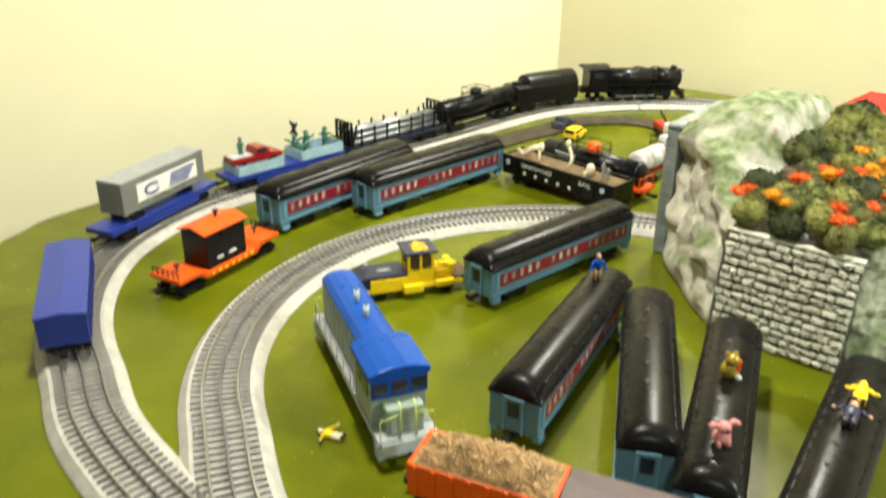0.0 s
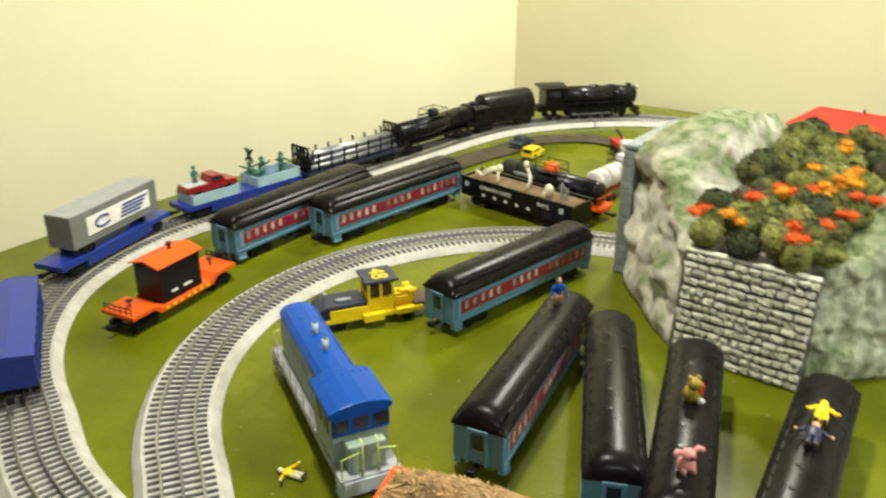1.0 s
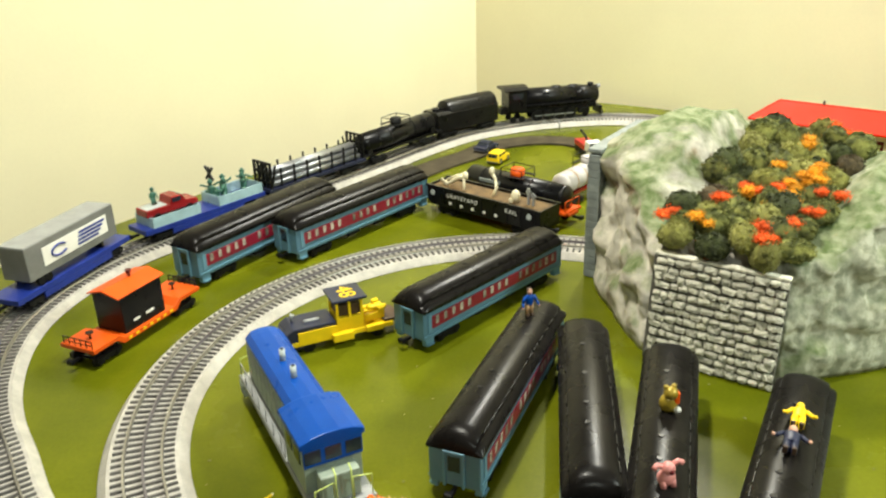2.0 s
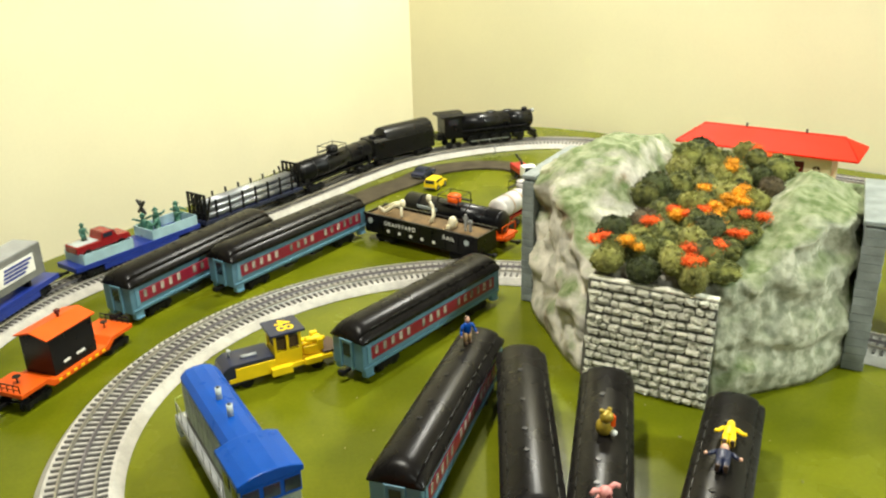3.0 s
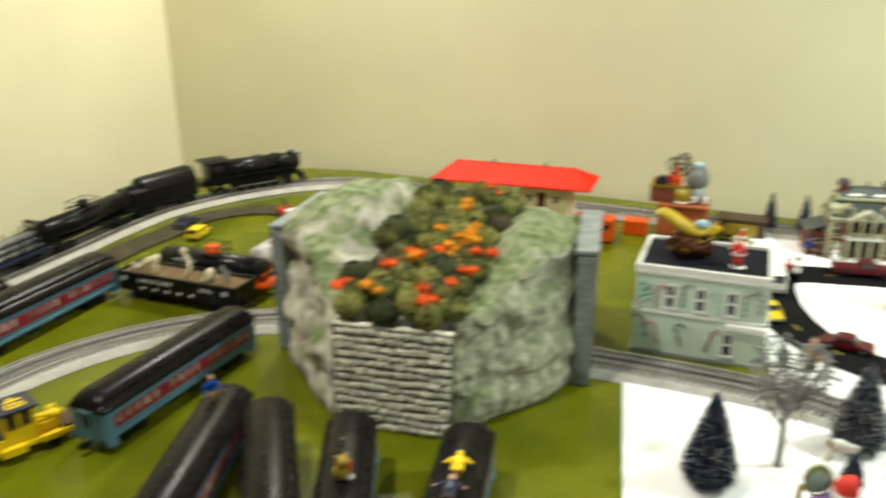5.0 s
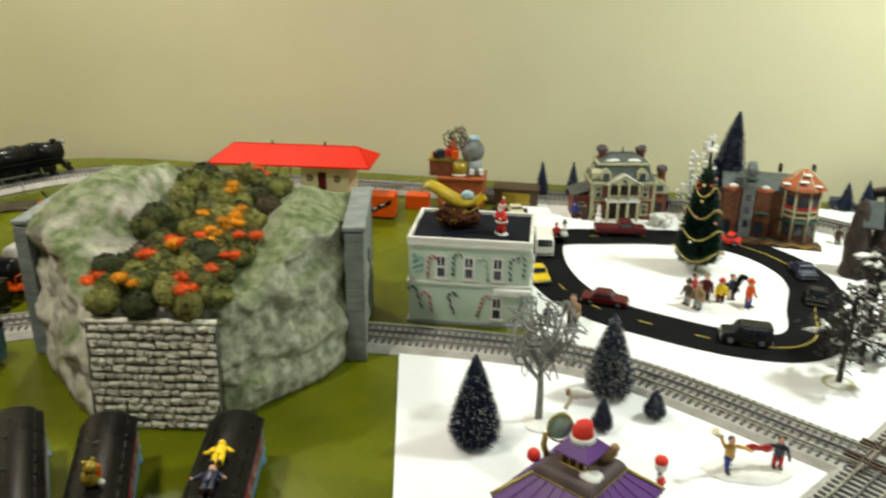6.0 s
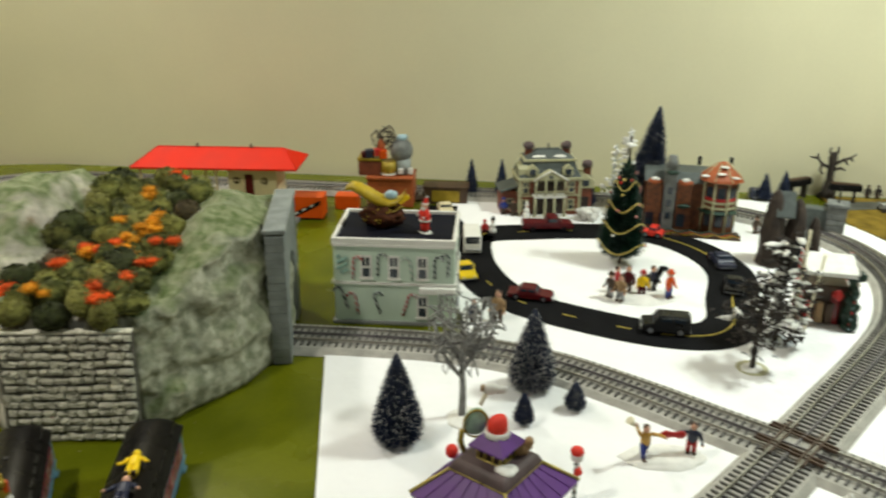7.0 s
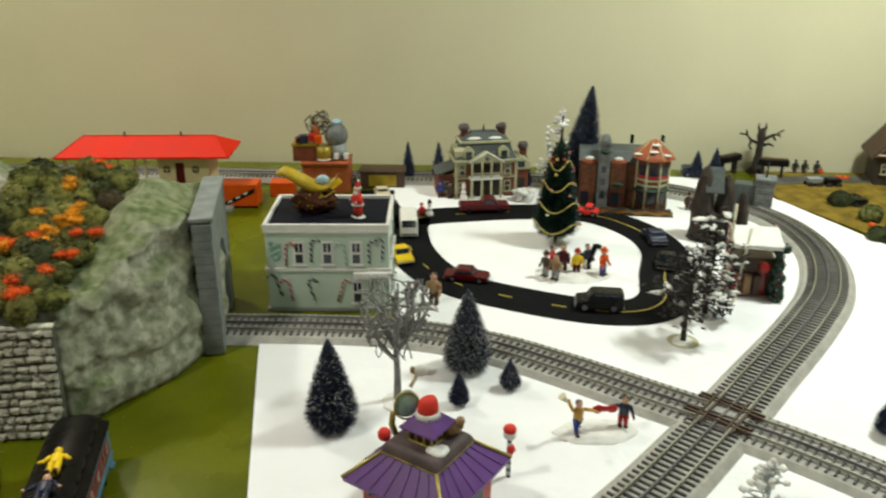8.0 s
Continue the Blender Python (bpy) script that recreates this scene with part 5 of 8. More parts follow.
def toy_truck(m, label, body, scale=1.0, length=0.085, bed=None):
    """A pickup with an open bed."""
    t = thing("toy_pickup", m, label, "toy vehicle")
    k = scale
    W = 0.036 * k
    h = length / 2
    prof = [(-h, 0.008), (-h, 0.021), (-0.1 * h, 0.021), (-0.02 * h, 0.033), (0.36 * h, 0.033), (0.52 * h, 0.021), (0.97 * h, 0.019), (h, 0.014), (h, 0.008)]
    bm = loft(bmnew(), [[(x, -W / 2, z * k) for x, z in prof], [(x, W / 2, z * k) for x, z in prof]])
    b = part("truck_body", bm, M[body], t, bevel=0.0015)
    part("cargo_bed", box(bmnew(), (-0.55 * h, 0, 0.0206 * k), (0.78 * h, W * 0.8, 0.0016)), M["ltgrey" if bed is None else bed], t, "grey cargo bed" if bed is None else "cargo bed")
    for s in (-1, 1):
        part("side_window", box(bmnew(), (0.16 * h, s * W / 2, 0.027 * k), (0.34 * h, 0.0012, 0.007 * k)), M["glass"], b)
        for x in (-0.62 * h, 0.62 * h):
            bm = bmnew()
            cyl(bm, (x, s * (W / 2 - 0.004), 0.0065 * k), (x, s * (W / 2 + 0.0006), 0.0065 * k), 0.0065 * k, n=16)
            part("wheel", bm, M["black"], t)
    part("windscreen", box(bmnew(), (0.455 * h, 0, 0.0275 * k), (0.0012, W * 0.82, 0.011 * k), ry=-38), M["glass"], b)
    return t


pick = crate_car.matrix_world @ Matrix.Translation((-0.062, 0, 0.036)) @ Matrix.Rotation(0, 4, "Z")
toy_truck(pick, "dark red toy pickup carried on the flatcar", "truckred", 1.0, 0.10)
part("cradle", box(bmnew(), (-0.062, 0, 0.0315), (0.07, 0.04, 0.009)), M["ltgrey"], crate_car)
figurine(crate_car.matrix_world @ Matrix.Translation((-0.084, 0.004, 0.0577)), "green plastic toy figure standing in the pickup", "green", "green", "green", 0.75, hat="green", group="green toy figures")


def trailer_car(m):
    t = flatcar("trailer_flatcar", m, "blue flatcar carrying a long grey road trailer", L=0.265)
    bm = box(bmnew(), (0.004, 0, 0.068), (0.205, 0.050, 0.054), bevel=0.0012)
    body = part("trailer_body", bm, M["trailergrey"], t, "grey trailer box")
    part("trailer_roof", box(bmnew(), (0.004, 0, 0.0957), (0.203, 0.048, 0.0014)), M["grey"], t, "pale grey trailer roof")
    for s in (-1, 1):
        sign = part("sign_panel", box(bmnew(), (0.010, s * 0.0256, 0.069), (0.150, 0.0010, 0.030)), M["white"], body, "white panel with a blue emblem")
        bm = bmnew()
        for k, w in enumerate((0.062, 0.058, 0.054, 0.050)):
            box(bm, (0.048 - 0.004 * k, s * 0.0263, 0.078 - 0.006 * k), (w, 0.0008, 0.0036))
        part("emblem_stripe", bm, M["trblue"], sign)
        bm = bmnew()
        tube(bm, [(-0.030 + 0.017 * math.cos(a), s * 0.0264, 0.069 + 0.0085 * math.sin(a)) for a in np.linspace(0.6, 5.7, 16)], 0.0018, 6)
        part("emblem_ring", bm, M["trblue"], sign)
        for x in (-0.075, -0.060):
            bm = bmnew()
            cyl(bm, (x, s * 0.018, 0.0345), (x, s * 0.0245, 0.0345), 0.0075, n=16)
            part("trailer_wheel", bm, M["black"], t)
    part("landing_leg", box(bmnew(), (0.075, 0, 0.034), (0.006, 0.034, 0.016)), M["black"], t)
    return t


trailer_car(on_track((-0.372, 1.425), -0.055, flip=True))


def covered_gondola(m):
    t = thing("covered_gondola", m, "plain blue gondola with a flat blue cover", "train car", "freight train")
    part("gondola_body", prism(bmnew(), [(-0.029, 0.020), (-0.029, 0.058), (0.029, 0.058), (0.029, 0.020)], -0.115, 0.115), M["trblue"], t, "blue side", bevel=0.001)
    part("cover", prism(bmnew(), [(-0.030, 0.0585), (-0.030, 0.062), (0, 0.0655), (0.030, 0.062), (0.030, 0.0585)], -0.117, 0.117), M["trblue"], t, "flat blue cover", bevel=0.0008)
    for s in (-1, 1):
        for x in np.linspace(-0.1, 0.1, 9):
            part("side_rib", box(bmnew(), (x, s * 0.0298, 0.039), (0.004, 0.0018, 0.036)), M["trblue"], t)
    for e in (-1, 1):
        truck(t, e * 0.078, base=0.028)
    couplers(t, 0.117)


covered_gondola(on_track((-0.33, 1.13), flip=True))

# ---------------------------------------------------------------- cars standing on the green board


def hopper(m):
    t = thing("open_hopper", m, "orange open hopper heaped with straw-coloured load", "train car")
    bm = bmnew()
    prof = [(-0.027, 0.024), (-0.029, 0.062), (0.029, 0.062), (0.027, 0.024)]
    prism(bm, prof, -0.080, 0.080)
    part("hopper_body", bm, M["orange"], t, "orange ribbed hopper body", bevel=0.001)
    for s in (-1, 1):
        for x in np.linspace(-0.07, 0.07, 8):
            part("side_rib", box(bmnew(), (x, s * 0.0288, 0.043), (0.004, 0.002, 0.036), rx=-s * 3), M["orange"], t)
    bm = bmnew()
    rings = []
    for k in range(9):
        x = -0.076 + 0.152 * k / 8
        rings.append([(x, y, 0.0615 + (0.022 * (1 - (y / 0.028) ** 2) * (1 - abs(2 * k / 8 - 1) ** 3) + 0.006 * noise.noise((x * 60, y * 60, 1))) * (0 if abs(y) > 0.027 else 1)) for y in np.linspace(-0.028, 0.028, 13)] + [(x, 0.028, 0.058), (x, -0.028, 0.058)])
    loft(bm, rings)
    part("straw_load", bm, M["strawload"], t, "heap of brown straw-like load")
    rnd = random.Random(6)
    chips = bmnew()
    for i in range(420):
        x, y = rnd.uniform(-0.072, 0.072), rnd.uniform(-0.025, 0.025)
        z = 0.062 + 0.021 * (1 - (y / 0.028) ** 2) * (1 - abs(x / 0.076) ** 3)
        box(chips, (x, y, z), (rnd.uniform(0.004, 0.010), rnd.uniform(0.001, 0.002), 0.0007), rz=rnd.uniform(0, 180), ry=rnd.uniform(-25, 25), rx=rnd.uniform(-25, 25))
    tagged(part("wood_chip", chips, M["chip"], t, "loose tan chips"), kind="stuff")
    for e in (-1, 1):
        truck(t, e * 0.055, base=0.026)
    couplers(t, 0.082)


hopper(pose(0.224, 0.812, 0, 0, 0, -19) @ Matrix.Diagonal((0.90, 1, 1, 1)))


def grey_car(m):
    t = thing("grey_boxcar", m, "small grey covered freight car", "train car")
    part("car_body", prism(bmnew(), [(-0.027, 0.020), (-0.027, 0.058), (0.027, 0.058), (0.027, 0.020)], -0.06, 0.06), M["ltgrey"], t, "pale grey car side", bevel=0.001)
    part("roof", prism(bmnew(), [(-0.029, 0.058), (-0.029, 0.061), (0, 0.068), (0.029, 0.061), (0.029, 0.058)], -0.062, 0.062), M["plum"], t, "dark grey ridged roof", bevel=0.0008)
    for e in (-1, 1):
        truck(t, e * 0.038, base=0.022)
    couplers(t, 0.062)


grey_car(pose(0.352, 0.768, 0, 0, 0, -19))


def graveyard_gondola(m):
    t = thing("graveyard_gondola", m, "black gondola with brown earth load and ivory bones", "train car")
    bm = bmnew()
    L = 0.255
    for s in (-1, 1):
        box(bm, (0, s * 0.0285, 0.036), (L, 0.003, 0.036))
        for x in np.linspace(-0.115, 0.115, 9):
            box(bm, (x, s * 0.0305, 0.034), (0.003, 0.002, 0.030))
        box(bm, (s * (L / 2 - 0.0015), 0, 0.036), (0.003, 0.057, 0.036))
        box(bm, (0, s * 0.0295, 0.0535), (L + 0.004, 0.005, 0.003))
    box(bm, (0, 0, 0.020), (L, 0.056, 0.005))
    body = part("gondola_body", bm, M["satin"], t, "black ribbed gondola side")
    part("earth_load", box(bmnew(), (0, 0, 0.0475), (L - 0.008, 0.053, 0.006)), M["brownload"], t, "brown earth load")
    lettering("GRAVEYARD", 0.0105, M["white"], t, Matrix.Translation((-0.042, -0.0330, 0.0425)) @ Matrix.Rotation(radians(90), 4, "X"), 0.0003)
    lettering("RAIL", 0.0105, M["white"], t, Matrix.Translation((0.068, -0.0330, 0.0425)) @ Matrix.Rotation(radians(90), 4, "X"), 0.0003)
    for x in (-0.112, 0.106):
        bm = bmnew()
        cyl(bm, (x, -0.0334, 0.042), (x, -0.0318, 0.042), 0.0055, n=6)
        part("shield_mark", bm, M["ltgrey"], t)
    for x in np.linspace(-0.07, 0.035, 5):
        part("lettering_bar", box(bmnew(), (x, -0.0322, 0.0285), (0.006, 0.0006, 0.005)), M["white"], t)
    for e in (-1, 1):
        truck(t, e * 0.085, base=0.028)
    couplers(t, L / 2)
    top = m @ Matrix.Translation((-0.006, 0, 0.0505)) @ Matrix.Diagonal((1, 1.1, 1.5, 1))
    bm = bmnew()
    tube(bm, [(-0.105, -0.006, 0.006), (-0.085, -0.012, 0.004), (-0.066, -0.004, 0.013), (-0.050, -0.008, 0.016)], 0.0028, 8)
    tube(bm, [(-0.050, -0.008, 0.016), (-0.046, -0.012, 0.002)], 0.0026, 8)
    tube(bm, [(-0.100, 0.002, 0.004), (-0.078, 0.006, 0.012), (-0.058, 0.004, 0.016)], 0.0024, 8)
    ball(bm, (-0.048, -0.006, 0.018), 0.0055, sub=2)
    solid("bone_figure", bm, M["bone"], top, "ivory plastic bones crawling from brown earth", "figurine")
    bm = bmnew()
    tube(bm, [(0.012, 0.0, 0.0), (0.016, 0.004, 0.010), (0.014, 0.002, 0.020), (0.010, 0.0, 0.026)], 0.0026, 8)
    ball(bm, (0.008, 0.0, 0.030), 0.005, sub=2)
    tube(bm, [(0.014, 0.002, 0.018), (0.022, -0.006, 0.012), (0.018, -0.010, 0.003)], 0.0018, 8)
    solid("bone_figure", bm, M["bone"], top, "small ivory plastic bone figure rising from brown earth", "figurine")
    bm = bmnew()
    ball(bm, (0.064, -0.004, 0.007), 0.0085, (1, 0.9, 0.95), 3)
    box(bm, (0.060, -0.011, 0.003), (0.008, 0.005, 0.005), bevel=0.001)
    solid("plastic_skull", bm, M["bone"], top, "round ivory plastic skull shape on brown earth", "ornament")
    for x, h in ((0.090, 0.020), (0.100, 0.015)):
        bm = bmnew()
        box(bm, (x, -0.002, h / 2), (0.005, 0.003, h), bevel=0.001)
        box(bm, (x, -0.002, h * 0.75), (0.009, 0.003, 0.003))
        solid("grave_marker", bm, M["grey"], top, "small grey grave marker", "ornament", "grave markers")


graveyard_gondola(pose(0.358, 1.713, 0, 0, 0, -42.5) @ Matrix.Diagonal((1.06, 1.06, 1.08, 1)))
tank_car(pose(0.416, 1.772, 0, 0, 0, -42.5) @ Matrix.Diagonal((1.13, 1.08, 1.08, 1)), "black tank car with orange ends and pale lettering", "satin", "orange", "orange", cover="ltgrey")
tank_car(pose(0.571, 1.858, 0, 0, 0, 49), "pale tank car with brown bands on a red frame", "paleshell", "paleshell", "truckred", band="tan")

# ---------------------------------------------------------------- figures on the coach roofs and the board
figurine(pose(0.358, 1.166, 0.0852, 0, 0, 20), "boy figurine in blue coat standing on a coach roof", "enblue", "tan", scale=0.95, arms=((0.9, 0.5), (0.9, 0.5)))
figurine(pose(0.587, 0.898, 0.0865, 0, 0, -29), "yellow suited figurine lying on a coach roof", "yellow", "yellow", "yellow", 1.12, arms=((1.0, 0.55), (0.9, 0.7)), lying=True, wide=0.95)
figurine(pose(0.563, 0.860, 0.0865, 0, 0, -29), "navy suited figurine lying on a coach roof", "navy", "navy", scale=1.12, arms=((0.9, 0.7), (0.9, 0.7)), lying=True, wide=1.1)
bm = bmnew()
ball(bm, (0, 0, 0.010), 0.010, (1, 0.85, 1.1), 3)
ball(bm, (0, -0.003, 0.0235), 0.0075, (1, 1, 0.95), 3)
ball(bm, (0.006, -0.009, 0.006), 0.004, (1, 1, 0.8), 2, mi=1)
ball(bm, (0.0045, 0, 0.0295), 0.0028, sub=2)
ball(bm, (-0.0045, 0, 0.0295), 0.0028, sub=2)
box(bm, (0.006, -0.004, 0.018), (0.006, 0.007, 0.013), bevel=0.0015, mi=2)
solid("bear_figurine", bm, [M["gold"], M["white"], M["orange"]], pose(0.473, 0.945, 0.0845, 0, 0, 10), "gold and orange bear figurine sitting on a coach roof", "figurine")
bm = bmnew()
ball(bm, (0, 0, 0.008), 0.009, (1, 0.8, 0.9), 3)
ball(bm, (0, -0.002, 0.0195), 0.0065, (1, 1, 0.95), 3)
for s in (-1, 1):
    tube(bm, [(s * 0.004, 0, 0.020), (s * 0.011, 0, 0.0235), (s * 0.015, -0.002, 0.0215)], 0.0026, 8)
    cyl(bm, (s * 0.005, -0.005, 0.0), (s * 0.005, -0.003, 0.007), 0.003, n=10)
ball(bm, (0, -0.008, 0.019), 0.0026, sub=2, mi=1)
solid("pig_figurine", bm, [M["pink"], M["maroon"]], pose(0.438, 0.832, 0.0845, 0, 0, 15), "pink pig figurine with raised arms on a coach roof", "figurine")
figurine(pose(0.066, 0.914, 0, 0, 0, 70), "worker figurine in yellow lying on the green board", "yellow", "bone", "bone", 0.85, lying=True, arms=((0.4, 1.4), (0.7, 1.0)))

# ---------------------------------------------------------------- toy road vehicles


def toy_car(m, label, body, L=0.075, W=0.034, H=0.026, style="sedan", name="toy_car"):
    t = thing(name, m, label, "toy vehicle", "toy vehicles")
    h = L / 2
    shapes = {
        "sedan": [(-h, 0.2), (-h, 0.5), (-0.62 * h, 0.58), (-0.38 * h, 1), (0.18 * h, 1), (0.45 * h, 0.58), (0.94 * h, 0.5), (h, 0.38), (h, 0.2)],
        "van": [(-h, 0.18), (-h, 0.6), (-0.93 * h, 1), (0.30 * h, 1), (0.55 * h, 0.6), (0.95 * h, 0.55), (h, 0.42), (h, 0.18)],
        "bus": [(-h, 0.12), (-h, 0.98), (-0.96 * h, 1), (0.94 * h, 1), (h, 0.9), (h, 0.12)],
    }[style]
    bm = bmnew()
    rings = []
    for k, y in ((0.90, -0.5), (1.0, -0.44), (1.0, 0.44), (0.90, 0.5)):
        rings.append([(x * (0.98 if abs(y) == 0.5 else 1), y * W * (0.86 if z > 0.7 and style != "bus" else 1), z * H * (k if z > 0.7 else 1)) for x, z in shapes])
    loft(bm, rings)
    b = part("car_body", bm, M[body], t, bevel=0.0012)
    lo, hi = (0.62, 0.93)
    for s in (-1, 1):
        if style == "bus":
            for x in np.linspace(-0.7 * h, 0.6 * h, 5):
                part("side_window", box(bmnew(), (x, s * W * 0.5, 0.70 * H), (0.2 * h, 0.0014, 0.28 * H)), M["glass"], b)
        else:
            xs = (-0.16 * h, 0.42 * h) if style == "sedan" else (-0.55 * h, 0.5 * h)
            for k in range(2):
                part("side_window", box(bmnew(), ((-0.27 + 0.36 * k) * h if style == "sedan" else (-0.55 + 0.55 * k) * h, s * W * 0.452, 0.78 * H), (0.28 * h if style == "sedan" else 0.44 * h, 0.0016, 0.26 * H), rx=-s * 9), M["glass"], b)
        for x in (-0.60 * h, 0.62 * h):
            bm = bmnew()
            r = 0.24 * H + 0.0005
            cyl(bm, (x, s * (W / 2 - 0.004), r), (x, s * (W / 2 + 0.0004), r), r, n=16)
            w = part("wheel", bm, M["black"], t)
            bm = bmnew()
            cyl(bm, (x, s * (W / 2 + 0.0004), r), (x, s * (W / 2 + 0.0008), r), r * 0.55, n=12)
            part("hub", bm, M["steel"], w)
        bm = bmnew()
        cyl(bm, (h - 0.0006, s * W * 0.32, 0.40 * H), (h + 0.0008, s * W * 0.32, 0.40 * H), 0.0018, n=10)
        part("headlight", bm, M["white"], b)
    fx = {"sedan": 0.32, "van": 0.43, "bus": 0.985}[style]
    part("windscreen", box(bmnew(), (fx * h, 0, 0.79 * H), (0.0012, W * 0.76, 0.36 * H), ry=0 if style == "bus" else -34), M["glass"], b)
    bx = {"sedan": -0.50, "van": -0.985, "bus": -1.0}[style]
    part("rear_window", box(bmnew(), (bx * h, 0, 0.77 * H), (0.0012, W * 0.72, 0.30 * H), ry=28 if style == "sedan" else 0), M["glass"], b)
    for e in (-1, 1):
        part("bumper", box(bmnew(), (e * (h + 0.0005), 0, 0.25 * H), (0.002, W * 0.92, 0.0026), bevel=0.0005), M["steel"], t)
    return t


RZ = 0.0056
toy_car(pose(1.440, 0.868, RZ, 0, 0, 132), "black boxy toy off-road car on the village road", "satin", 0.078, 0.036, 0.034, "van", "toy_jeep")
toy_car(pose(1.355, 1.098, RZ, 0, 0, -52), "dark red toy sedan on the village road", "maroon", 0.080, 0.034, 0.024)
toy_car(pose(1.325, 1.248, RZ, 0, 0, 246), "yellow toy taxi on the village road", "yellow", 0.070, 0.033, 0.026)
toy_car(pose(1.428, 1.350, RZ, 0, 0, 232), "white toy bus on the village road", "white", 0.080, 0.036, 0.040, "bus", "toy_bus")
toy_car(pose(1.786, 1.168, RZ, 0, 0, 118), "small bright red toy car on the village road", "hatred", 0.045, 0.031, 0.025, "sedan")
toy_car(pose(1.768, 0.983, RZ, 0, 0, 52), "silver and black toy sedan on the road bend", "navy", 0.072, 0.034, 0.025)
toy_car(pose(1.682, 0.898, RZ, 0, 0, 32), "black toy sedan on the road bend", "satin", 0.072, 0.034, 0.025)
toy_truck(pose(1.632, 1.335, RZ, 0, 0, -36), "long dark red toy pickup parked before the mansion", "maroon", 1.0, 0.110, "maroon")
toy_car(pose(0.410, 2.098, 0.0006, 0, 0, 58), "yellow toy sport utility car on the narrow road", "yellow", 0.062, 0.032, 0.028, "van")
toy_car(pose(0.388, 2.182, RZ, 0, 0, 54), "dark blue toy sedan on the narrow road", "navy", 0.066, 0.033, 0.024)
toy_car(pose(2.225, 1.180, 0.002, 0, 0, -48), "dark navy toy van parked behind the brick hall", "navy", 0.060, 0.032, 0.026, "van")
toy_car(pose(1.53, 1.57, RZ, 0, 0, 60), "beige toy car at the end of the side road", "beige", 0.06, 0.032, 0.022)


def tow_truck(m):
    t = thing("toy_tow_truck", m, "black and red toy truck with white cab", "toy vehicle", "toy vehicles")
    part("chassis", box(bmnew(), (0, 0, 0.010), (0.095, 0.032, 0.006)), M["black"], t)
    part("cab", box(bmnew(), (-0.032, 0, 0.026), (0.026, 0.034, 0.028), bevel=0.003), M["white"], t, "white cab")
    part("truck_bed", box(bmnew(), (0.016, 0, 0.021), (0.062, 0.034, 0.014), bevel=0.002), M["red"], t, "red bed")
    part("boom", tube(bmnew(), [(0.0, 0, 0.026), (0.02, 0, 0.040), (0.05, 0, 0.046)], 0.003, 8), M["black"], t)
    part("cab_window", box(bmnew(), (-0.0455, 0, 0.032), (0.0014, 0.028, 0.011)), M["glass"], t)
    for x in (-0.030, 0.012, 0.032):
        for s in (-1, 1):
            bm = bmnew()
            cyl(bm, (x, s * 0.013, 0.0075), (x, s * 0.018, 0.0075), 0.0075, n=16)
            part("wheel", bm, M["black"], t)


tow_truck(pose(0.628, 2.12, RZ, 0, 0, 100))

# ---------------------------------------------------------------- trees


def bristle_tree(m, h, r, label, mats=("needle", "snowcap"), snow=0.22, base=0.008, count=1500, seed=1, stand=True, power=0.74):
    """A bottle-brush tree: a wire stem with thousands of bristles, tipped with snow."""
    t = thing("bristle_tree", m, label, "toy tree", "bristle trees")
    rnd = random.Random(seed)
    dark, white = bmnew(), bmnew()
    vd, fd, vw, fw = [], [], [], []
    for i in range(count):
        z = base + (h - base) * (1 - math.sqrt(rnd.random()))
        f = 1 - (z - base) / (h - base)
        rr = r * (f ** power) * rnd.uniform(0.72, 1.08) + 0.0012
        if f > 0.90:
            rr *= 1 - (f - 0.90) * 2.6
        a = rnd.uniform(0, 6.283)
        d = Vector((math.cos(a), math.sin(a), rnd.uniform(-0.15, 0.45)))
        p0 = Vector((0, 0, z))
        p1 = p0 + d * rr
        wdt = 0.0006 + 0.0007 * rnd.random()
        sx = Vector((-math.sin(a), math.cos(a), 0)) * wdt
        up = Vector((0, 0, wdt))
        mid = p0 + d * rr * 0.45
        vs, fs = (vw, fw) if rnd.random() < snow else (vd, fd)
        if vs is vw:
            mid, sx, up = p0 + d * rr * 0.86, sx * 0.5, up * 0.5
        b = len(vs)
        vs += [mid + sx, mid - sx, mid + up, mid - up, p1]
        fs += [(b, b + 2, b + 4), (b + 2, b + 1, b + 4), (b + 1, b + 3, b + 4), (b + 3, b, b + 4)]
    for name, vs, fs, m_, lab in (("bristles", vd, fd, mats[0], "dark bristles"), ("snow_frost", vw, fw, mats[1], "snowy bristle tips")):
        if not vs:
            continue
        me = bpy.data.meshes.new(name)
        me.from_pydata([tuple(v) for v in vs], [], fs)
        me.materials.append(M[m_])
        ob = new(name, me)
        ob.parent = t
        tagged(ob, lab, kind="stuff")
    dark.free(), white.free()
    core = bmnew()
    n = 14
    loft(core, [[(q * r * math.cos(2 * math.pi * j / n) * (1 + 0.18 * math.sin(5 * j + z * 900)), q * r * math.sin(2 * math.pi * j / n), base + (h - base) * z) for j in range(n)] for q, z in ((0.25, 0.015), (0.58, 0.06), (0.54, 0.20), (0.43, 0.40), (0.30, 0.60), (0.17, 0.80), (0.04, 0.985))])
    part("core", core, M[mats[0]], t)
    bm = bmnew()
    cyl(bm, (0, 0, 0), (0, 0, base + 0.02), 0.0022, n=8)
    part("trunk", bm, M["darkbark"], t)
    if stand:
        bm = bmnew()
        ball(bm, (0, 0, 0.0012), r * 0.55, (1, 1, 0.13), 3, 0.25, 60)
        part("snow_base", bm, M["snowcap"], t, "white snow base")
    return t


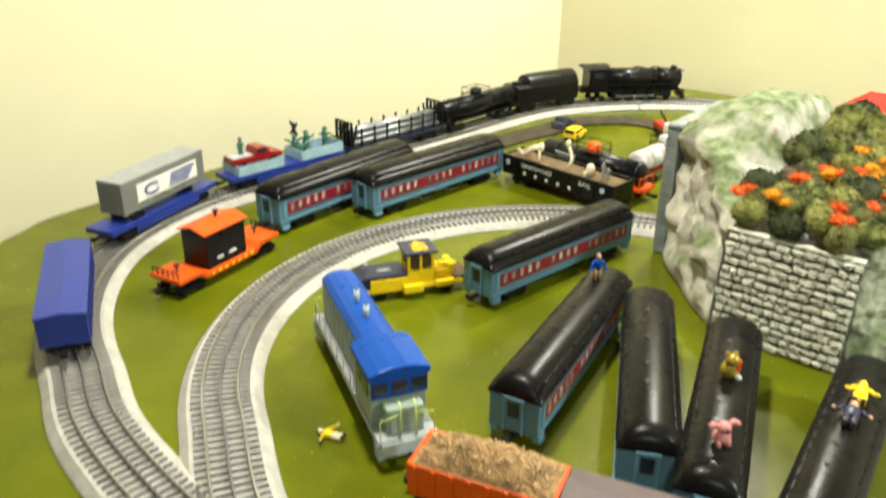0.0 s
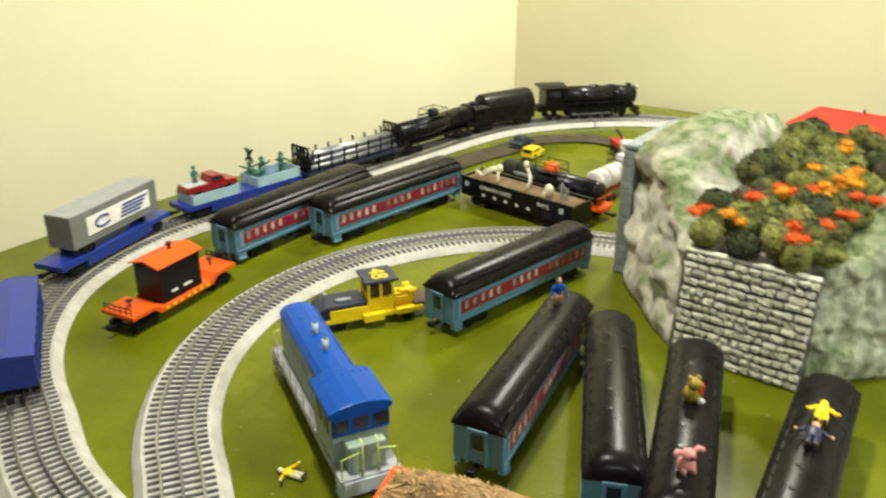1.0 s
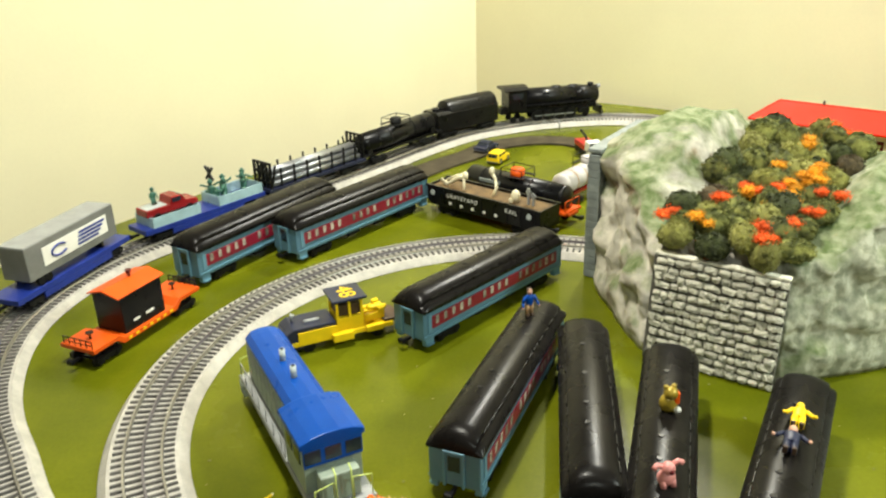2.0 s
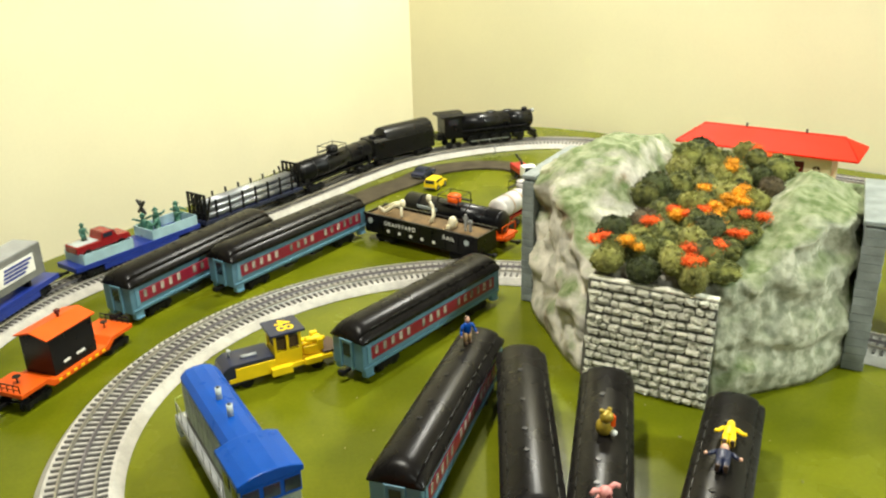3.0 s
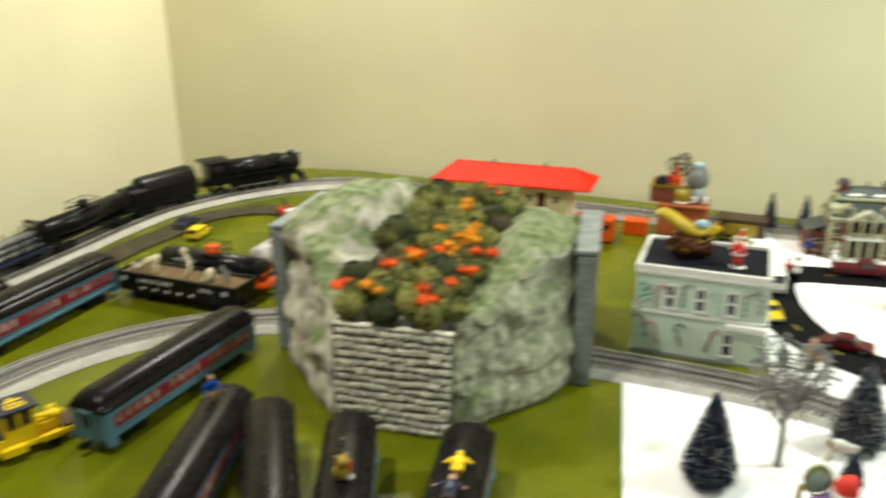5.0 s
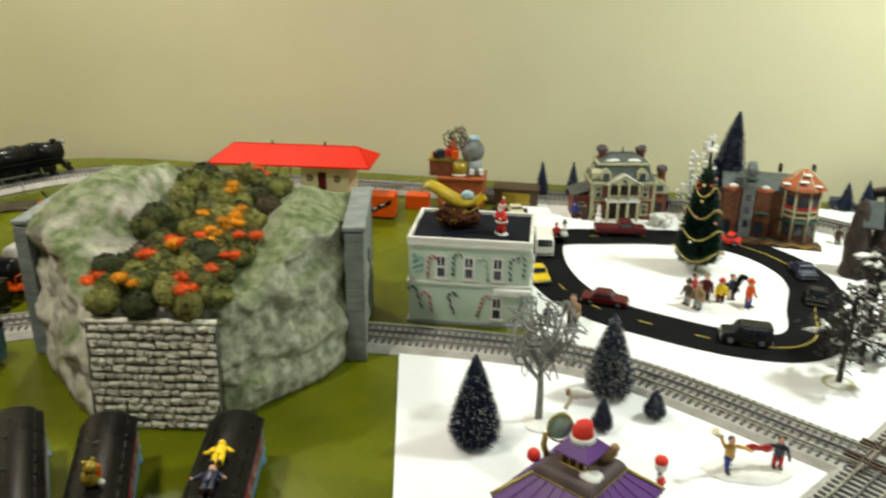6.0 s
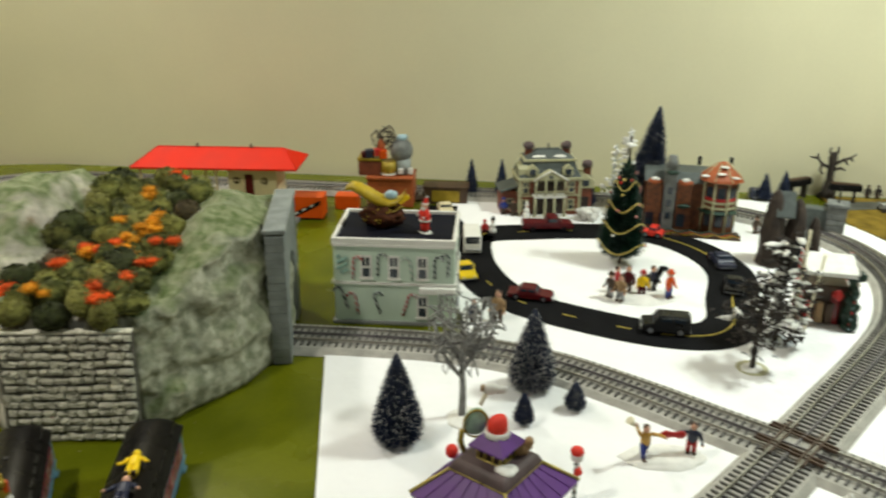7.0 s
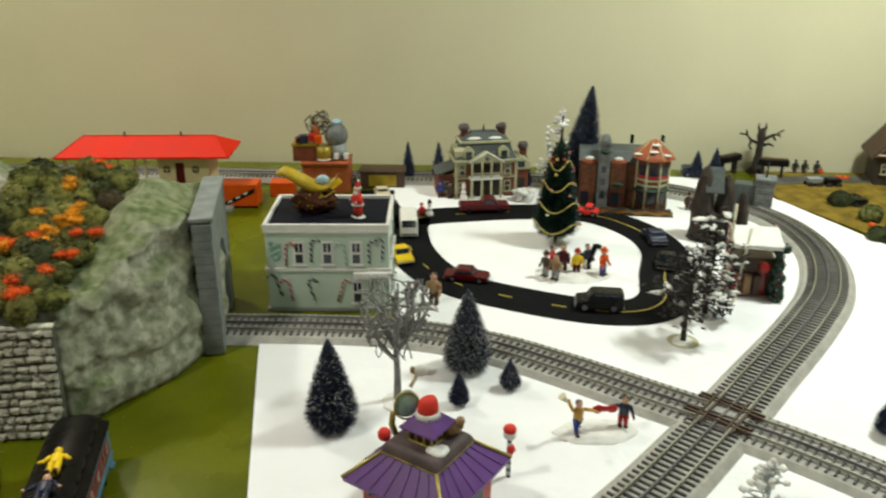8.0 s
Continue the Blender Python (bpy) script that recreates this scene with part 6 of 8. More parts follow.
bristle_tree(pose(0.915, 0.885, 0), 0.132, 0.038, "snow-tipped dark bristle tree on white blanket", seed=1, count=9500, snow=0.12)
bristle_tree(pose(1.145, 0.876, 0), 0.130, 0.039, "snow-tipped dark bristle tree beside the track", seed=2, count=9000, snow=0.26)
bristle_tree(pose(1.152, 0.797, 0), 0.048, 0.0175, "small dark bristle tree on white blanket", seed=3, count=1800, snow=0.10)
bristle_tree(pose(1.072, 0.815, 0), 0.052, 0.0165, "small dark bristle tree behind the pavilion", seed=4, count=1800, snow=0.10)
bristle_tree(pose(1.885, 1.282, 0, 3, 4, 0), 0.262, 0.060, "tall dark grey bristle tree behind the square", seed=5, count=14000, snow=0.12)
for i, (x, y, h) in enumerate(((1.66, 1.63, 0.10), (1.72, 1.585, 0.10), (1.83, 1.395, 0.085), (2.21, 1.165, 0.075), (2.235, 1.13, 0.085))):
    bristle_tree(pose(x, y, 0), h, 0.021, "dark bristle tree near the back wall", seed=20 + i, count=1000, snow=0.03, stand=False)
bristle_tree(pose(1.432, 0.402, 0), 0.066, 0.022, "dark bristle tree at the snow's edge", seed=31, count=1200, snow=0.1)




def tangle_tree(m, label, h, crown, seed):
    """A bare moulded tree: a straight trunk under a round tangle of curling twigs."""
    rnd = random.Random(seed)
    t = thing("bare_tree", m, label, "toy tree")
    fork = h * 0.44
    part("trunk", tube(bmnew(), [(0, 0, 0), (0.001, 0, fork * 0.5), (0, 0.001, fork), (0.001, 0, h * 0.72)], 0.0056, 9, r2=0.0030), M["bark"], t, "grey moulded trunk")
    mid = Vector((0, 0, h - crown * 0.95))
    tw = bmnew()
    for i in range(11):
        a = i * 2.4
        e = rnd.uniform(0.1, 1.3)
        tip = mid + Vector((math.cos(a) * math.cos(e), math.sin(a) * math.cos(e), math.sin(e))) * crown * rnd.uniform(0.7, 1.0)
        root = Vector((0, 0, fork * rnd.uniform(0.72, 1.25)))
        bow = (root + tip) / 2 + Vector((math.cos(a), math.sin(a), -0.4)) * 0.010
        part("limb", tube(bmnew(), [root, bow, tip], 0.0027, 7, r2=0.0013), M["bark"], t)
        for k in range(7):
            p = root.lerp(tip, rnd.uniform(0.35, 1.0)) + (bow - (root + tip) / 2) * 0.5
            d = Vector((rnd.gauss(0, 1), rnd.gauss(0, 1), rnd.gauss(0.2, 1))).normalized()
            pts = [p.copy()]
            for s in range(5):
                d = (d + Vector((rnd.gauss(0, 0.5), rnd.gauss(0, 0.5), rnd.gauss(-0.08, 0.5)))).normalized()
                if (p + d * 0.007 - mid).length > crown * 1.05:
                    d = (mid - p).normalized() * 0.6 + d.cross(mid - p).normalized() * 0.7
                p = p + d * 0.0105
                pts.append(p.copy())
            tube(tw, pts, 0.0015, 5, r2=0.0008)
    tagged(part("branchwork", tw, M["bark"], t, "pale grey curling twigs"), kind="stuff")


tangle_tree(pose(1.018, 0.880, 0), "bare grey moulded tree with a round tangle of twigs", 0.186, 0.056, 5)
bm = bmnew()
ball(bm, (0, 0, 0), 0.028, (1.1, 0.9, 0.18), 3, 0.2, 50)
solid("snow_mound", bm, M["snowcap"], pose(1.022, 0.872, 0.002), "small white snow mound at the bare tree's foot", "snow")


def flake_tree(m, label, h, r, seed, base, flakes, snow, low, disc):
    """A dark tree of ragged drooping sprays over a bare trunk, with snow lying on many of them."""
    rnd = random.Random(seed)
    t = thing("snowy_tree", m, label, "toy tree", "snowy trees")
    part("trunk", tube(bmnew(), [(0, 0, 0), (0.001, 0.001, h * 0.3), (0.004, -0.001, h * 0.7), (0.003, 0, h * 0.96)], 0.0048, 9, r2=0.0012), M["darkbark"], t)
    dark, white, wood = bmnew(), bmnew(), bmnew()
    for i in range(flakes):
        k = i / flakes
        z = h * (low + (1 - low) * k)
        reach = r * (0.35 + 0.65 * math.sin(math.pi * min(1, k * 0.85 + 0.15))) * rnd.uniform(0.25, 1.2)
        a = rnd.uniform(0, 6.283)
        tip = Vector((math.cos(a) * reach, math.sin(a) * reach, z + rnd.uniform(-0.014, 0.008)))
        if i % 2 == 0:
            tube(wood, [(0.002, 0, z - 0.004), tip * 0.5 + Vector((0, 0, z * 0.5 + 0.004)), tip], 0.0012, 5, r2=0.0006)
        for _ in range(4):
            c = tip + Vector((rnd.gauss(0, 0.0060), rnd.gauss(0, 0.0060), rnd.gauss(0, 0.0045)))
            for _ in range(3):
                q = c + Vector((rnd.gauss(0, 0.003), rnd.gauss(0, 0.003), rnd.gauss(0, 0.002)))
                vs = [dark.verts.new(q + Vector((rnd.gauss(0, 0.0030), rnd.gauss(0, 0.0030), rnd.gauss(0, 0.0016)))) for _ in range(4)]
                for f in ((0, 1, 2), (0, 1, 3), (0, 2, 3), (1, 2, 3)):
                    dark.faces.new([vs[j] for j in f])
        if rnd.random() < snow:
            for _ in range(2):
                c = tip + Vector((rnd.gauss(0, 0.004), rnd.gauss(0, 0.004), 0.004 + rnd.uniform(-0.002, 0.002)))
                ball(white, c, rnd.uniform(0.0045, 0.0098), (rnd.uniform(0.7, 1.9), rnd.uniform(0.35, 0.7), 0.32), 2, 0.9, 260, rz=rnd.uniform(0, 180))
    tagged(part("branchwork", wood, M["darkbark"], t), kind="stuff")
    tagged(part("foliage", dark, M["darkleaf"], t, "dark ragged foliage"), kind="stuff")
    tagged(part("snow_cover", white, M["snowcap"], t, "white patches of snow"), kind="stuff")
    bm = cyl(bmnew(), (0, 0, 0.0004), (0, 0, 0.004), base, base * 0.92, n=28)
    part("tree_base", bm, M[disc], t, "round cream base disc" if disc == "cream" else "round clear plastic base")
    if disc == "cream":
        part("base_snow", ball(bmnew(), (0, 0, 0.004), base * 0.7, (1, 0.8, 0.12), 3, 0.2, 60), M["snowcap"], t)


flake_tree(pose(1.450, 0.712, 0), "dark ragged tree with snow patches on a round base", 0.150, 0.046, 4, 0.026, 62, 0.30, 0.38, "cream")
flake_tree(pose(1.561, 0.742, 0), "tall dark ragged tree heavy with white snow patches", 0.178, 0.044, 12, 0.031, 92, 0.40, 0.14, "clearbase")


def flocked_tree(m, h, seed, label="scrawny white flocked tree beside the decorated tree"):
    """A scrawny tree whose stem is hung with small white flocked tufts."""
    rnd = random.Random(seed)
    t = thing("flocked_tree", m, label, "toy tree")
    part("trunk", tube(bmnew(), [(0, 0, 0), (0.004, 0, h * 0.4), (-0.002, 0.002, h * 0.75), (0.004, 0, h)], 0.0030, 8, r2=0.0010), M["ltgrey"], t)
    for i in range(38):
        k = (i + rnd.random()) / 38
        z = h * (0.12 + 0.88 * k)
        a = rnd.uniform(0, 6.283)
        reach = 0.034 * (1 - 0.7 * k) * rnd.uniform(0.3, 1.1)
        tip = (math.cos(a) * reach, math.sin(a) * reach, z + 0.003)
        b = part("branch", tube(bmnew(), [(0.001, 0, z - 0.004), tip], 0.0009, 5), M["ltgrey"], t)
        part("flock", ball(bmnew(), tip, rnd.uniform(0.0022, 0.0055), (1, 1, 0.9), 2, 0.7, 300), M["snowcap"], b)


flocked_tree(pose(1.735, 1.245, 0), 0.200, 15)
flocked_tree(pose(1.184, 0.437, 0), 0.062, 9, "small white flocked shrub on the snow beside the track")
bm = bmnew()
for i in range(26):
    rnd = random.Random(i)
    ball(bm, (rnd.gauss(0, 0.014), rnd.gauss(0, 0.014), 0.012 + 0.028 * rnd.random()), rnd.uniform(0.006, 0.013), (1, 1, 0.9), 2, 0.5, 180)
solid("flocked_bush", bm, M["snowcap"], pose(1.757, 1.330, 0) @ Matrix.Scale(0.72, 4), "round white flocked bush near the mansion", "toy tree")


def decorated_tree(m):
    """The tall green village tree with garlands, baubles and a star."""
    h, r = 0.208, 0.046
    t = bristle_tree(m, h, r, "tall green decorated tree with gold garland and baubles", ("xneedle", "xneedle"), 0.0, 0.022, 6200, 77, False, 0.56)
    t.name, t["category"], t["group"] = "decorated_tree", "decorated tree", ""
    rnd = random.Random(3)
    rad = lambda z: r * max(0.05, 1 - (z - 0.022) / (h - 0.022)) ** 0.60
    for k in range(4):
        z0 = 0.045 + k * 0.038
        pts = []
        for j in range(25):
            a = j / 24 * 2 * math.pi + k
            z = z0 + 0.008 * math.sin(3 * a)
            pts.append((1.03 * rad(z) * math.cos(a), 1.03 * rad(z) * math.sin(a), z))
        part("garland", tube(bmnew(), pts, 0.0012, 6), M["tinsel"], t, "gold garland")
    for i in range(34):
        z = 0.035 + 0.15 * rnd.random()
        a = rnd.uniform(0, 6.28)
        bm = ball(bmnew(), (1.02 * rad(z) * math.cos(a), 1.02 * rad(z) * math.sin(a), z), 0.0027, sub=2)
        part("bauble", bm, M[rnd.choice(("red", "tinsel", "white", "pink", "red"))], t)
    bm = bmnew()
    cyl(bm, (0, 0, 0.165), (0.002, 0, 0.247), 0.0032, 0.0016, n=8)
    part("tree_tip", bm, M["darkbark"], t)
    bm = bmnew()
    for k in range(5):
        a = k * 2 * math.pi / 5 + math.pi / 2
        loft(bm, [[(0.003 * math.cos(a + 0.9), y, 0.252 + 0.003 * math.sin(a + 0.9)) for y in (-0.002, 0.002)] + [(0.003 * math.cos(a - 0.9), y, 0.252 + 0.003 * math.sin(a - 0.9)) for y in (0.002, -0.002)],
                  [(0.0115 * math.cos(a) + e, y, 0.252 + 0.0115 * math.sin(a)) for e, y in ((0.0004, -0.001), (0.0004, 0.001), (-0.0004, 0.001), (-0.0004, -0.001))]])
    part("star", bm, M["white"], t, "white star")
    for k in range(11):
        a = rnd.uniform(0, 6.28)
        z = 0.196 + 0.050 * rnd.random()
        bm = ball(bmnew(), (0.007 * math.cos(a), 0.007 * math.sin(a), z), rnd.uniform(0.004, 0.007), (1.3, 1, 0.6), 2, 0.6, 240)
        part("snow_lump", bm, M["snowcap"], t)


decorated_tree(pose(1.613, 1.112, 0.001) @ Matrix.Diagonal((1.12, 1.12, 1.06, 1)))


def board_flecks():
    """Pale flecks scattered on the green board, standing in for glints on its gloss."""
    rnd = random.Random(8)
    bm = bmnew()
    for i in range(90):
        x, y = rnd.uniform(-0.1, 0.75), rnd.uniform(0.75, 1.3)
        s = rnd.uniform(0.0008, 0.0022)
        vs = [bm.verts.new((x + s * rnd.uniform(0.6, 1.6) * math.cos(a), y + s * math.sin(a), 0.0007)) for a in np.linspace(0, 6.283, 6, endpoint=False)]
        top = bm.verts.new((x, y, 0.0007 + s * 0.5))
        for j in range(6):
            bm.faces.new((vs[j], vs[(j + 1) % 6], top))
    solid("turf_crumb", bm, M["leaflight"], Matrix(), "pale yellow-green flecks as gloss glints on green board", "debris", kind="stuff")


board_flecks()

# ---------------------------------------------------------------- buildings


def window(parent, c, w, h, axis="y", face=-1, trim="white", bars=1, sub=True):
    """A small framed window on a wall whose outside is at face along the axis."""
    x, y, z = c
    n = Vector((0, face, 0)) if axis == "y" else Vector((face, 0, 0))
    size = (lambda a, b, d: (a, d, b)) if axis == "y" else (lambda a, b, d: (d, a, b))
    shift = lambda k: (x + n.x * k, y + n.y * k, z)
    bm = box(bmnew(), shift(0.0006), size(w, h, 0.002))
    f = part("window", bm, M[trim], parent, "framed window")
    for s in (-1, 1):
        cz = z + s * h * 0.235
        p = shift(0.0017)
        part("pane", box(bmnew(), (p[0], p[1], cz), size(w * 0.62, h * 0.36, 0.0012)), M["glass"], f)
    p = shift(0.0026)
    if bars:
        part("glazing_bar", box(bmnew(), (p[0], p[1], z + h * 0.235), size(w * 0.08, h * 0.38, 0.0010)), M[trim], f)
    p = shift(0.0022)
    part("sill", box(bmnew(), (p[0], p[1], z - h / 2), size(w * 1.15, h * 0.08, 0.005)), M[trim], f)
    return f


def cane(parent, x, y, z, h, lean, m_, flip=1):
    pts = [(x, y, z), (x + lean * 0.5, y, z + h * 0.35), (x + lean, y, z + h * 0.7)]
    r = h * 0.17
    cx = x + lean + flip * r
    pts += [(cx - flip * r * math.cos(a), y, z + h * 0.72 + r * math.sin(a)) for a in np.linspace(0.3, 3.0, 8)]
    part("candy_cane", tube(bmnew(), pts, h * 0.058, 7), M[m_], parent, "striped candy cane")


def grey_house(m):
    """A two-storey flat-roofed grey house with white cornice; its front is at -y."""
    t = thing("grey_house", m, "grey two-storey house with white cornice and candy canes", "model building")
    W, D, H = 0.206, 0.150, 0.150
    part("wall", box(bmnew(), (0, 0, H / 2 - 0.002), (W - 0.006, D - 0.006, H - 0.006)), M["housegrey"], t, "light grey painted wall", bevel=0.0008)
    for s in (-1, 1):
        part("cornice", box(bmnew(), (0, s * (D / 2 - 0.002), H - 0.0005), (W - 0.002, 0.006, 0.010), bevel=0.0008), M["white"], t, "white cornice")
        part("cornice", box(bmnew(), (s * (W / 2 - 0.004), 0, H - 0.0005), (0.006, D - 0.012, 0.0098), bevel=0.0008), M["white"], t, "white cornice")
        part("cornice_moulding", box(bmnew(), (0, s * (D / 2 - 0.0005), H - 0.0075), (W - 0.004, 0.005, 0.004)), M["white"], t)
    part("roof", box(bmnew(), (0, 0, H - 0.003), (W - 0.012, D - 0.008, 0.004)), M["bluetar"], t, "blue-black flat roof")
    bm = bmnew()
    for s in (-1, 1):
        box(bm, (0, s * (D / 2 - 0.0015), 0.075), (W - 0.001, 0.0045, 0.005), bevel=0.0008)
        box(bm, (s * (W / 2 - 0.0015), 0, 0.075), (0.0045, D - 0.004, 0.0048), bevel=0.0008)
    part("band_course", bm, M["white"], t)
    part("plinth", box(bmnew(), (0, 0, 0.003), (W + 0.002, D + 0.002, 0.006), bevel=0.001), M["grey"], t)
    for x, z in ((-0.046, 0.104), (0.0, 0.104), (0.047, 0.104), (0.047, 0.034)):
        window(t, (x, -D / 2 + 0.003, z), 0.0195, 0.041)
    for y in (-0.035, 0.035):
        for z in (0.104, 0.034):
            window(t, (W / 2 - 0.003, y, z), 0.0195, 0.041, "x", 1)
    part("snow_awning", box(bmnew(), (0.072, -D / 2 - 0.002, 0.066), (0.062, 0.010, 0.012), bevel=0.003), M["snowcap"], t, "white snowy awning")
    y = -D / 2 + 0.0012
    for x, z, lean, m_, flip in ((-0.068, 0.083, 0.001, "cane", 1), (-0.027, 0.089, 0.001, "canegreen", 1), (0.031, 0.083, -0.004, "canepale", -1), (0.068, 0.086, -0.001, "canegreen", 1), (0.089, 0.090, 0.002, "canegreen", -1), (-0.078, 0.027, -0.009, "canegreen", -1), (-0.061, 0.018, -0.004, "cane", -1), (-0.024, 0.020, -0.010, "canegreen", 1), (0.014, 0.018, 0.009, "cane", 1)):
        cane(t, x, y + 0.0008, z, 0.043, lean, m_, flip)
    for k in range(9):
        bm = bmnew()
        ball(bm, (-0.085 + 0.007 * math.sin(k * 2.1), y - 0.0002, 0.094 + 0.0035 * k), 0.0042, (1, 0.25, 1), 1)
        part("garland_tuft", bm, M["paleteal"], t, "pale teal tinsel")


grey_house(pose(1.155, 1.222, 0.0, 0, 0, -41.7))
HOUSE = pose(1.155, 1.222, 0.1492, 0, 0, -41.7)


def sleigh(m):
    t = thing("gold_sleigh", m, "gold and brown toy sleigh with carved base", "ornament")
    bm = bmnew()
    spine = [(-0.060, 0.066, 0.005), (-0.050, 0.070, 0.009), (-0.036, 0.064, 0.011), (-0.020, 0.054, 0.012), (-0.004, 0.045, 0.012), (0.012, 0.041, 0.010), (0.026, 0.044, 0.009), (0.036, 0.054, 0.007), (0.040, 0.062, 0.003)]
    rings = []
    for i, (x, z, h) in enumerate(spine):
        half = 0.013 + 0.004 * math.sin(math.pi * i / (len(spine) - 1))
        rings.append([(x + h * 0.25 * math.cos(a), half * math.sin(a), z + h * 0.85 * math.cos(a)) for a in np.linspace(0, 6.283, 14, endpoint=False)])
    loft(bm, rings, smooth=True)
    part("sleigh_body", bm, M["goldyellow"], t, "curved yellow-gold sleigh")
    for s in (-1, 1):
        part("runner", tube(bmnew(), [(-0.030, s * 0.014, 0.034), (-0.008, s * 0.015, 0.028), (0.022, s * 0.015, 0.030), (0.036, s * 0.014, 0.040)], 0.0016, 6), M["gold"], t)
    bm = bmnew()
    ball(bm, (0.0, 0, 0.018), 0.034, (1.05, 0.75, 0.62), 4, 0.35, 90)
    part("carved_base", bm, M["rustbrown"], t, "red-brown carved base")
    rnd = random.Random(4)
    for i in range(46):
        a, e = rnd.uniform(3.3, 6.2), rnd.uniform(-0.35, 0.9)
        p = (0.0353 * math.cos(a) * math.cos(e), 0.0255 * math.sin(a) * math.cos(e), 0.018 + 0.0208 * math.sin(e))
        part("gold_fleck", ball(bmnew(), p, rnd.uniform(0.0013, 0.0028), (1, 0.7, 1), 1, 0.4, 300), M["goldyellow"] if i % 3 else M["brown"], t)
    part("teal_sack", ball(bmnew(), (0.016, -0.002, 0.055), 0.010, (1.1, 0.9, 0.8), 3, 0.2, 90), M["paleblue"], t, "pale teal sack")
    part("yellow_parcel", box(bmnew(), (0.038, -0.008, 0.050), (0.020, 0.010, 0.008), rz=10, ry=-35, bevel=0.0015), M["yellow"], t)


sleigh(HOUSE @ pose(-0.028, 0.006, 0))
santa = bmnew()
cyl(santa, (0, 0, 0.006), (0, 0, 0.024), 0.008, 0.0072, n=16)
loft(santa, [[(r * math.cos(a), r * 0.85 * math.sin(a), z) for a in np.linspace(0, 6.283, 16, endpoint=False)] for r, z in ((0.0095, 0.021), (0.0110, 0.026), (0.0095, 0.036), (0.0070, 0.043), (0.0030, 0.046))], smooth=True)
for z in (0.0225,):
    cyl(santa, (0, 0, z), (0, 0, z + 0.0035), 0.0112, n=18, mi=1)
ball(santa, (0, -0.001, 0.0500), 0.0062, sub=2, mi=2)
ball(santa, (0, -0.004, 0.0460), 0.0058, (1, 0.6, 1.1), 2, mi=1)
cyl(santa, (0, 0.001, 0.0545), (0.0015, 0.002, 0.0660), 0.0058, 0.0012, n=12)
cyl(santa, (0, 0.0005, 0.0530), (0, 0.0005, 0.0555), 0.0066, n=14, mi=1)
ball(santa, (0.002, 0.002, 0.0665), 0.0024, sub=2, mi=1)
for s in (-1, 1):
    tube(santa, [(s * 0.008, 0, 0.041), (s * 0.013, -0.002, 0.034), (s * 0.010, -0.008, 0.032)], 0.003, 8)
    ball(santa, (s * 0.010, -0.009, 0.032), 0.0026, sub=2, mi=1)
    box(santa, (s * 0.0045, -0.002, 0.003), (0.006, 0.010, 0.006), bevel=0.001, mi=3)
ball(santa, (0.0, 0.0, 0.0018), 0.016, (1, 0.7, 0.12), 2, mi=1)
solid("santa_figurine", santa, [M["hatred"], M["white"], M["skin"], M["black"]], HOUSE @ pose(0.048, -0.026, 0, 0, 0, -52) @ Matrix.Diagonal((0.92, 0.95, 0.95, 1)), "red and white Santa figurine standing on a dark roof", "figurine")


def depot(m):
    """A station with a long red hipped roof over a small beige house and an open platform; its front is at -y."""
    t = thing("station_depot", m, "station with long bright red roof and beige walls", "model building")
    L, D, E, R = 0.392, 0.135, 0.131, 0.163
    out = [(-L / 2, -D / 2), (L / 2, -D / 2), (L / 2, D / 2), (-L / 2, D / 2)]
    bm = bmnew()
    loft(bm, [[(x, y, E - 0.004) for x, y in out], [(x, y, E) for x, y in out]])
    lo = [bm.verts.new((x, y, E + 0.0002)) for x, y in out]
    a, b = bm.verts.new((-L / 2 + 0.045, 0, R)), bm.verts.new((L / 2 - 0.040, 0, R))
    bm.faces.new((lo[0], lo[1], b, a)), bm.faces.new((lo[1], lo[2], b)), bm.faces.new((lo[2], lo[3], a, b)), bm.faces.new((lo[3], lo[0], a)), bm.faces.new(lo[::-1])
    bmesh.ops.recalc_face_normals(bm, faces=bm.faces[:])
    roof = part("roof", bm, M["roofred"], t, "bright red hipped roof")
    bm = bmnew()
    tube(bm, [(-L / 2, -D / 2, E + 0.0006), (-L / 2 + 0.045, 0, R + 0.0006), (L / 2 - 0.040, 0, R + 0.0006), (L / 2, -D / 2, E + 0.0006)], 0.0012, 6)
    part("roof_ridge", bm, M["roofred"], roof)
    for x in (-0.055, 0.075):
        bm = bmnew()
        cyl(bm, (x, 0, R - 0.004), (x, 0, R + 0.009), 0.0026, n=10)
        part("chimney", bm, M["brown"], t, "small dark chimney")
    x0, x1 = 0.026, 0.142
    part("wall", box(bmnew(), ((x0 + x1) / 2, 0.0, 0.066), (x1 - x0, 0.086, 0.118)), M["beige"], t, "beige plastic wall", bevel=0.0008)
    part("door", box(bmnew(), (0.076, -0.0434, 0.080), (0.020, 0.002, 0.062), bevel=0.0005), M["maroon"], t, "dark red door")
    for x in (0.046, 0.112):
        bm = bmnew()
        cyl(bm, (x, -0.0432, 0.096), (x, -0.0446, 0.096), 0.0085, n=20)
        w = part("round_window", bm, M["brown"], t, "round dark window")
        bm = bmnew()
        for q in (0, 90):
            box(bm, (x, -0.0450, 0.096), (0.015, 0.0006, 0.0014), ry=q)
        part("glazing_bar", bm, M["beige"], w)
    part("platform", box(bmnew(), (0, 0, 0.004), (L - 0.01, D - 0.005, 0.008), bevel=0.001), M["grey"], t, "grey platform")
    for x in (-0.18, -0.12, -0.06, 0.0):
        for y in (-0.050, 0.050):
            part("post", box(bmnew(), (x, y, 0.066), (0.005, 0.005, 0.118)), M["beige"], t)


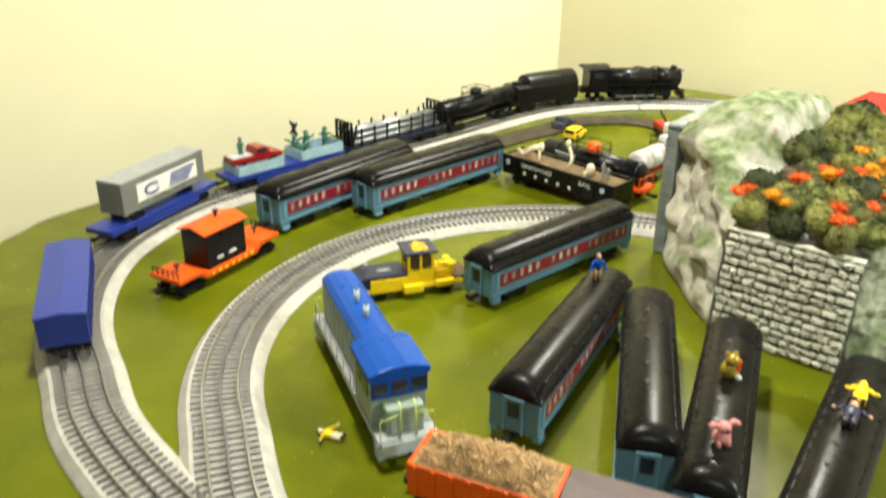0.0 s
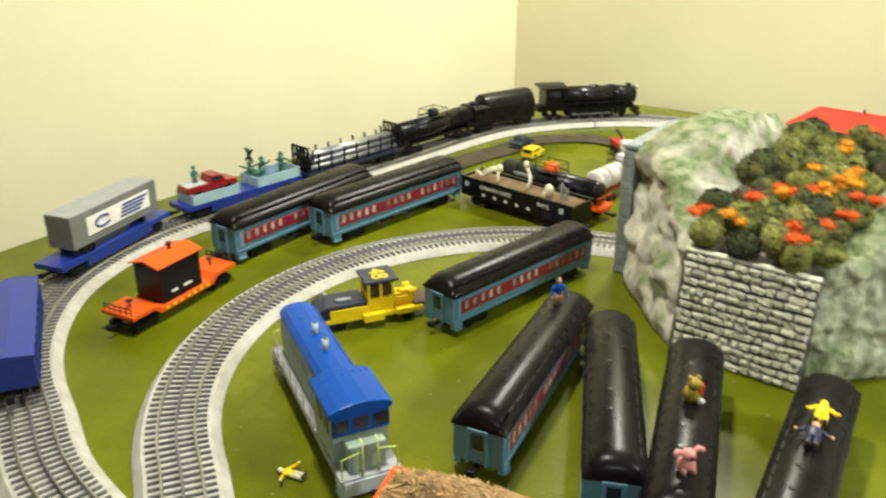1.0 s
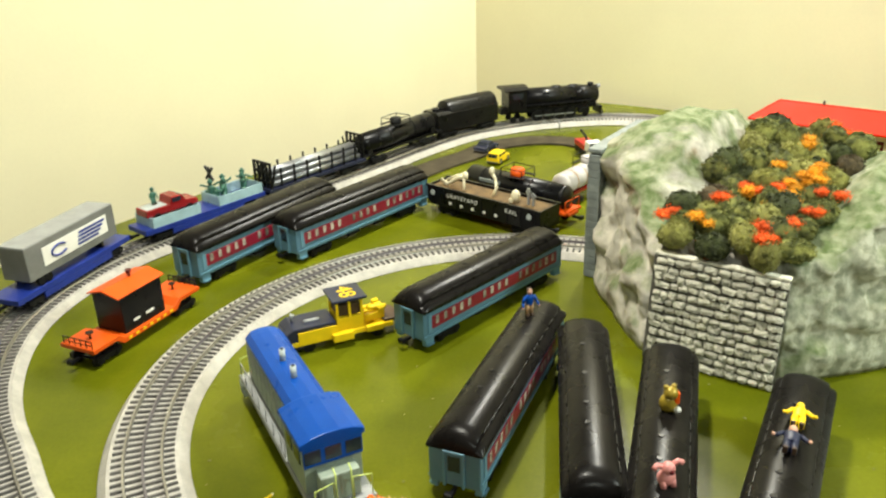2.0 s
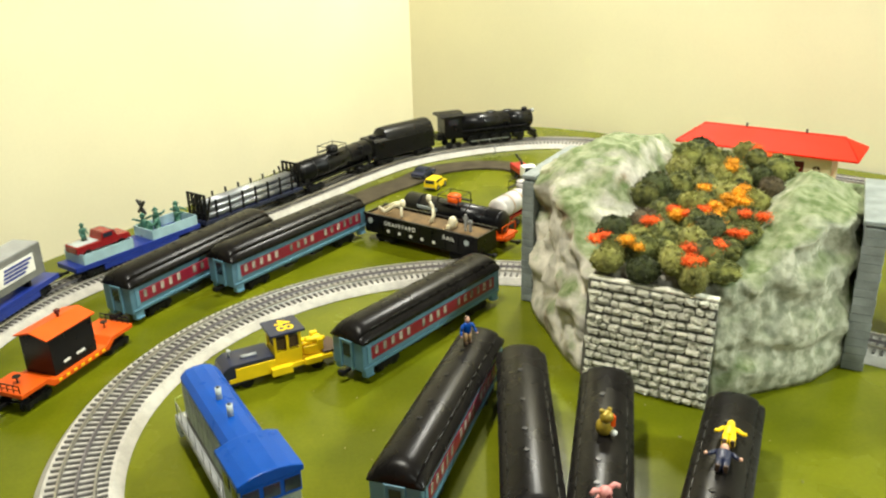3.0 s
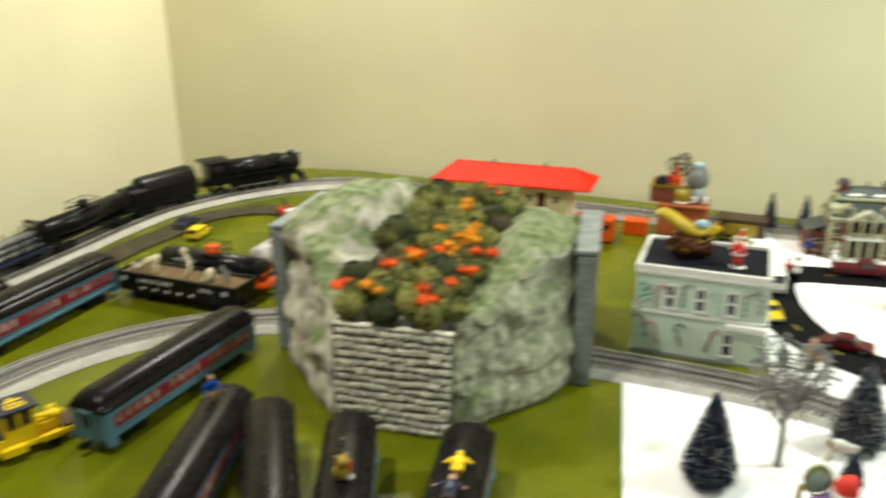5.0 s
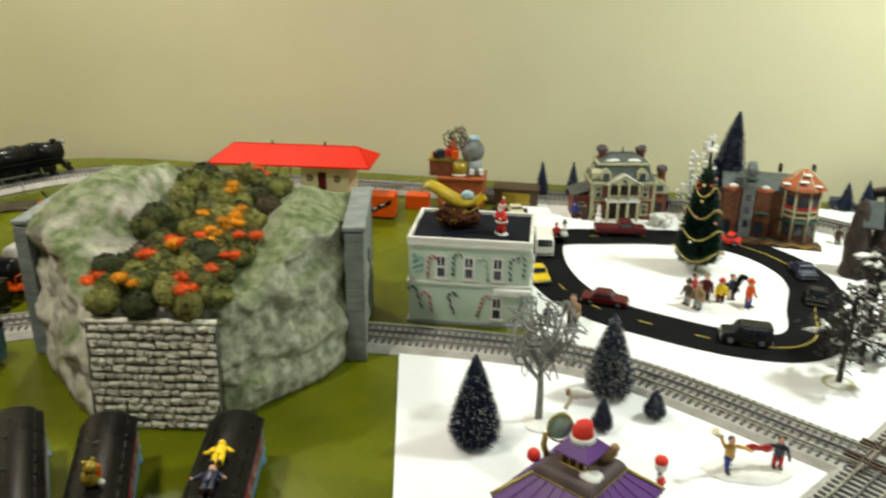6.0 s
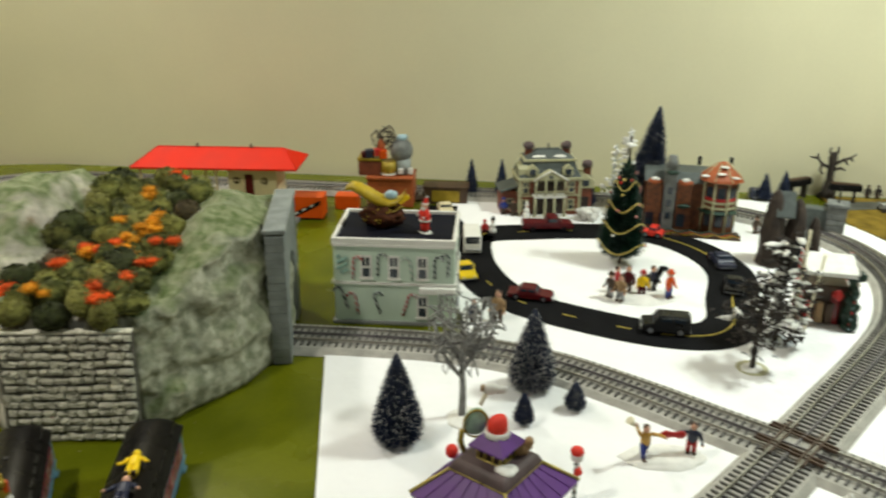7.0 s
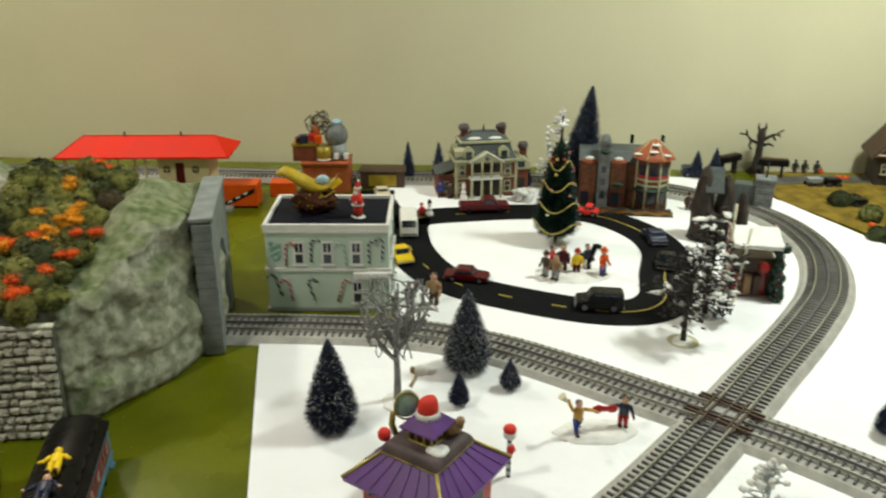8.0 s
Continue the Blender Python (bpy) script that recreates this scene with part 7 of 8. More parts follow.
depot(pose(1.1225, 1.8795, 0, 0, 0, -40.2) @ Matrix.Diagonal((0.95, 1, 0.97, 1)))


def orange_box(m):
    t = thing("orange_container", m, "orange container with a black slanting stripe", "container")
    part("container_body", box(bmnew(), (0, 0, 0.030), (0.090, 0.050, 0.050), bevel=0.001), M["orange"], t)
    bm = bmnew()
    loft(bm, [[(-0.042, y, 0.008), (-0.020, y, 0.008), (0.040, y, 0.038), (0.040, y, 0.048)] for y in (-0.0252, -0.0262)])
    s = part("slanting_stripe", bm, M["satin"], t, "black slanting stripe")
    for k in range(3):
        part("pale_dash", box(bmnew(), (-0.016 + 0.018 * k, -0.0265, 0.0165 + 0.0095 * k), (0.010, 0.0008, 0.003), ry=-26), M["white"], s)
    part("skid", box(bmnew(), (0, 0, 0.003), (0.086, 0.046, 0.006)), M["black"], t)


orange_box(pose(1.259, 1.745, 0, 0, 0, -42))
solid("orange_crate", box(bmnew(), (0, 0, 0.017), (0.055, 0.040, 0.034), bevel=0.002), M["orange"], pose(1.372, 1.745, 0, 0, 0, -42), "low orange crate behind the grey house", "crate")


def toy_shop(m):
    """A crowded toy display: a brick-red counter, parcels, a drum, a grey domed turret and a wire tangle."""
    t = thing("toy_display", m, "crowded toy display with parcels, drum and grey dome", "ornament")
    part("counter", box(bmnew(), (0.012, 0, 0.030), (0.112, 0.070, 0.060), bevel=0.003), M["coral"], t, "orange-brown counter")
    part("shelf", box(bmnew(), (0.012, -0.004, 0.0625), (0.116, 0.076, 0.005), bevel=0.001), M["coral"], t)
    part("brick_chest", box(bmnew(), (-0.038, 0, 0.080), (0.056, 0.050, 0.032), bevel=0.002), M["brick"], t, "brown-red chest")
    part("chest_lid", box(bmnew(), (-0.038, 0, 0.098), (0.060, 0.054, 0.006), bevel=0.001), M["gold"], t)
    part("drum", cyl(bmnew(), (0.006, -0.012, 0.066), (0.006, -0.012, 0.094), 0.020, n=24), M["gold"], t, "yellow drum")
    part("drum_rim", cyl(bmnew(), (0.006, -0.012, 0.066), (0.006, -0.012, 0.070), 0.0212, n=24), M["white"], t)
    part("turret", cyl(bmnew(), (0.038, 0.004, 0.065), (0.038, 0.004, 0.108), 0.021, n=24), M["ltgrey"], t, "pale grey turret")
    bm = ball(bmnew(), (0.036, 0.004, 0.112), 0.028, (1, 1, 0.92), 3)
    part("dome", bm, M["greystone"], t, "grey dome")
    part("dome_top", ball(bmnew(), (0.038, 0.004, 0.139), 0.012, (1.2, 1, 0.6), 2, 0.2, 90), M["paleblue"], t)
    for x, z, c, w in ((-0.040, 0.108, "navy", 0.020), (-0.020, 0.112, "red", 0.016), (-0.006, 0.108, "orange", 0.018), (-0.052, 0.106, "maroon", 0.014), (0.060, 0.074, "white", 0.012), (0.036, 0.074, "white", 0.012)):
        part("parcel", box(bmnew(), (x, -0.016, z), (w, 0.018, w * 0.9), rz=w * 900, bevel=0.0012), M[c], t)
    for k in range(15):
        rnd = random.Random(k)
        a0 = rnd.uniform(0, 6)
        c = Vector((-0.006 + rnd.uniform(-0.014, 0.014), 0, 0.136 + rnd.uniform(-0.014, 0.016)))
        pts = [(c.x + 0.021 * math.cos(a0 + q) * rnd.uniform(0.6, 1.2), 0.010 * math.sin(a0 * 2 + q), c.z + 0.018 * math.sin(a0 + q) * rnd.uniform(0.6, 1.2)) for q in np.linspace(0, 4.5, 9)]
        part("wire", tube(bmnew(), pts, 0.0010, 5), M["darkbark"], t)
    part("doll_shape", ball(bmnew(), (-0.012, -0.006, 0.122), 0.012, (0.8, 0.7, 1.3), 2, 0.3, 120), M["coral"], t)


toy_shop(pose(1.470, 1.721, 0, 0, 0, -42) @ Matrix.Diagonal((0.98, 1.1, 1.16, 1)))


def yellow_crate(m):
    t = thing("yellow_board_box", m, "brown flat box with a yellow panel", "box")
    part("box_body", box(bmnew(), (0, 0, 0.020), (0.105, 0.05, 0.040), bevel=0.002), M["brown"], t)
    part("yellow_panel", box(bmnew(), (0, -0.0258, 0.021), (0.066, 0.002, 0.028), bevel=0.0008), M["gold"], t, "dull yellow panel")
    part("lid", box(bmnew(), (0, 0, 0.042), (0.112, 0.054, 0.004)), M["brown"], t)


yellow_crate(pose(1.588, 1.639, 0, 0, 0, -42))


def chimney_top(t, x, y, z, m_="plum"):
    bm = bmnew()
    box(bm, (x, y, z - 0.004), (0.016, 0.014, 0.020), bevel=0.0008)
    c = part("chimney", bm, M["brick"], t, "brick chimney")
    part("chimney_cap", ball(bmnew(), (x, y, z + 0.011), 0.0130, (1, 1, 0.8), 3, 0.25, 160), M[m_], c)


def mansion(m):
    """A porcelain mansion: brick walls, mansard roof with dormers, and a columned porch; its front is at -y."""
    t = thing("mansion", m, "porcelain brick mansion with mansard roof and columned porch", "model building")
    W, D = 0.142, 0.085
    part("wall", box(bmnew(), (0, 0, 0.048), (W, D, 0.092)), M["brick"], t, "painted brick wall", bevel=0.001)
    part("eave", box(bmnew(), (0, 0, 0.0955), (W + 0.012, D + 0.012, 0.006), bevel=0.0012), M["cream"], t, "cream eave")
    rings = [[(x * k, y * k2, z) for x, y in ((-W / 2, -D / 2), (W / 2, -D / 2), (W / 2, D / 2), (-W / 2, D / 2))] for k, k2, z in ((1.02, 1.04, 0.0985), (0.88, 0.80, 0.117), (0.80, 0.68, 0.136))]
    part("mansard_roof", loft(bmnew(), rings), M["slate"], t, "grey-blue mansard roof")
    part("roof_cornice", box(bmnew(), (0, 0, 0.138), (W * 0.86, D * 0.78, 0.006), bevel=0.001), M["cream"], t)
    rings = [[(x * k, y * k2, z) for x, y in ((-W / 2, -D / 2), (W / 2, -D / 2), (W / 2, D / 2), (-W / 2, D / 2))] for k, k2, z in ((0.80, 0.70, 0.141), (0.40, 0.20, 0.158))]
    part("top_roof", loft(bmnew(), rings), M["slate"], t)
    for x in (-0.026, 0.024):
        part("roof_snow", ball(bmnew(), (x, -0.020, 0.145), 0.015, (1.2, 0.55, 0.25), 3, 0.2, 60), M["snowcap"], t, "patch of roof snow")
    for x in (-0.045, 0.043):
        chimney_top(t, x, 0.006, 0.155)
    part("finial", cyl(bmnew(), (0, 0, 0.155), (0, 0, 0.174), 0.003, 0.0012, n=8), M["darkbark"], t)
    for x in (-0.042, 0.040):
        bm = bmnew()
        loft(bm, [[(x - 0.012, y, 0.104), (x + 0.012, y, 0.104), (x + 0.012, y, 0.121), (x, y, 0.131), (x - 0.012, y, 0.121)] for y in (-0.046, -0.020)])
        d = part("dormer", bm, M["cream"], t, "gabled cream dormer")
        part("dormer_window", box(bmnew(), (x, -0.0466, 0.1125), (0.014, 0.0014, 0.014)), M["glass"], d)
    bm = bmnew()
    loft(bm, [[(-0.040, y, 0.098), (0.034, y, 0.098), (-0.003, y, 0.120)] for y in (-0.064, -0.040)])
    g = part("pediment", bm, M["cream"], t, "cream porch gable")
    part("pediment_mark", box(bmnew(), (-0.003, -0.0646, 0.1055), (0.010, 0.001, 0.008), ry=45), M["slate"], g)
    part("pediment_ridge", tube(bmnew(), [(-0.043, -0.0645, 0.097), (-0.003, -0.0645, 0.121), (0.037, -0.0645, 0.097)], 0.002, 6), M["white"], g)
    part("balcony", box(bmnew(), (-0.003, -0.054, 0.056), (0.076, 0.026, 0.005), bevel=0.001), M["white"], t, "white balcony floor")
    for x in (-0.037, -0.014, 0.008, 0.031):
        part("column", cyl(bmnew(), (x, -0.063, 0.004), (x, -0.063, 0.054), 0.0032, 0.0027, n=14), M["cream"], t, "cream column")
        part("upper_column", cyl(bmnew(), (x, -0.063, 0.058), (x, -0.063, 0.097), 0.0025, 0.0022, n=12), M["cream"], t)
    bm = bmnew()
    box(bm, (-0.003, -0.0645, 0.0695), (0.074, 0.002, 0.002))
    for x in np.linspace(-0.036, 0.030, 16):
        box(bm, (x, -0.0645, 0.064), (0.0012, 0.0012, 0.011))
    part("balustrade", bm, M["cream"], t)
    # porch shade put into colour: a dark sheet over the brick wall
    part("porch_back", box(bmnew(), (-0.003, -0.0428, 0.048), (0.070, 0.0016, 0.088)), M["darkstone"], t, "dark panel as shade behind the porch")
    part("porch_step", box(bmnew(), (-0.003, -0.056, 0.003), (0.090, 0.036, 0.006), bevel=0.001), M["snowcap"], t)
    for x in (-0.057, 0.050):
        for z in (0.030, 0.074):
            window(t, (x, -D / 2, z), 0.016, 0.028, trim="cream")
    for y in (-0.022, 0.018):
        window(t, (-W / 2, y, 0.074), 0.015, 0.027, "x", -1, "cream")
    for y in (-0.030, 0.006):
        bm = loft(bmnew(), [[(x, y - 0.010, 0.104), (x, y + 0.010, 0.104), (x, y + 0.010, 0.119), (x, y, 0.128), (x, y - 0.010, 0.119)] for x in (-0.074, -0.050)])
        d = part("dormer", bm, M["cream"], t, "gabled cream dormer")
        part("dormer_window", box(bmnew(), (-0.0746, y, 0.112), (0.0014, 0.011, 0.013)), M["glass"], d)
    part("belt_course", box(bmnew(), (0, 0, 0.053), (W + 0.004, D + 0.004, 0.004), bevel=0.0008), M["cream"], t, "cream belt course")
    for x in (-1, 1):
        for y in (-1, 1):
            part("corner_board", box(bmnew(), (x * (W / 2 - 0.001), y * (D / 2 - 0.001), 0.048), (0.006, 0.006, 0.090)), M["cream"], t)
    for i in range(22):
        part("eave_bracket", box(bmnew(), (-W / 2 + (i + 0.5) * W / 22, -D / 2 - 0.003, 0.0905), (0.0022, 0.005, 0.004)), M["cream"], t)
    part("roof_crest", box(bmnew(), (0, 0, 0.1585), (0.056, 0.016, 0.003), bevel=0.0008), M["slate"], t)
    part("snow_bank", ball(bmnew(), (0.0, -0.066, 0.0), 0.070, (1, 0.28, 0.07), 3, 0.15, 30), M["snowcap"], t, "snow before the porch")
    part("side_wing", box(bmnew(), (-0.088, 0.006, 0.030), (0.044, 0.060, 0.060), bevel=0.001), M["brick"], t, "low brick side wing")
    bm = bmnew()
    loft(bm, [[(-0.114, y, 0.058), (-0.066, y, 0.074), (-0.066, y, 0.078), (-0.116, y, 0.062)] for y in (-0.030, 0.042)])
    part("wing_roof", bm, M["slate"], t)
    window(t, (-0.090, -0.024, 0.030), 0.013, 0.024, trim="cream")
    part("right_wing", box(bmnew(), (0.084, 0.004, 0.034), (0.038, 0.066, 0.068), bevel=0.001), M["brick"], t)
    bm = bmnew()
    loft(bm, [[(0.064, y, 0.067), (0.106, y, 0.067), (0.106, y, 0.084), (0.085, y, 0.098), (0.064, y, 0.084)] for y in (-0.034, 0.036)])
    part("wing_gable", bm, M["cream"], t, "cream gable wing")
    part("gable_window", box(bmnew(), (0.085, -0.0346, 0.080), (0.016, 0.0014, 0.014)), M["glass"], t)
    part("arch_door", box(bmnew(), (0.084, -0.0296, 0.024), (0.022, 0.002, 0.040), bevel=0.0008), M["darkstone"], t)
    chimney_top(t, 0.098, 0.012, 0.104)


mansion(pose(1.731, 1.441, 0.001, 0, 0, -33) @ Matrix.Diagonal((1.0, 0.95, 0.95, 1)))


def brick_hall(m):
    """A brick hall with a stone clock tower and an eight-sided corner tower with an orange cone; its front is at -y."""
    t = thing("brick_hall", m, "brick hall with stone tower and orange conical roof", "model building")
    part("wall", box(bmnew(), (-0.022, 0.02, 0.055), (0.150, 0.080, 0.108)), M["darkbrick"], t, "painted brick wall", bevel=0.001)
    bm = bmnew()
    loft(bm, [[(x, -0.026, 0.108), (x, 0.066, 0.108), (x, 0.056, 0.127), (x, -0.006, 0.127)] for x in (-0.10, 0.056)])
    part("roof", bm, M["slate"], t, "dark slate roof")
    for x in (-0.078, -0.016):
        part("bay", box(bmnew(), (x, -0.024, 0.054), (0.032, 0.016, 0.106), bevel=0.001), M["darkbrick"], t, "brick bay")
        part("bay_snow", ball(bmnew(), (x, -0.026, 0.114), 0.009, (1.1, 0.7, 0.5), 2, 0.2, 80), M["snowcap"], t)
        part("bay_cap", ball(bmnew(), (x, -0.022, 0.107), 0.017, (1.0, 0.7, 0.5), 2), M["coral"], t)
    part("stone_tower", box(bmnew(), (-0.047, -0.022, 0.070), (0.024, 0.026, 0.140), bevel=0.0012), M["greystone"], t, "grey stone tower")
    part("tower_top", cyl(bmnew(), (-0.047, -0.022, 0.140), (-0.047, -0.022, 0.166), 0.015, 0.008, n=8), M["greystone"], t)
    for z in (0.036, 0.064, 0.092):
        part("tower_window", box(bmnew(), (-0.047, -0.0356, z), (0.010, 0.0014, 0.014)), M["glass"], t)
    n = 8
    ring = lambda r, z: [(0.056 + r * math.cos(2 * math.pi * (j + 0.5) / n), -0.016 + r * math.sin(2 * math.pi * (j + 0.5) / n), z) for j in range(n)]
    part("corner_tower", loft(bmnew(), [ring(0.034, 0.004), ring(0.034, 0.118)]), M["darkbrick"], t, "eight-sided brick tower")
    for z in (0.060, 0.072, 0.116):
        part("tower_band", loft(bmnew(), [ring(0.0365, z), ring(0.0365, z + 0.004)]), M["cream"], t)
    for j in range(n):
        a = 2 * math.pi * (j + 0.5) / n
        part("tower_post", cyl(bmnew(), (0.056 + 0.036 * math.cos(a), -0.016 + 0.036 * math.sin(a), 0.006), (0.056 + 0.036 * math.cos(a), -0.016 + 0.036 * math.sin(a), 0.118), 0.0022, n=8), M["cream"], t, "cream corner post")
    for j in range(n):
        a = 2 * math.pi * j / n
        for z in (0.034, 0.094):
            bm = box(bmnew(), (0.056 + 0.0322 * math.cos(a), -0.016 + 0.0322 * math.sin(a), z), (0.0016, 0.015, 0.026), rz=math.degrees(a))
            part("tower_window", bm, M["glass"], t)
    roof = part("cone_roof", loft(bmnew(), [ring(0.047, 0.120), ring(0.044, 0.126), ring(0.012, 0.154), ring(0.002, 0.158)]), M["coral"], t, "orange eight-sided cone roof")
    for j in range(n):
        a = 2 * math.pi * (j + 0.5) / n
        part("roof_rib", tube(bmnew(), [(0.056 + r * math.cos(a), -0.016 + r * math.sin(a), z) for r, z in ((0.0465, 0.1225), (0.012, 0.155))], 0.0014, 5), M["cream"], roof)
    for a, r, z in ((-1.7, 0.032, 0.138), (-2.6, 0.040, 0.130), (-0.9, 0.038, 0.131), (-1.5, 0.018, 0.150)):
        part("roof_snow", ball(bmnew(), (0.056 + r * math.cos(a), -0.016 + r * math.sin(a), z), 0.0072, (1.4, 1, 0.30), 2, 0.2, 80), M["snowcap"], roof)
    for x in (0.010, 0.075):
        part("chimney", box(bmnew(), (x, 0.010 + x * 0.1, 0.150), (0.007, 0.007, 0.018)), M["black"], t, "thin black chimney")
    part("forecourt", box(bmnew(), (0, -0.050, 0.003), (0.205, 0.050, 0.006), bevel=0.002), M["brown"], t, "brown forecourt")
    for k in range(3):
        pts = [(x, -0.074, 0.010 + 0.003 * k + 0.003 * math.sin(x * 160 + k)) for x in np.linspace(-0.10, 0.10, 30)]
        part("garland", tube(bmnew(), pts, 0.0018, 5), M[("gold", "coral", "xneedle")[k]], t, "orange garland along the forecourt")
    for j in (4, 5, 6, 7):
        a = 2 * math.pi * (j + 0.0) / n
        part("awning", box(bmnew(), (0.056 + 0.037 * math.cos(a), -0.016 + 0.037 * math.sin(a), 0.053), (0.010, 0.024, 0.003), rz=math.degrees(a), ry=28), M["xneedle"], t, "small green awning")
        part("panel", box(bmnew(), (0.056 + 0.0325 * math.cos(a), -0.016 + 0.0325 * math.sin(a), 0.081), (0.0024, 0.022, 0.006), rz=math.degrees(a)), M["red"], t, "red spandrel panel")
    for x in (-0.047, -0.016):
        part("wall_garland", ball(bmnew(), (x, -0.038, 0.132 if x < -0.03 else 0.060), 0.010, (1.3, 0.6, 0.5), 2, 0.5, 180), M["xneedle"], t, "green garland")
    for x in (-0.085, -0.055, -0.02):
        part("shop_window", box(bmnew(), (x, -0.0335, 0.026), (0.018, 0.002, 0.028), bevel=0.0005), M["glass"], t)


brick_hall(pose(1.904, 1.164, 0.001, 0, 0, -50) @ Matrix.Diagonal((1.03, 1.0, 1.02, 1)))


def pavilion(m):
    """A square pavilion: purple lower roof, brown upper deck, purple top tier and a felt hat."""
    t = thing("pavilion", m, "red pavilion with purple tiered roof and Santa hat", "model building")
    n = 4
    ring = lambda r, z: [(r * math.cos(math.pi / 2 * j), r * math.sin(math.pi / 2 * j), z) for j in range(n)]
    part("wall", loft(bmnew(), [ring(0.072, 0.003), ring(0.072, 0.058)]), M["red"], t, "red wall", bevel=0.001)
    roof = part("lower_roof", loft(bmnew(), [ring(0.092, 0.056), ring(0.094, 0.061), ring(0.050, 0.086)]), M["purple"], t, "purple lower roof")
    for j in range(n):
        a, b = math.pi / 2 * j, math.pi / 2 * (j + 1)
        part("roof_trim", tube(bmnew(), [(r * math.cos(a), r * math.sin(a), z) for r, z in ((0.094, 0.062), (0.050, 0.0872))], 0.0018, 6), M["tinsel"], roof, "gold beaded trim")
        part("roof_trim", tube(bmnew(), [(0.0505 * math.cos(q), 0.0505 * math.sin(q), 0.0872) for q in (a, b)], 0.0016, 6), M["tinsel"], roof)
        for k in range(1, 7):
            lo = Vector(ring(0.0935, 0.0620)[j]).lerp(Vector(ring(0.0935, 0.0620)[(j + 1) % n]), k / 7)
            hi = Vector(ring(0.050, 0.0868)[j]).lerp(Vector(ring(0.050, 0.0868)[(j + 1) % n]), k / 7)
            part("roof_seam", tube(bmnew(), [lo, hi], 0.0004, 4), M["purple"], roof)
        mid = (a + b) / 2
        f = 0.072 / math.sqrt(2)
        for o in (-0.020, 0.020):
            c = Vector((f * math.cos(mid) - o * math.sin(mid), f * math.sin(mid) + o * math.cos(mid), 0.030))
            part("arch_window", box(bmnew(), c, (0.003, 0.022, 0.036), rz=math.degrees(mid), bevel=0.0008), M["glass"], t)
        for o in np.linspace(-0.036, 0.036, 6):
            c = (f * 1.06 * math.cos(mid) - o * math.sin(mid), f * 1.06 * math.sin(mid) + o * math.cos(mid), 0.051)
            part("garland_tuft", ball(bmnew(), c, 0.006, (1, 1, 0.7), 2, 0.5, 200), M["xneedle"], t)
    part("upper_deck", loft(bmnew(), [ring(0.052, 0.083), ring(0.052, 0.091), ring(0.044, 0.098)]), M["plum"], t, "grey-brown upper deck", bevel=0.003)
    lantern = part("lantern", loft(bmnew(), [ring(0.020, 0.096), ring(0.020, 0.113)]), M["brown"], t, "dark lantern tier with gold frames")
    for j in range(n):
        for k in (0.0, 0.33, 0.67):
            p = Vector(ring(0.0205, 0.096)[j]).lerp(Vector(ring(0.0205, 0.096)[(j + 1) % n]), k)
            part("lantern_bar", tube(bmnew(), [p, p + Vector((0, 0, 0.017))], 0.0013, 6), M["tinsel"], lantern, "gold bar")
        part("lantern_rail", tube(bmnew(), [ring(0.0210, 0.0975)[j], ring(0.0210, 0.0975)[(j + 1) % n]], 0.0014, 6), M["tinsel"], lantern)
    part("upper_roof", loft(bmnew(), [ring(0.031, 0.112), ring(0.031, 0.114), ring(0.010, 0.128)]), M["purple"], t, "purple top roof")
    bm = bmnew()
    cyl(bm, (0, 0, 0.1235), (0, 0, 0.1290), 0.0142, 0.0126, n=24, mi=1)
    rings = [[(x + r * math.cos(a), r * math.sin(a), z) for a in np.linspace(0, 6.283, 16, endpoint=False)] for r, z, x in ((0.0114, 0.1285, 0), (0.0112, 0.135, 0), (0.0092, 0.1405, 0.001), (0.0055, 0.1435, 0.003), (0.002, 0.144, 0.005))]
    loft(bm, rings, smooth=True)
    part("felt_hat", bm, [M["hatred"], M["white"]], t, "red hat with white brim")
    heart = bmnew()
    for x in (-0.0045, 0.0045):
        ball(heart, (0.006 + x, -0.0250, 0.0975), 0.0082, (1, 1.0, 0.42), 3, 0.06, 70)
    ball(heart, (0.006, -0.0285, 0.0975), 0.0088, (1.05, 1.1, 0.40), 3, 0.06, 70)
    part("snow_heart", heart, M["white"], t, "white heart on the deck")
    part("brown_bear", ball(bmnew(), (0.028, 0.002, 0.103), 0.0085, (1, 0.8, 1.1), 3, 0.3, 110), M["tan"], t, "tan bear ornament")
    for a, z, q in ((-0.5, 0.113, 0.0052), (0.4, 0.106, 0.004), (2.6, 0.106, 0.004)):
        part("bear_limb", ball(bmnew(), (0.028 + 0.008 * math.cos(a), 0.0 + 0.002 * math.sin(a), z), q, sub=2), M["tan"], t)
    plaque = part("rounded_plaque", ball(bmnew(), (-0.019, 0.026, 0.123), 0.0135, (1.0, 0.42, 1.15), 3, 0.12, 70), M["palegreen"], t, "pale green rounded plaque")
    part("plaque_rim", tube(bmnew(), [(-0.019 + 0.0135 * math.cos(a), 0.0225, 0.123 + 0.0156 * math.sin(a)) for a in np.linspace(0, 6.283, 24)], 0.0013, 6), M["gold"], plaque, "gold rim")
    part("plaque_foot", tube(bmnew(), [(-0.034, 0.024, 0.116), (-0.036, 0.022, 0.104), (-0.032, 0.020, 0.092)], 0.0034, 8), M["gold"], plaque, "dull gold foot")
    part("curved_stem", tube(bmnew(), [(-0.014, 0.030, 0.140), (-0.009, 0.033, 0.147), (-0.006, 0.034, 0.152)], 0.0022, 7), M["bone"], t)
    bird = part("bird_shape", ball(bmnew(), (-0.002, 0.034, 0.156), 0.0066, (1.35, 0.8, 1.0), 3), M["white"], t, "white bird ornament")
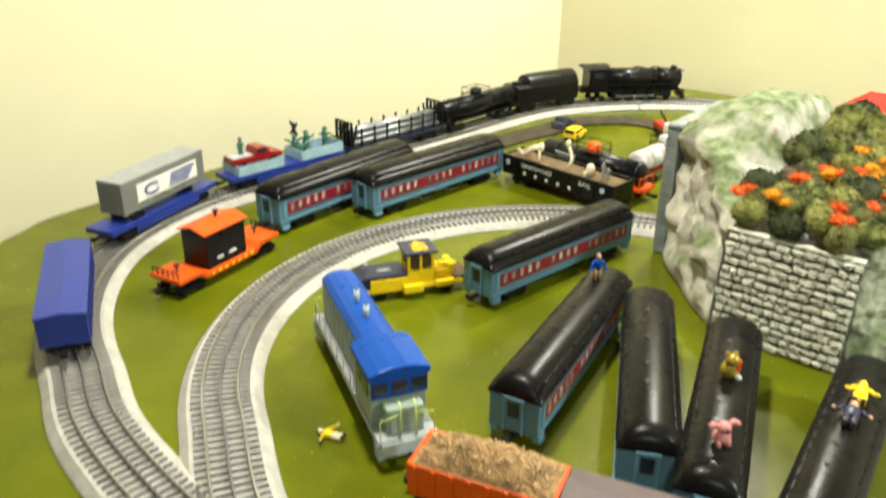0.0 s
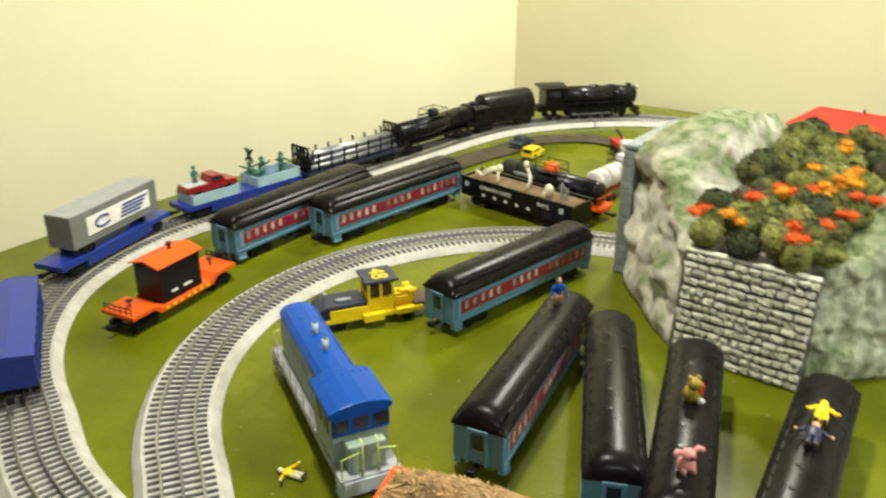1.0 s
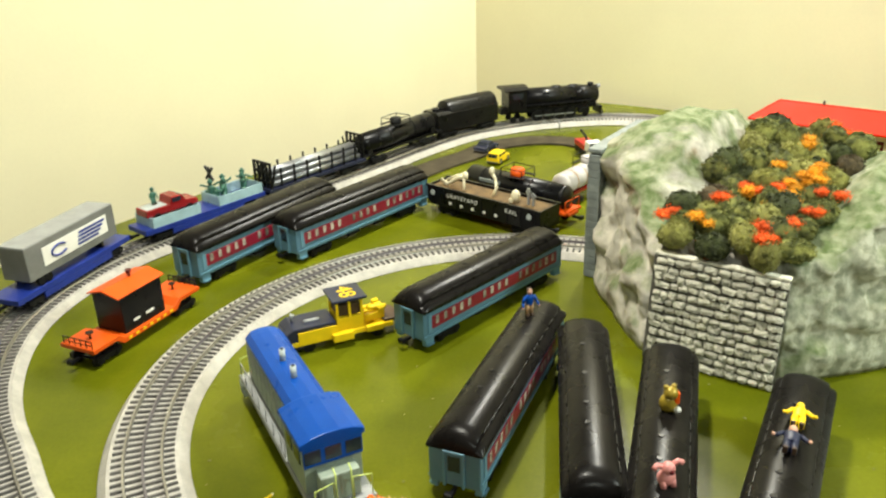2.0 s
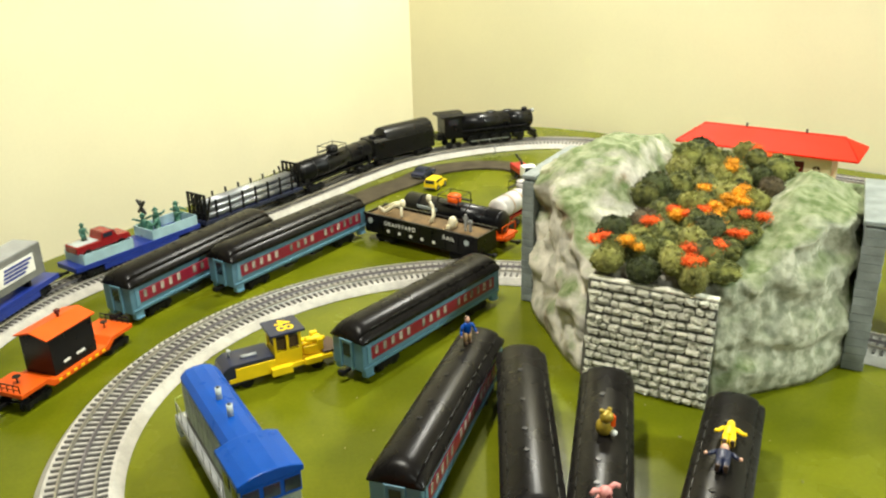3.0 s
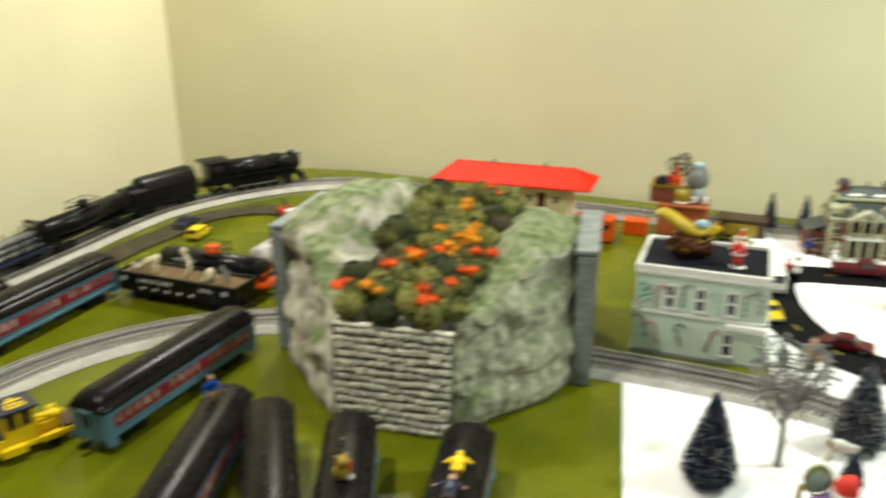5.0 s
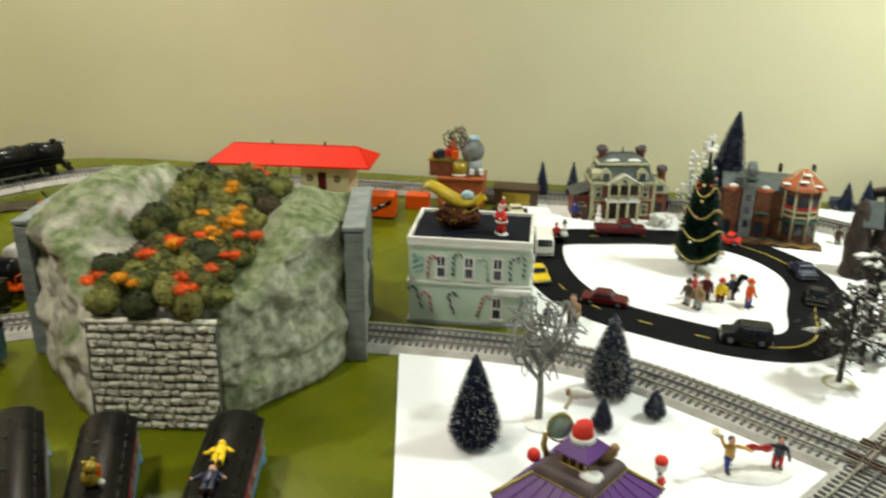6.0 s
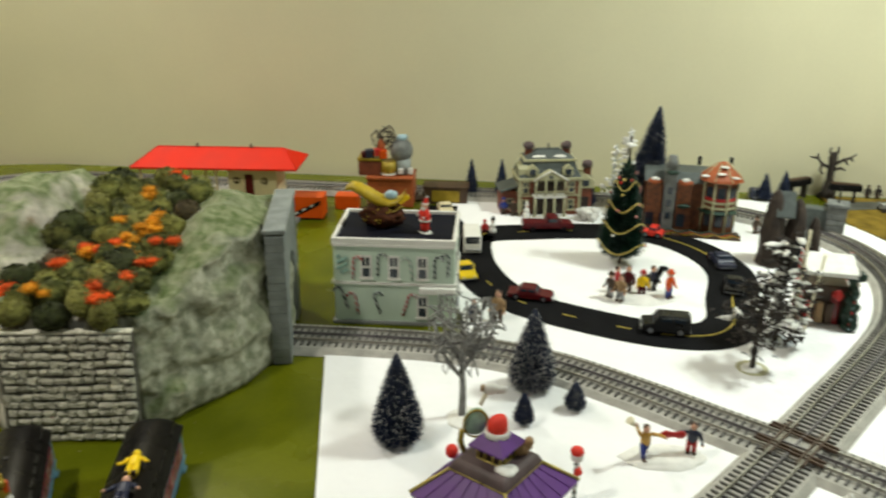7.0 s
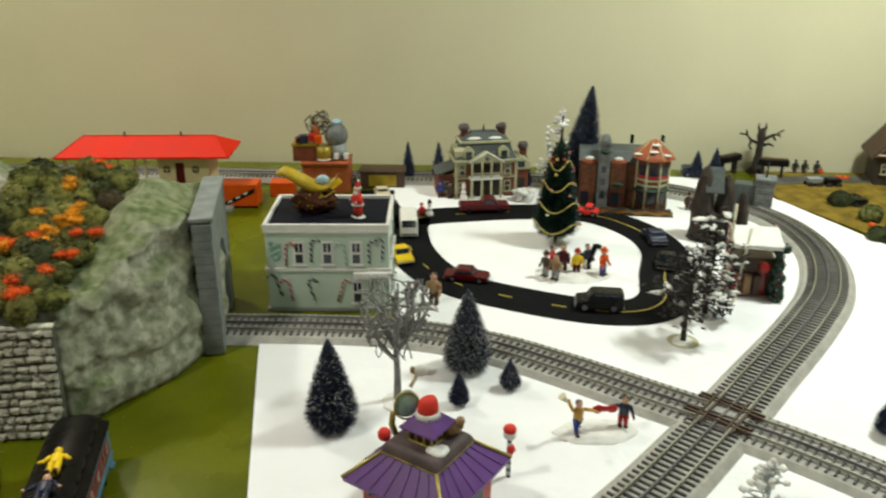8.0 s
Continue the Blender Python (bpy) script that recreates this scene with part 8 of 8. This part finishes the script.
    part("bird_wing", ball(bmnew(), (0.008, 0.034, 0.154), 0.0060, (1.5, 0.5, 0.8), 2, 0.2, 150), M["white"], bird)
    part("bird_head", ball(bmnew(), (-0.011, 0.033, 0.158), 0.0034, (0.8, 0.8, 1.3), 2), M["tan"], bird, "tan beak and head")
    part("red_bauble", ball(bmnew(), (-0.042, 0.044, 0.078), 0.0078, sub=3), M["hatred"], t, "red ball on the roof edge")
    part("plinth", cyl(bmnew(), (0, 0, 0), (0, 0, 0.004), 0.080, n=4), M["snowcap"], t)


pavilion(pose(0.900, 0.680, 0.001, 0, 0, -31) @ Matrix.Diagonal((0.985, 0.97, 1.06, 1)))


def candy_post(m):
    t = thing("candy_post", m, "striped candy-cane post with red and white globe", "lamp post")
    part("pole", cyl(bmnew(), (0, 0, 0), (0, 0, 0.056), 0.0028, n=12), M["canegreen"], t, "striped pole")
    part("ribbon", ball(bmnew(), (0.001, -0.002, 0.040), 0.0065, (1, 0.6, 1.2), 2, 0.4, 200), M["hatred"], t, "red bow")
    part("globe", ball(bmnew(), (0, 0, 0.062), 0.0078, (1, 1, 1), 3), M["white"], t)
    part("globe_cap", ball(bmnew(), (0, 0, 0.0685), 0.0078, (1, 1, 0.75), 3), M["hatred"], t, "red cap")


candy_post(pose(1.012, 0.666, 0.001))
candy_post(pose(1.672, 0.770, 0.001))

# ---------------------------------------------------------------- figure groups


def plate(m, rx, ry, label):
    bm = bmnew()
    ball(bm, (0, 0, 0.001), 1.0, (rx, ry, 0.009), 4, 0.10, 3)
    return solid("figure_base", bm, M["snowcap"], m, label, "base")


plate(pose(1.160, 0.652, 0.001, 0, 0, -35), 0.056, 0.028, "oval snow-white base under two figurines")
figurine(pose(1.138, 0.666, 0.0085, 0, 0, -30), "figurine in yellow and blue waving a horn", "amberpaint", "trblue", scale=1.14, arms=((-1.2, 0.7), (0.2, 1.3)), group="street figurines", stride=1.9)
horn = cyl(bmnew(), (0, 0, 0), (0, 0, 0.012), 0.0012, 0.0056, n=14)
solid("toy_horn", horn, M["bone"], pose(1.138, 0.666, 0.0085, 0, 0, -30) @ pose(-0.0185, -0.006, 0.049, 0, -38, 0), "ivory horn raised in a figurine's hand", "horn")
figurine(pose(1.190, 0.634, 0.0085, 0, 0, -50), "dark bearded figurine in red trousers", "navy", "red", scale=1.12, arms=((0.2, 1.3), (0.9, 0.4)), group="street figurines")
bm = bmnew()
for s in (-1, 1):
    ball(bm, (s * 0.009, 0, 0), 0.0065, (1.2, 0.35, 0.9), 2, 0.2, 120)
ball(bm, (0, 0, 0), 0.006, (1.3, 0.35, 0.7), 2)
solid("red_banner", bm, M["red"], pose(1.167, 0.647, 0.038, 0, 0, -38), "red cloth held between two figurines", "banner")
plate(pose(1.518, 0.985, 0.001, 0, 0, -38), 0.070, 0.040, "oval snow-white base under a singing group")
for i, (x, y, a, b, h) in enumerate(((-0.045, -0.010, "brown", "grey", "brown"), (-0.032, -0.022, "tan", "grey", None), (-0.014, 0.006, "maroon", "brown", None), (0.006, -0.004, "yellow", "maroon", "red"), (0.026, 0.010, "navy", "white", None), (0.046, -0.012, "orange", "trblue", "orange"), (-0.030, 0.012, "red", "brown", None))):
    p = pose(1.518, 0.990, 0.0075, 0, 0, -38) @ pose(x * 1.15, y * 1.3, 0, 0, 0, 20 * (i - 3))
    figurine(p, "carol singer figurine in a %s coat" % a, a, b, scale=1.20 + 0.06 * (i % 3), hat=h, group="carol singers")
bm = bmnew()
ball(bm, (0, 0, 0.014), 0.011, (0.6, 1.3, 0.8), 2)
tube(bm, [(0, -0.010, 0.018), (0, -0.015, 0.032)], 0.004, 8)
ball(bm, (0, -0.018, 0.034), 0.0048, (0.7, 1.4, 0.9), 2)
for x in (-0.004, 0.004):
    for y in (-0.009, 0.009):
        cyl(bm, (x, y, 0), (x, y, 0.010), 0.0018, n=8)
solid("horse_figurine", bm, M["satin"], pose(1.548, 0.990, 0.0075, 0, 0, 30) @ Matrix.Scale(1.35, 4), "small black horse figurine among the singers", "figurine")
figurine(pose(1.248, 1.066, 0.004, 0, 0, -60), "tan coated figurine standing beside the grey house", "tan", "brown", scale=1.45, group="street figurines")
figurine(pose(1.216, 1.092, 0.004, 0, 0, -20), "navy coated figurine beside the grey house", "navy", "navy", scale=1.0, group="street figurines")
for x, y, a in ((1.628, 1.475, "trblue"), (1.641, 1.455, "brown"), (1.985, 1.045, "brown"), (2.0, 1.03, "navy")):
    figurine(pose(x, y, 0.004, 0, 0, -40), "small dark coated figurine near the houses", a, "brown", scale=1.0, hat=a, group="street figurines")


def snowman(m, label, s=1.0, hat="black", scarf=None):
    bm = bmnew()
    for r, z in ((0.009, 0.008), (0.0068, 0.0205), (0.005, 0.0305)):
        ball(bm, (0, 0, z), r, (1, 1, 0.95), 2, 0.08, 90)
    cyl(bm, (0, 0, 0.0345), (0, 0, 0.036), 0.0055, n=14, mi=1)
    cyl(bm, (0, 0, 0.036), (0, 0, 0.0415), 0.0036, n=14, mi=1)
    cyl(bm, (0, -0.0045, 0.0305), (0, -0.010, 0.030), 0.0011, 0.0003, n=8, mi=2)
    bm.transform(Matrix.Scale(s, 4))
    solid("snowman", bm, [M["snowcap"], M[hat], M["orange"]], m, label, "snowman", "snowmen")


snowman(pose(1.525, 1.395, 0.002, 0, 0, -40), "white snowman with black hat beside the road", 0.95)
figurine(pose(1.508, 1.402, 0.002, 0, 0, -20), "red coated figurine building a snowman", "red", "maroon", scale=0.85, hat="red")
snowman(pose(1.655, 1.425, 0.003, 0, 0, -40), "small white snowman before the mansion", 0.95, "white")

# ---------------------------------------------------------------- the right end of the village


def sled_stall(m):
    t = thing("market_stall", m, "wooden market stall with white snowy roof and garlands", "market stall")
    part("stall_body", box(bmnew(), (0, 0.008, 0.030), (0.090, 0.050, 0.058), bevel=0.001), M["brown"], t, "brown timber body")
    part("snow_roof", box(bmnew(), (0.004, -0.006, 0.086), (0.096, 0.060, 0.007), bevel=0.003, rx=12), M["snowcap"], t, "white snowy roof")
    for x in (-0.044, 0.048):
        for y in (-0.026, 0.028):
            part("post", cyl(bmnew(), (x, y, 0), (x, y, 0.088 + 0.3 * y), 0.0026, n=10), M["cane"], t, "striped post")
    part("pole", cyl(bmnew(), (-0.052, -0.032, 0), (-0.050, -0.032, 0.140), 0.0026, n=10), M["bone"], t, "tall pale pole")
    for i in range(20):
        rnd = random.Random(50 + i)
        part("garland_tuft", ball(bmnew(), (0.048 + rnd.uniform(-0.009, 0.007), -0.034 + rnd.uniform(-0.005, 0.005), 0.004 + 0.0027 * i), 0.0088, (1, 1, 0.8), 2, 0.6, 220), M["xneedle"], t, "green garland tuft")
        if i % 3 == 0:
            part("bauble", ball(bmnew(), (0.048, -0.043, 0.006 + 0.0027 * i), 0.0026, sub=2), M["red" if i % 2 else "paleblue"], t)
    part("shop_door", box(bmnew(), (0.022, -0.0185, 0.026), (0.018, 0.003, 0.046), bevel=0.0008), M["truckred"], t, "dark red door")
    part("red_ribbon", ball(bmnew(), (0.020, -0.036, 0.052), 0.009, (1.1, 0.5, 0.9), 2, 0.4, 160), M["red"], t, "red bow")
    part("leaning_pole", cyl(bmnew(), (-0.034, -0.052, 0), (-0.020, -0.048, 0.112), 0.0026, n=10), M["bone"], t, "leaning pale pole")
    for i in range(16):
        rnd = random.Random(i)
        part("garland_tuft", ball(bmnew(), (0.050 + rnd.uniform(-0.008, 0.008), -0.026 + rnd.uniform(-0.008, 0.010), 0.006 + 0.0050 * i), 0.0085, (1, 1, 0.8), 2, 0.6, 220), M["xneedle"], t, "green garland tuft")
        if i % 3 == 0:
            part("snow_fleck", ball(bmnew(), (0.050 + rnd.uniform(-0.010, 0.010), -0.036, 0.010 + 0.005 * i), 0.0038, sub=1), M["snowcap"], t)
    for x, c in ((-0.026, "red"), (-0.006, "tan"), (0.012, "brown")):
        part("parcel", box(bmnew(), (x, -0.022, 0.020), (0.014, 0.012, 0.030), bevel=0.002), M[c], t)


sled_stall(pose(1.694, 0.742, 0.001, 0, 0, -52) @ Matrix.Diagonal((0.84, 1, 1.22, 1)))


def stone_chapel(m):
    t = thing("stone_chapel", m, "dark rough stone chapel ruin with grey slabs", "model building")
    for x, y, w, h in ((-0.030, 0, 0.050, 0.125), (0.018, 0.006, 0.046, 0.110), (0.052, -0.004, 0.030, 0.085)):
        bm = bmnew()
        loft(bm, [[(x + w / 2 * k * math.cos(a) * (1 + 0.30 * noise.noise((x * 50, a * 1.6, z * 60))), y + 0.030 * k * math.sin(a) * (1 + 0.3 * noise.noise((x * 50, a * 1.6, z * 60 + 9))), z) for a in np.linspace(0, 6.283, 18, endpoint=False)] for k, z in ((1.1, 0), (1.05, h * 0.15), (1.0, h * 0.3), (0.95, h * 0.45), (0.85, h * 0.6), (0.72, h * 0.75), (0.55, h * 0.87), (0.30, h * 0.96), (0.1, h))])
        part("stone_mass", bm, M["darkstone"], t, "dark brown rough stone")
    part("slab_roof", box(bmnew(), (-0.014, -0.012, 0.104), (0.038, 0.044, 0.005), rx=58, bevel=0.001), M["slate"], t, "grey slate slab")
    # black slab draws the dark opening, the pale grey bar light in it
    part("doorway", box(bmnew(), (0.020, -0.029, 0.030), (0.020, 0.006, 0.050), bevel=0.002), M["black"], t)
    part("doorway_light", box(bmnew(), (0.028, -0.0325, 0.060), (0.006, 0.002, 0.018), bevel=0.0008), M["greystone"], t)


stone_chapel(pose(1.875, 0.915, 0.001, 0, 0, -50) @ Matrix.Diagonal((0.92, 1.1, 1.24, 1)))


def gate_pillar(m):
    t = thing("stone_pillar", m, "grey stone pillar with a dark lantern", "pillar")
    part("shaft", box(bmnew(), (0, 0, 0.036), (0.036, 0.036, 0.072), bevel=0.002), M["greystone"], t, "grey stone shaft")
    part("cap", box(bmnew(), (0, 0, 0.074), (0.044, 0.044, 0.007), bevel=0.002), M["greystone"], t)
    part("lantern_post", cyl(bmnew(), (0, 0, 0.077), (0, 0, 0.110), 0.002, n=8), M["black"], t)
    part("side_block", box(bmnew(), (-0.040, 0.004, 0.030), (0.046, 0.034, 0.060), bevel=0.003), M["slate"], t, "low dark grey block")
    for k in range(5):
        part("stone_course", box(bmnew(), (0, 0, 0.008 + 0.0135 * k), (0.0378, 0.0378, 0.0112), bevel=0.0014), M["greystone"], t)


gate_pillar(pose(2.114, 0.937, 0.001, 0, 0, -62))


def spooky_tree(m):
    t = thing("dead_tree", m, "dark gnarled dead tree with crooked bare arms", "toy tree")
    rings = [[(r * math.cos(a) * (1 + 0.25 * math.sin(3 * a)), r * math.sin(a), z) for a in np.linspace(0, 6.283, 12, endpoint=False)] for r, z in ((0.030, 0), (0.016, 0.018), (0.0105, 0.055), (0.010, 0.092), (0.0125, 0.108), (0.0085, 0.122), (0.003, 0.128))]
    part("trunk", loft(bmnew(), rings, smooth=True), M["darkbark"], t, "dark gnarled trunk")
    for pts in (((-0.008, 0, 0.085), (-0.030, 0, 0.093), (-0.046, 0, 0.108), (-0.068, 0, 0.112)), ((-0.030, 0, 0.093), (-0.034, 0, 0.075), (-0.024, 0, 0.066)), ((0.008, 0, 0.095), (0.030, 0, 0.108), (0.046, 0, 0.112), (0.064, 0, 0.124)), ((0.034, 0, 0.108), (0.044, 0, 0.094)), ((0.008, 0, 0.080), (0.026, 0, 0.084), (0.040, 0, 0.078)), ((-0.046, 0, 0.108), (-0.048, 0, 0.122)), ((0.002, 0, 0.115), (0.010, 0, 0.130), (0.008, 0, 0.142)), ((-0.004, 0, 0.115), (-0.014, 0, 0.128), (-0.012, 0, 0.140)), ((0.050, 0, 0.114), (0.056, 0, 0.104))):
        part("limb", tube(bmnew(), pts, 0.005, 7, r2=0.0022), M["darkbark"], t)


spooky_tree(pose(2.370, 1.088, 0.001, 0, 0, -48) @ Matrix.Diagonal((0.80, 0.8, 0.92, 1)))
for x, y, a in ((2.305, 1.133, -15), (2.356, 1.040, -55)):
    t = thing("dark_coffin_box", pose(x, y, 0.001, 0, 0, a) @ Matrix.Scale(0.74, 4), "long dark wooden box on trestles", "ornament", "dark boxes")
    bm = bmnew()
    loft(bm, [[(-0.050, -0.012, z), (-0.020, -0.019, z), (0.050, -0.012, z), (0.050, 0.012, z), (-0.020, 0.019, z), (-0.050, 0.012, z)] for z in (0.046, 0.066)])
    part("box_body", bm, M["black"], t, bevel=0.0015)
    part("lid", box(bmnew(), (0, 0, 0.068), (0.09, 0.022, 0.004), bevel=0.001), M["brown"], t)
    for q in (-0.03, 0.03):
        part("trestle", box(bmnew(), (q, 0, 0.023), (0.006, 0.022, 0.046)), M["darkbark"], t)


def farmhouse(m):
    t = thing("farmhouse", m, "brown roofed farmhouse with orange and white gable front", "model building")
    part("wall", box(bmnew(), (0, 0, 0.035), (0.100, 0.070, 0.070)), M["darkstone"], t, bevel=0.001)
    bm = bmnew()
    loft(bm, [[(x, -0.046, 0.066), (x, 0.046, 0.066), (x, 0.0, 0.122)] for x in (-0.058, 0.058)])
    part("gable", bm, M["darkbrick"], t, "orange-brown gable")
    for pts in (((-0.0585, -0.044, 0.068), (-0.0585, 0.0, 0.119)), ((-0.0585, 0.044, 0.068), (-0.0585, 0.0, 0.119)), ((-0.0585, -0.040, 0.072), (-0.0585, 0.040, 0.072)), ((-0.0585, 0, 0.072), (-0.0585, 0, 0.115))):
        part("gable_timber", tube(bmnew(), pts, 0.0018, 5), M["white"], t, "white timber")
    for s in (-1, 1):
        bm = bmnew()
        loft(bm, [[(x, s * 0.052, 0.062), (x, s * 0.052, 0.066), (x, 0.0, 0.128), (x, 0.0, 0.122)] for x in (-0.062, 0.062)])
        part("roof_slope", bm, M["brown"], t, "brown shingle roof")
    chimney_top(t, -0.02, 0.0, 0.130, "snowcap")
    for y in (-0.018, 0.018):
        window(t, (-0.050, y, 0.040), 0.014, 0.024, "x", -1, "cream")
        window(t, (y, -0.035, 0.040), 0.014, 0.024, "y", -1, "cream")
    part("porch_lamp", ball(bmnew(), (-0.056, -0.030, 0.016), 0.008, (1, 1, 0.9), 2), M["orange"], t, "orange lantern")
    part("door", box(bmnew(), (-0.0505, 0, 0.028), (0.002, 0.018, 0.040)), M["brown"], t)


farmhouse(pose(2.545, 0.842, 0.001, 0, 0, 34) @ Matrix.Diagonal((0.98, 1.0, 1.10, 1)))
for x, y, s, c in ((2.372, 0.940, 1.0, "grey"), (2.402, 0.908, 1.0, "black"), (2.300, 0.800, 0.9, "black")):
    t = thing("farm_cart", pose(x, y, 0.001, 0, 0, -40), "small dark wheeled farm cart on dry grass", "cart", "farm carts")
    part("cart_box", box(bmnew(), (0, 0, 0.016 * s), (0.034 * s, 0.020 * s, 0.012 * s), bevel=0.001), M[c], t)
    for q in (-1, 1):
        for r in (-1, 1):
            part("wheel", cyl(bmnew(), (q * 0.012 * s, r * 0.011 * s, 0.007 * s), (q * 0.012 * s, r * 0.013 * s, 0.007 * s), 0.007 * s, n=14), M["darkbark"], t)
for x, y, r, k in ((2.275, 0.836, 0.026, "leafdark"), (2.300, 0.812, 0.020, "leafdark"), (2.222, 0.745, 0.027, "leafgreen"), (2.118, 0.690, 0.022, "leafdark"), (2.150, 0.672, 0.024, "leafdark")):
    bm = bmnew()
    clump(bm, r, random.Random(int(r * 1e4 + x * 100)), 12)
    solid("low_bush", bm, M[k], pose(x, y, r * 0.55), "low dark green bush on dry grass", "bush", "low bushes")
for x, y in ((2.472, 0.922), (2.480, 0.908), (2.185, 0.725), (2.487, 0.975)):
    bm = bmnew()
    ball(bm, (0, 0, 0.006), 0.008, (1.1, 1.1, 0.85), 2, 0.1, 100)
    cyl(bm, (0, 0, 0.012), (0.001, 0, 0.016), 0.0012, n=6, mi=1)
    solid("pumpkin", bm, [M["orange"], M["darkbark"]], pose(x, y, 0.001), "small orange pumpkin on dry grass", "pumpkin", "pumpkins")
for x, y in ((2.437, 1.020), (2.453, 1.003), (2.471, 0.980)):
    figurine(pose(x, y, 0.001, 0, 0, -45), "small dark figurine standing on dry grass", "darkbark", "brown", "brown", 0.95, group="far figurines")
bm = bmnew()
cyl(bm, (0, 0, 0), (0, 0, 0.030), 0.0013, n=8)
cyl(bm, (0, 0, 0.018), (0, 0, 0.0195), 0.004, n=8)
solid("track_post", bm, M["grey"], pose(0.60, 2.365, 0.0), "thin grey post beside the outer track", "post")
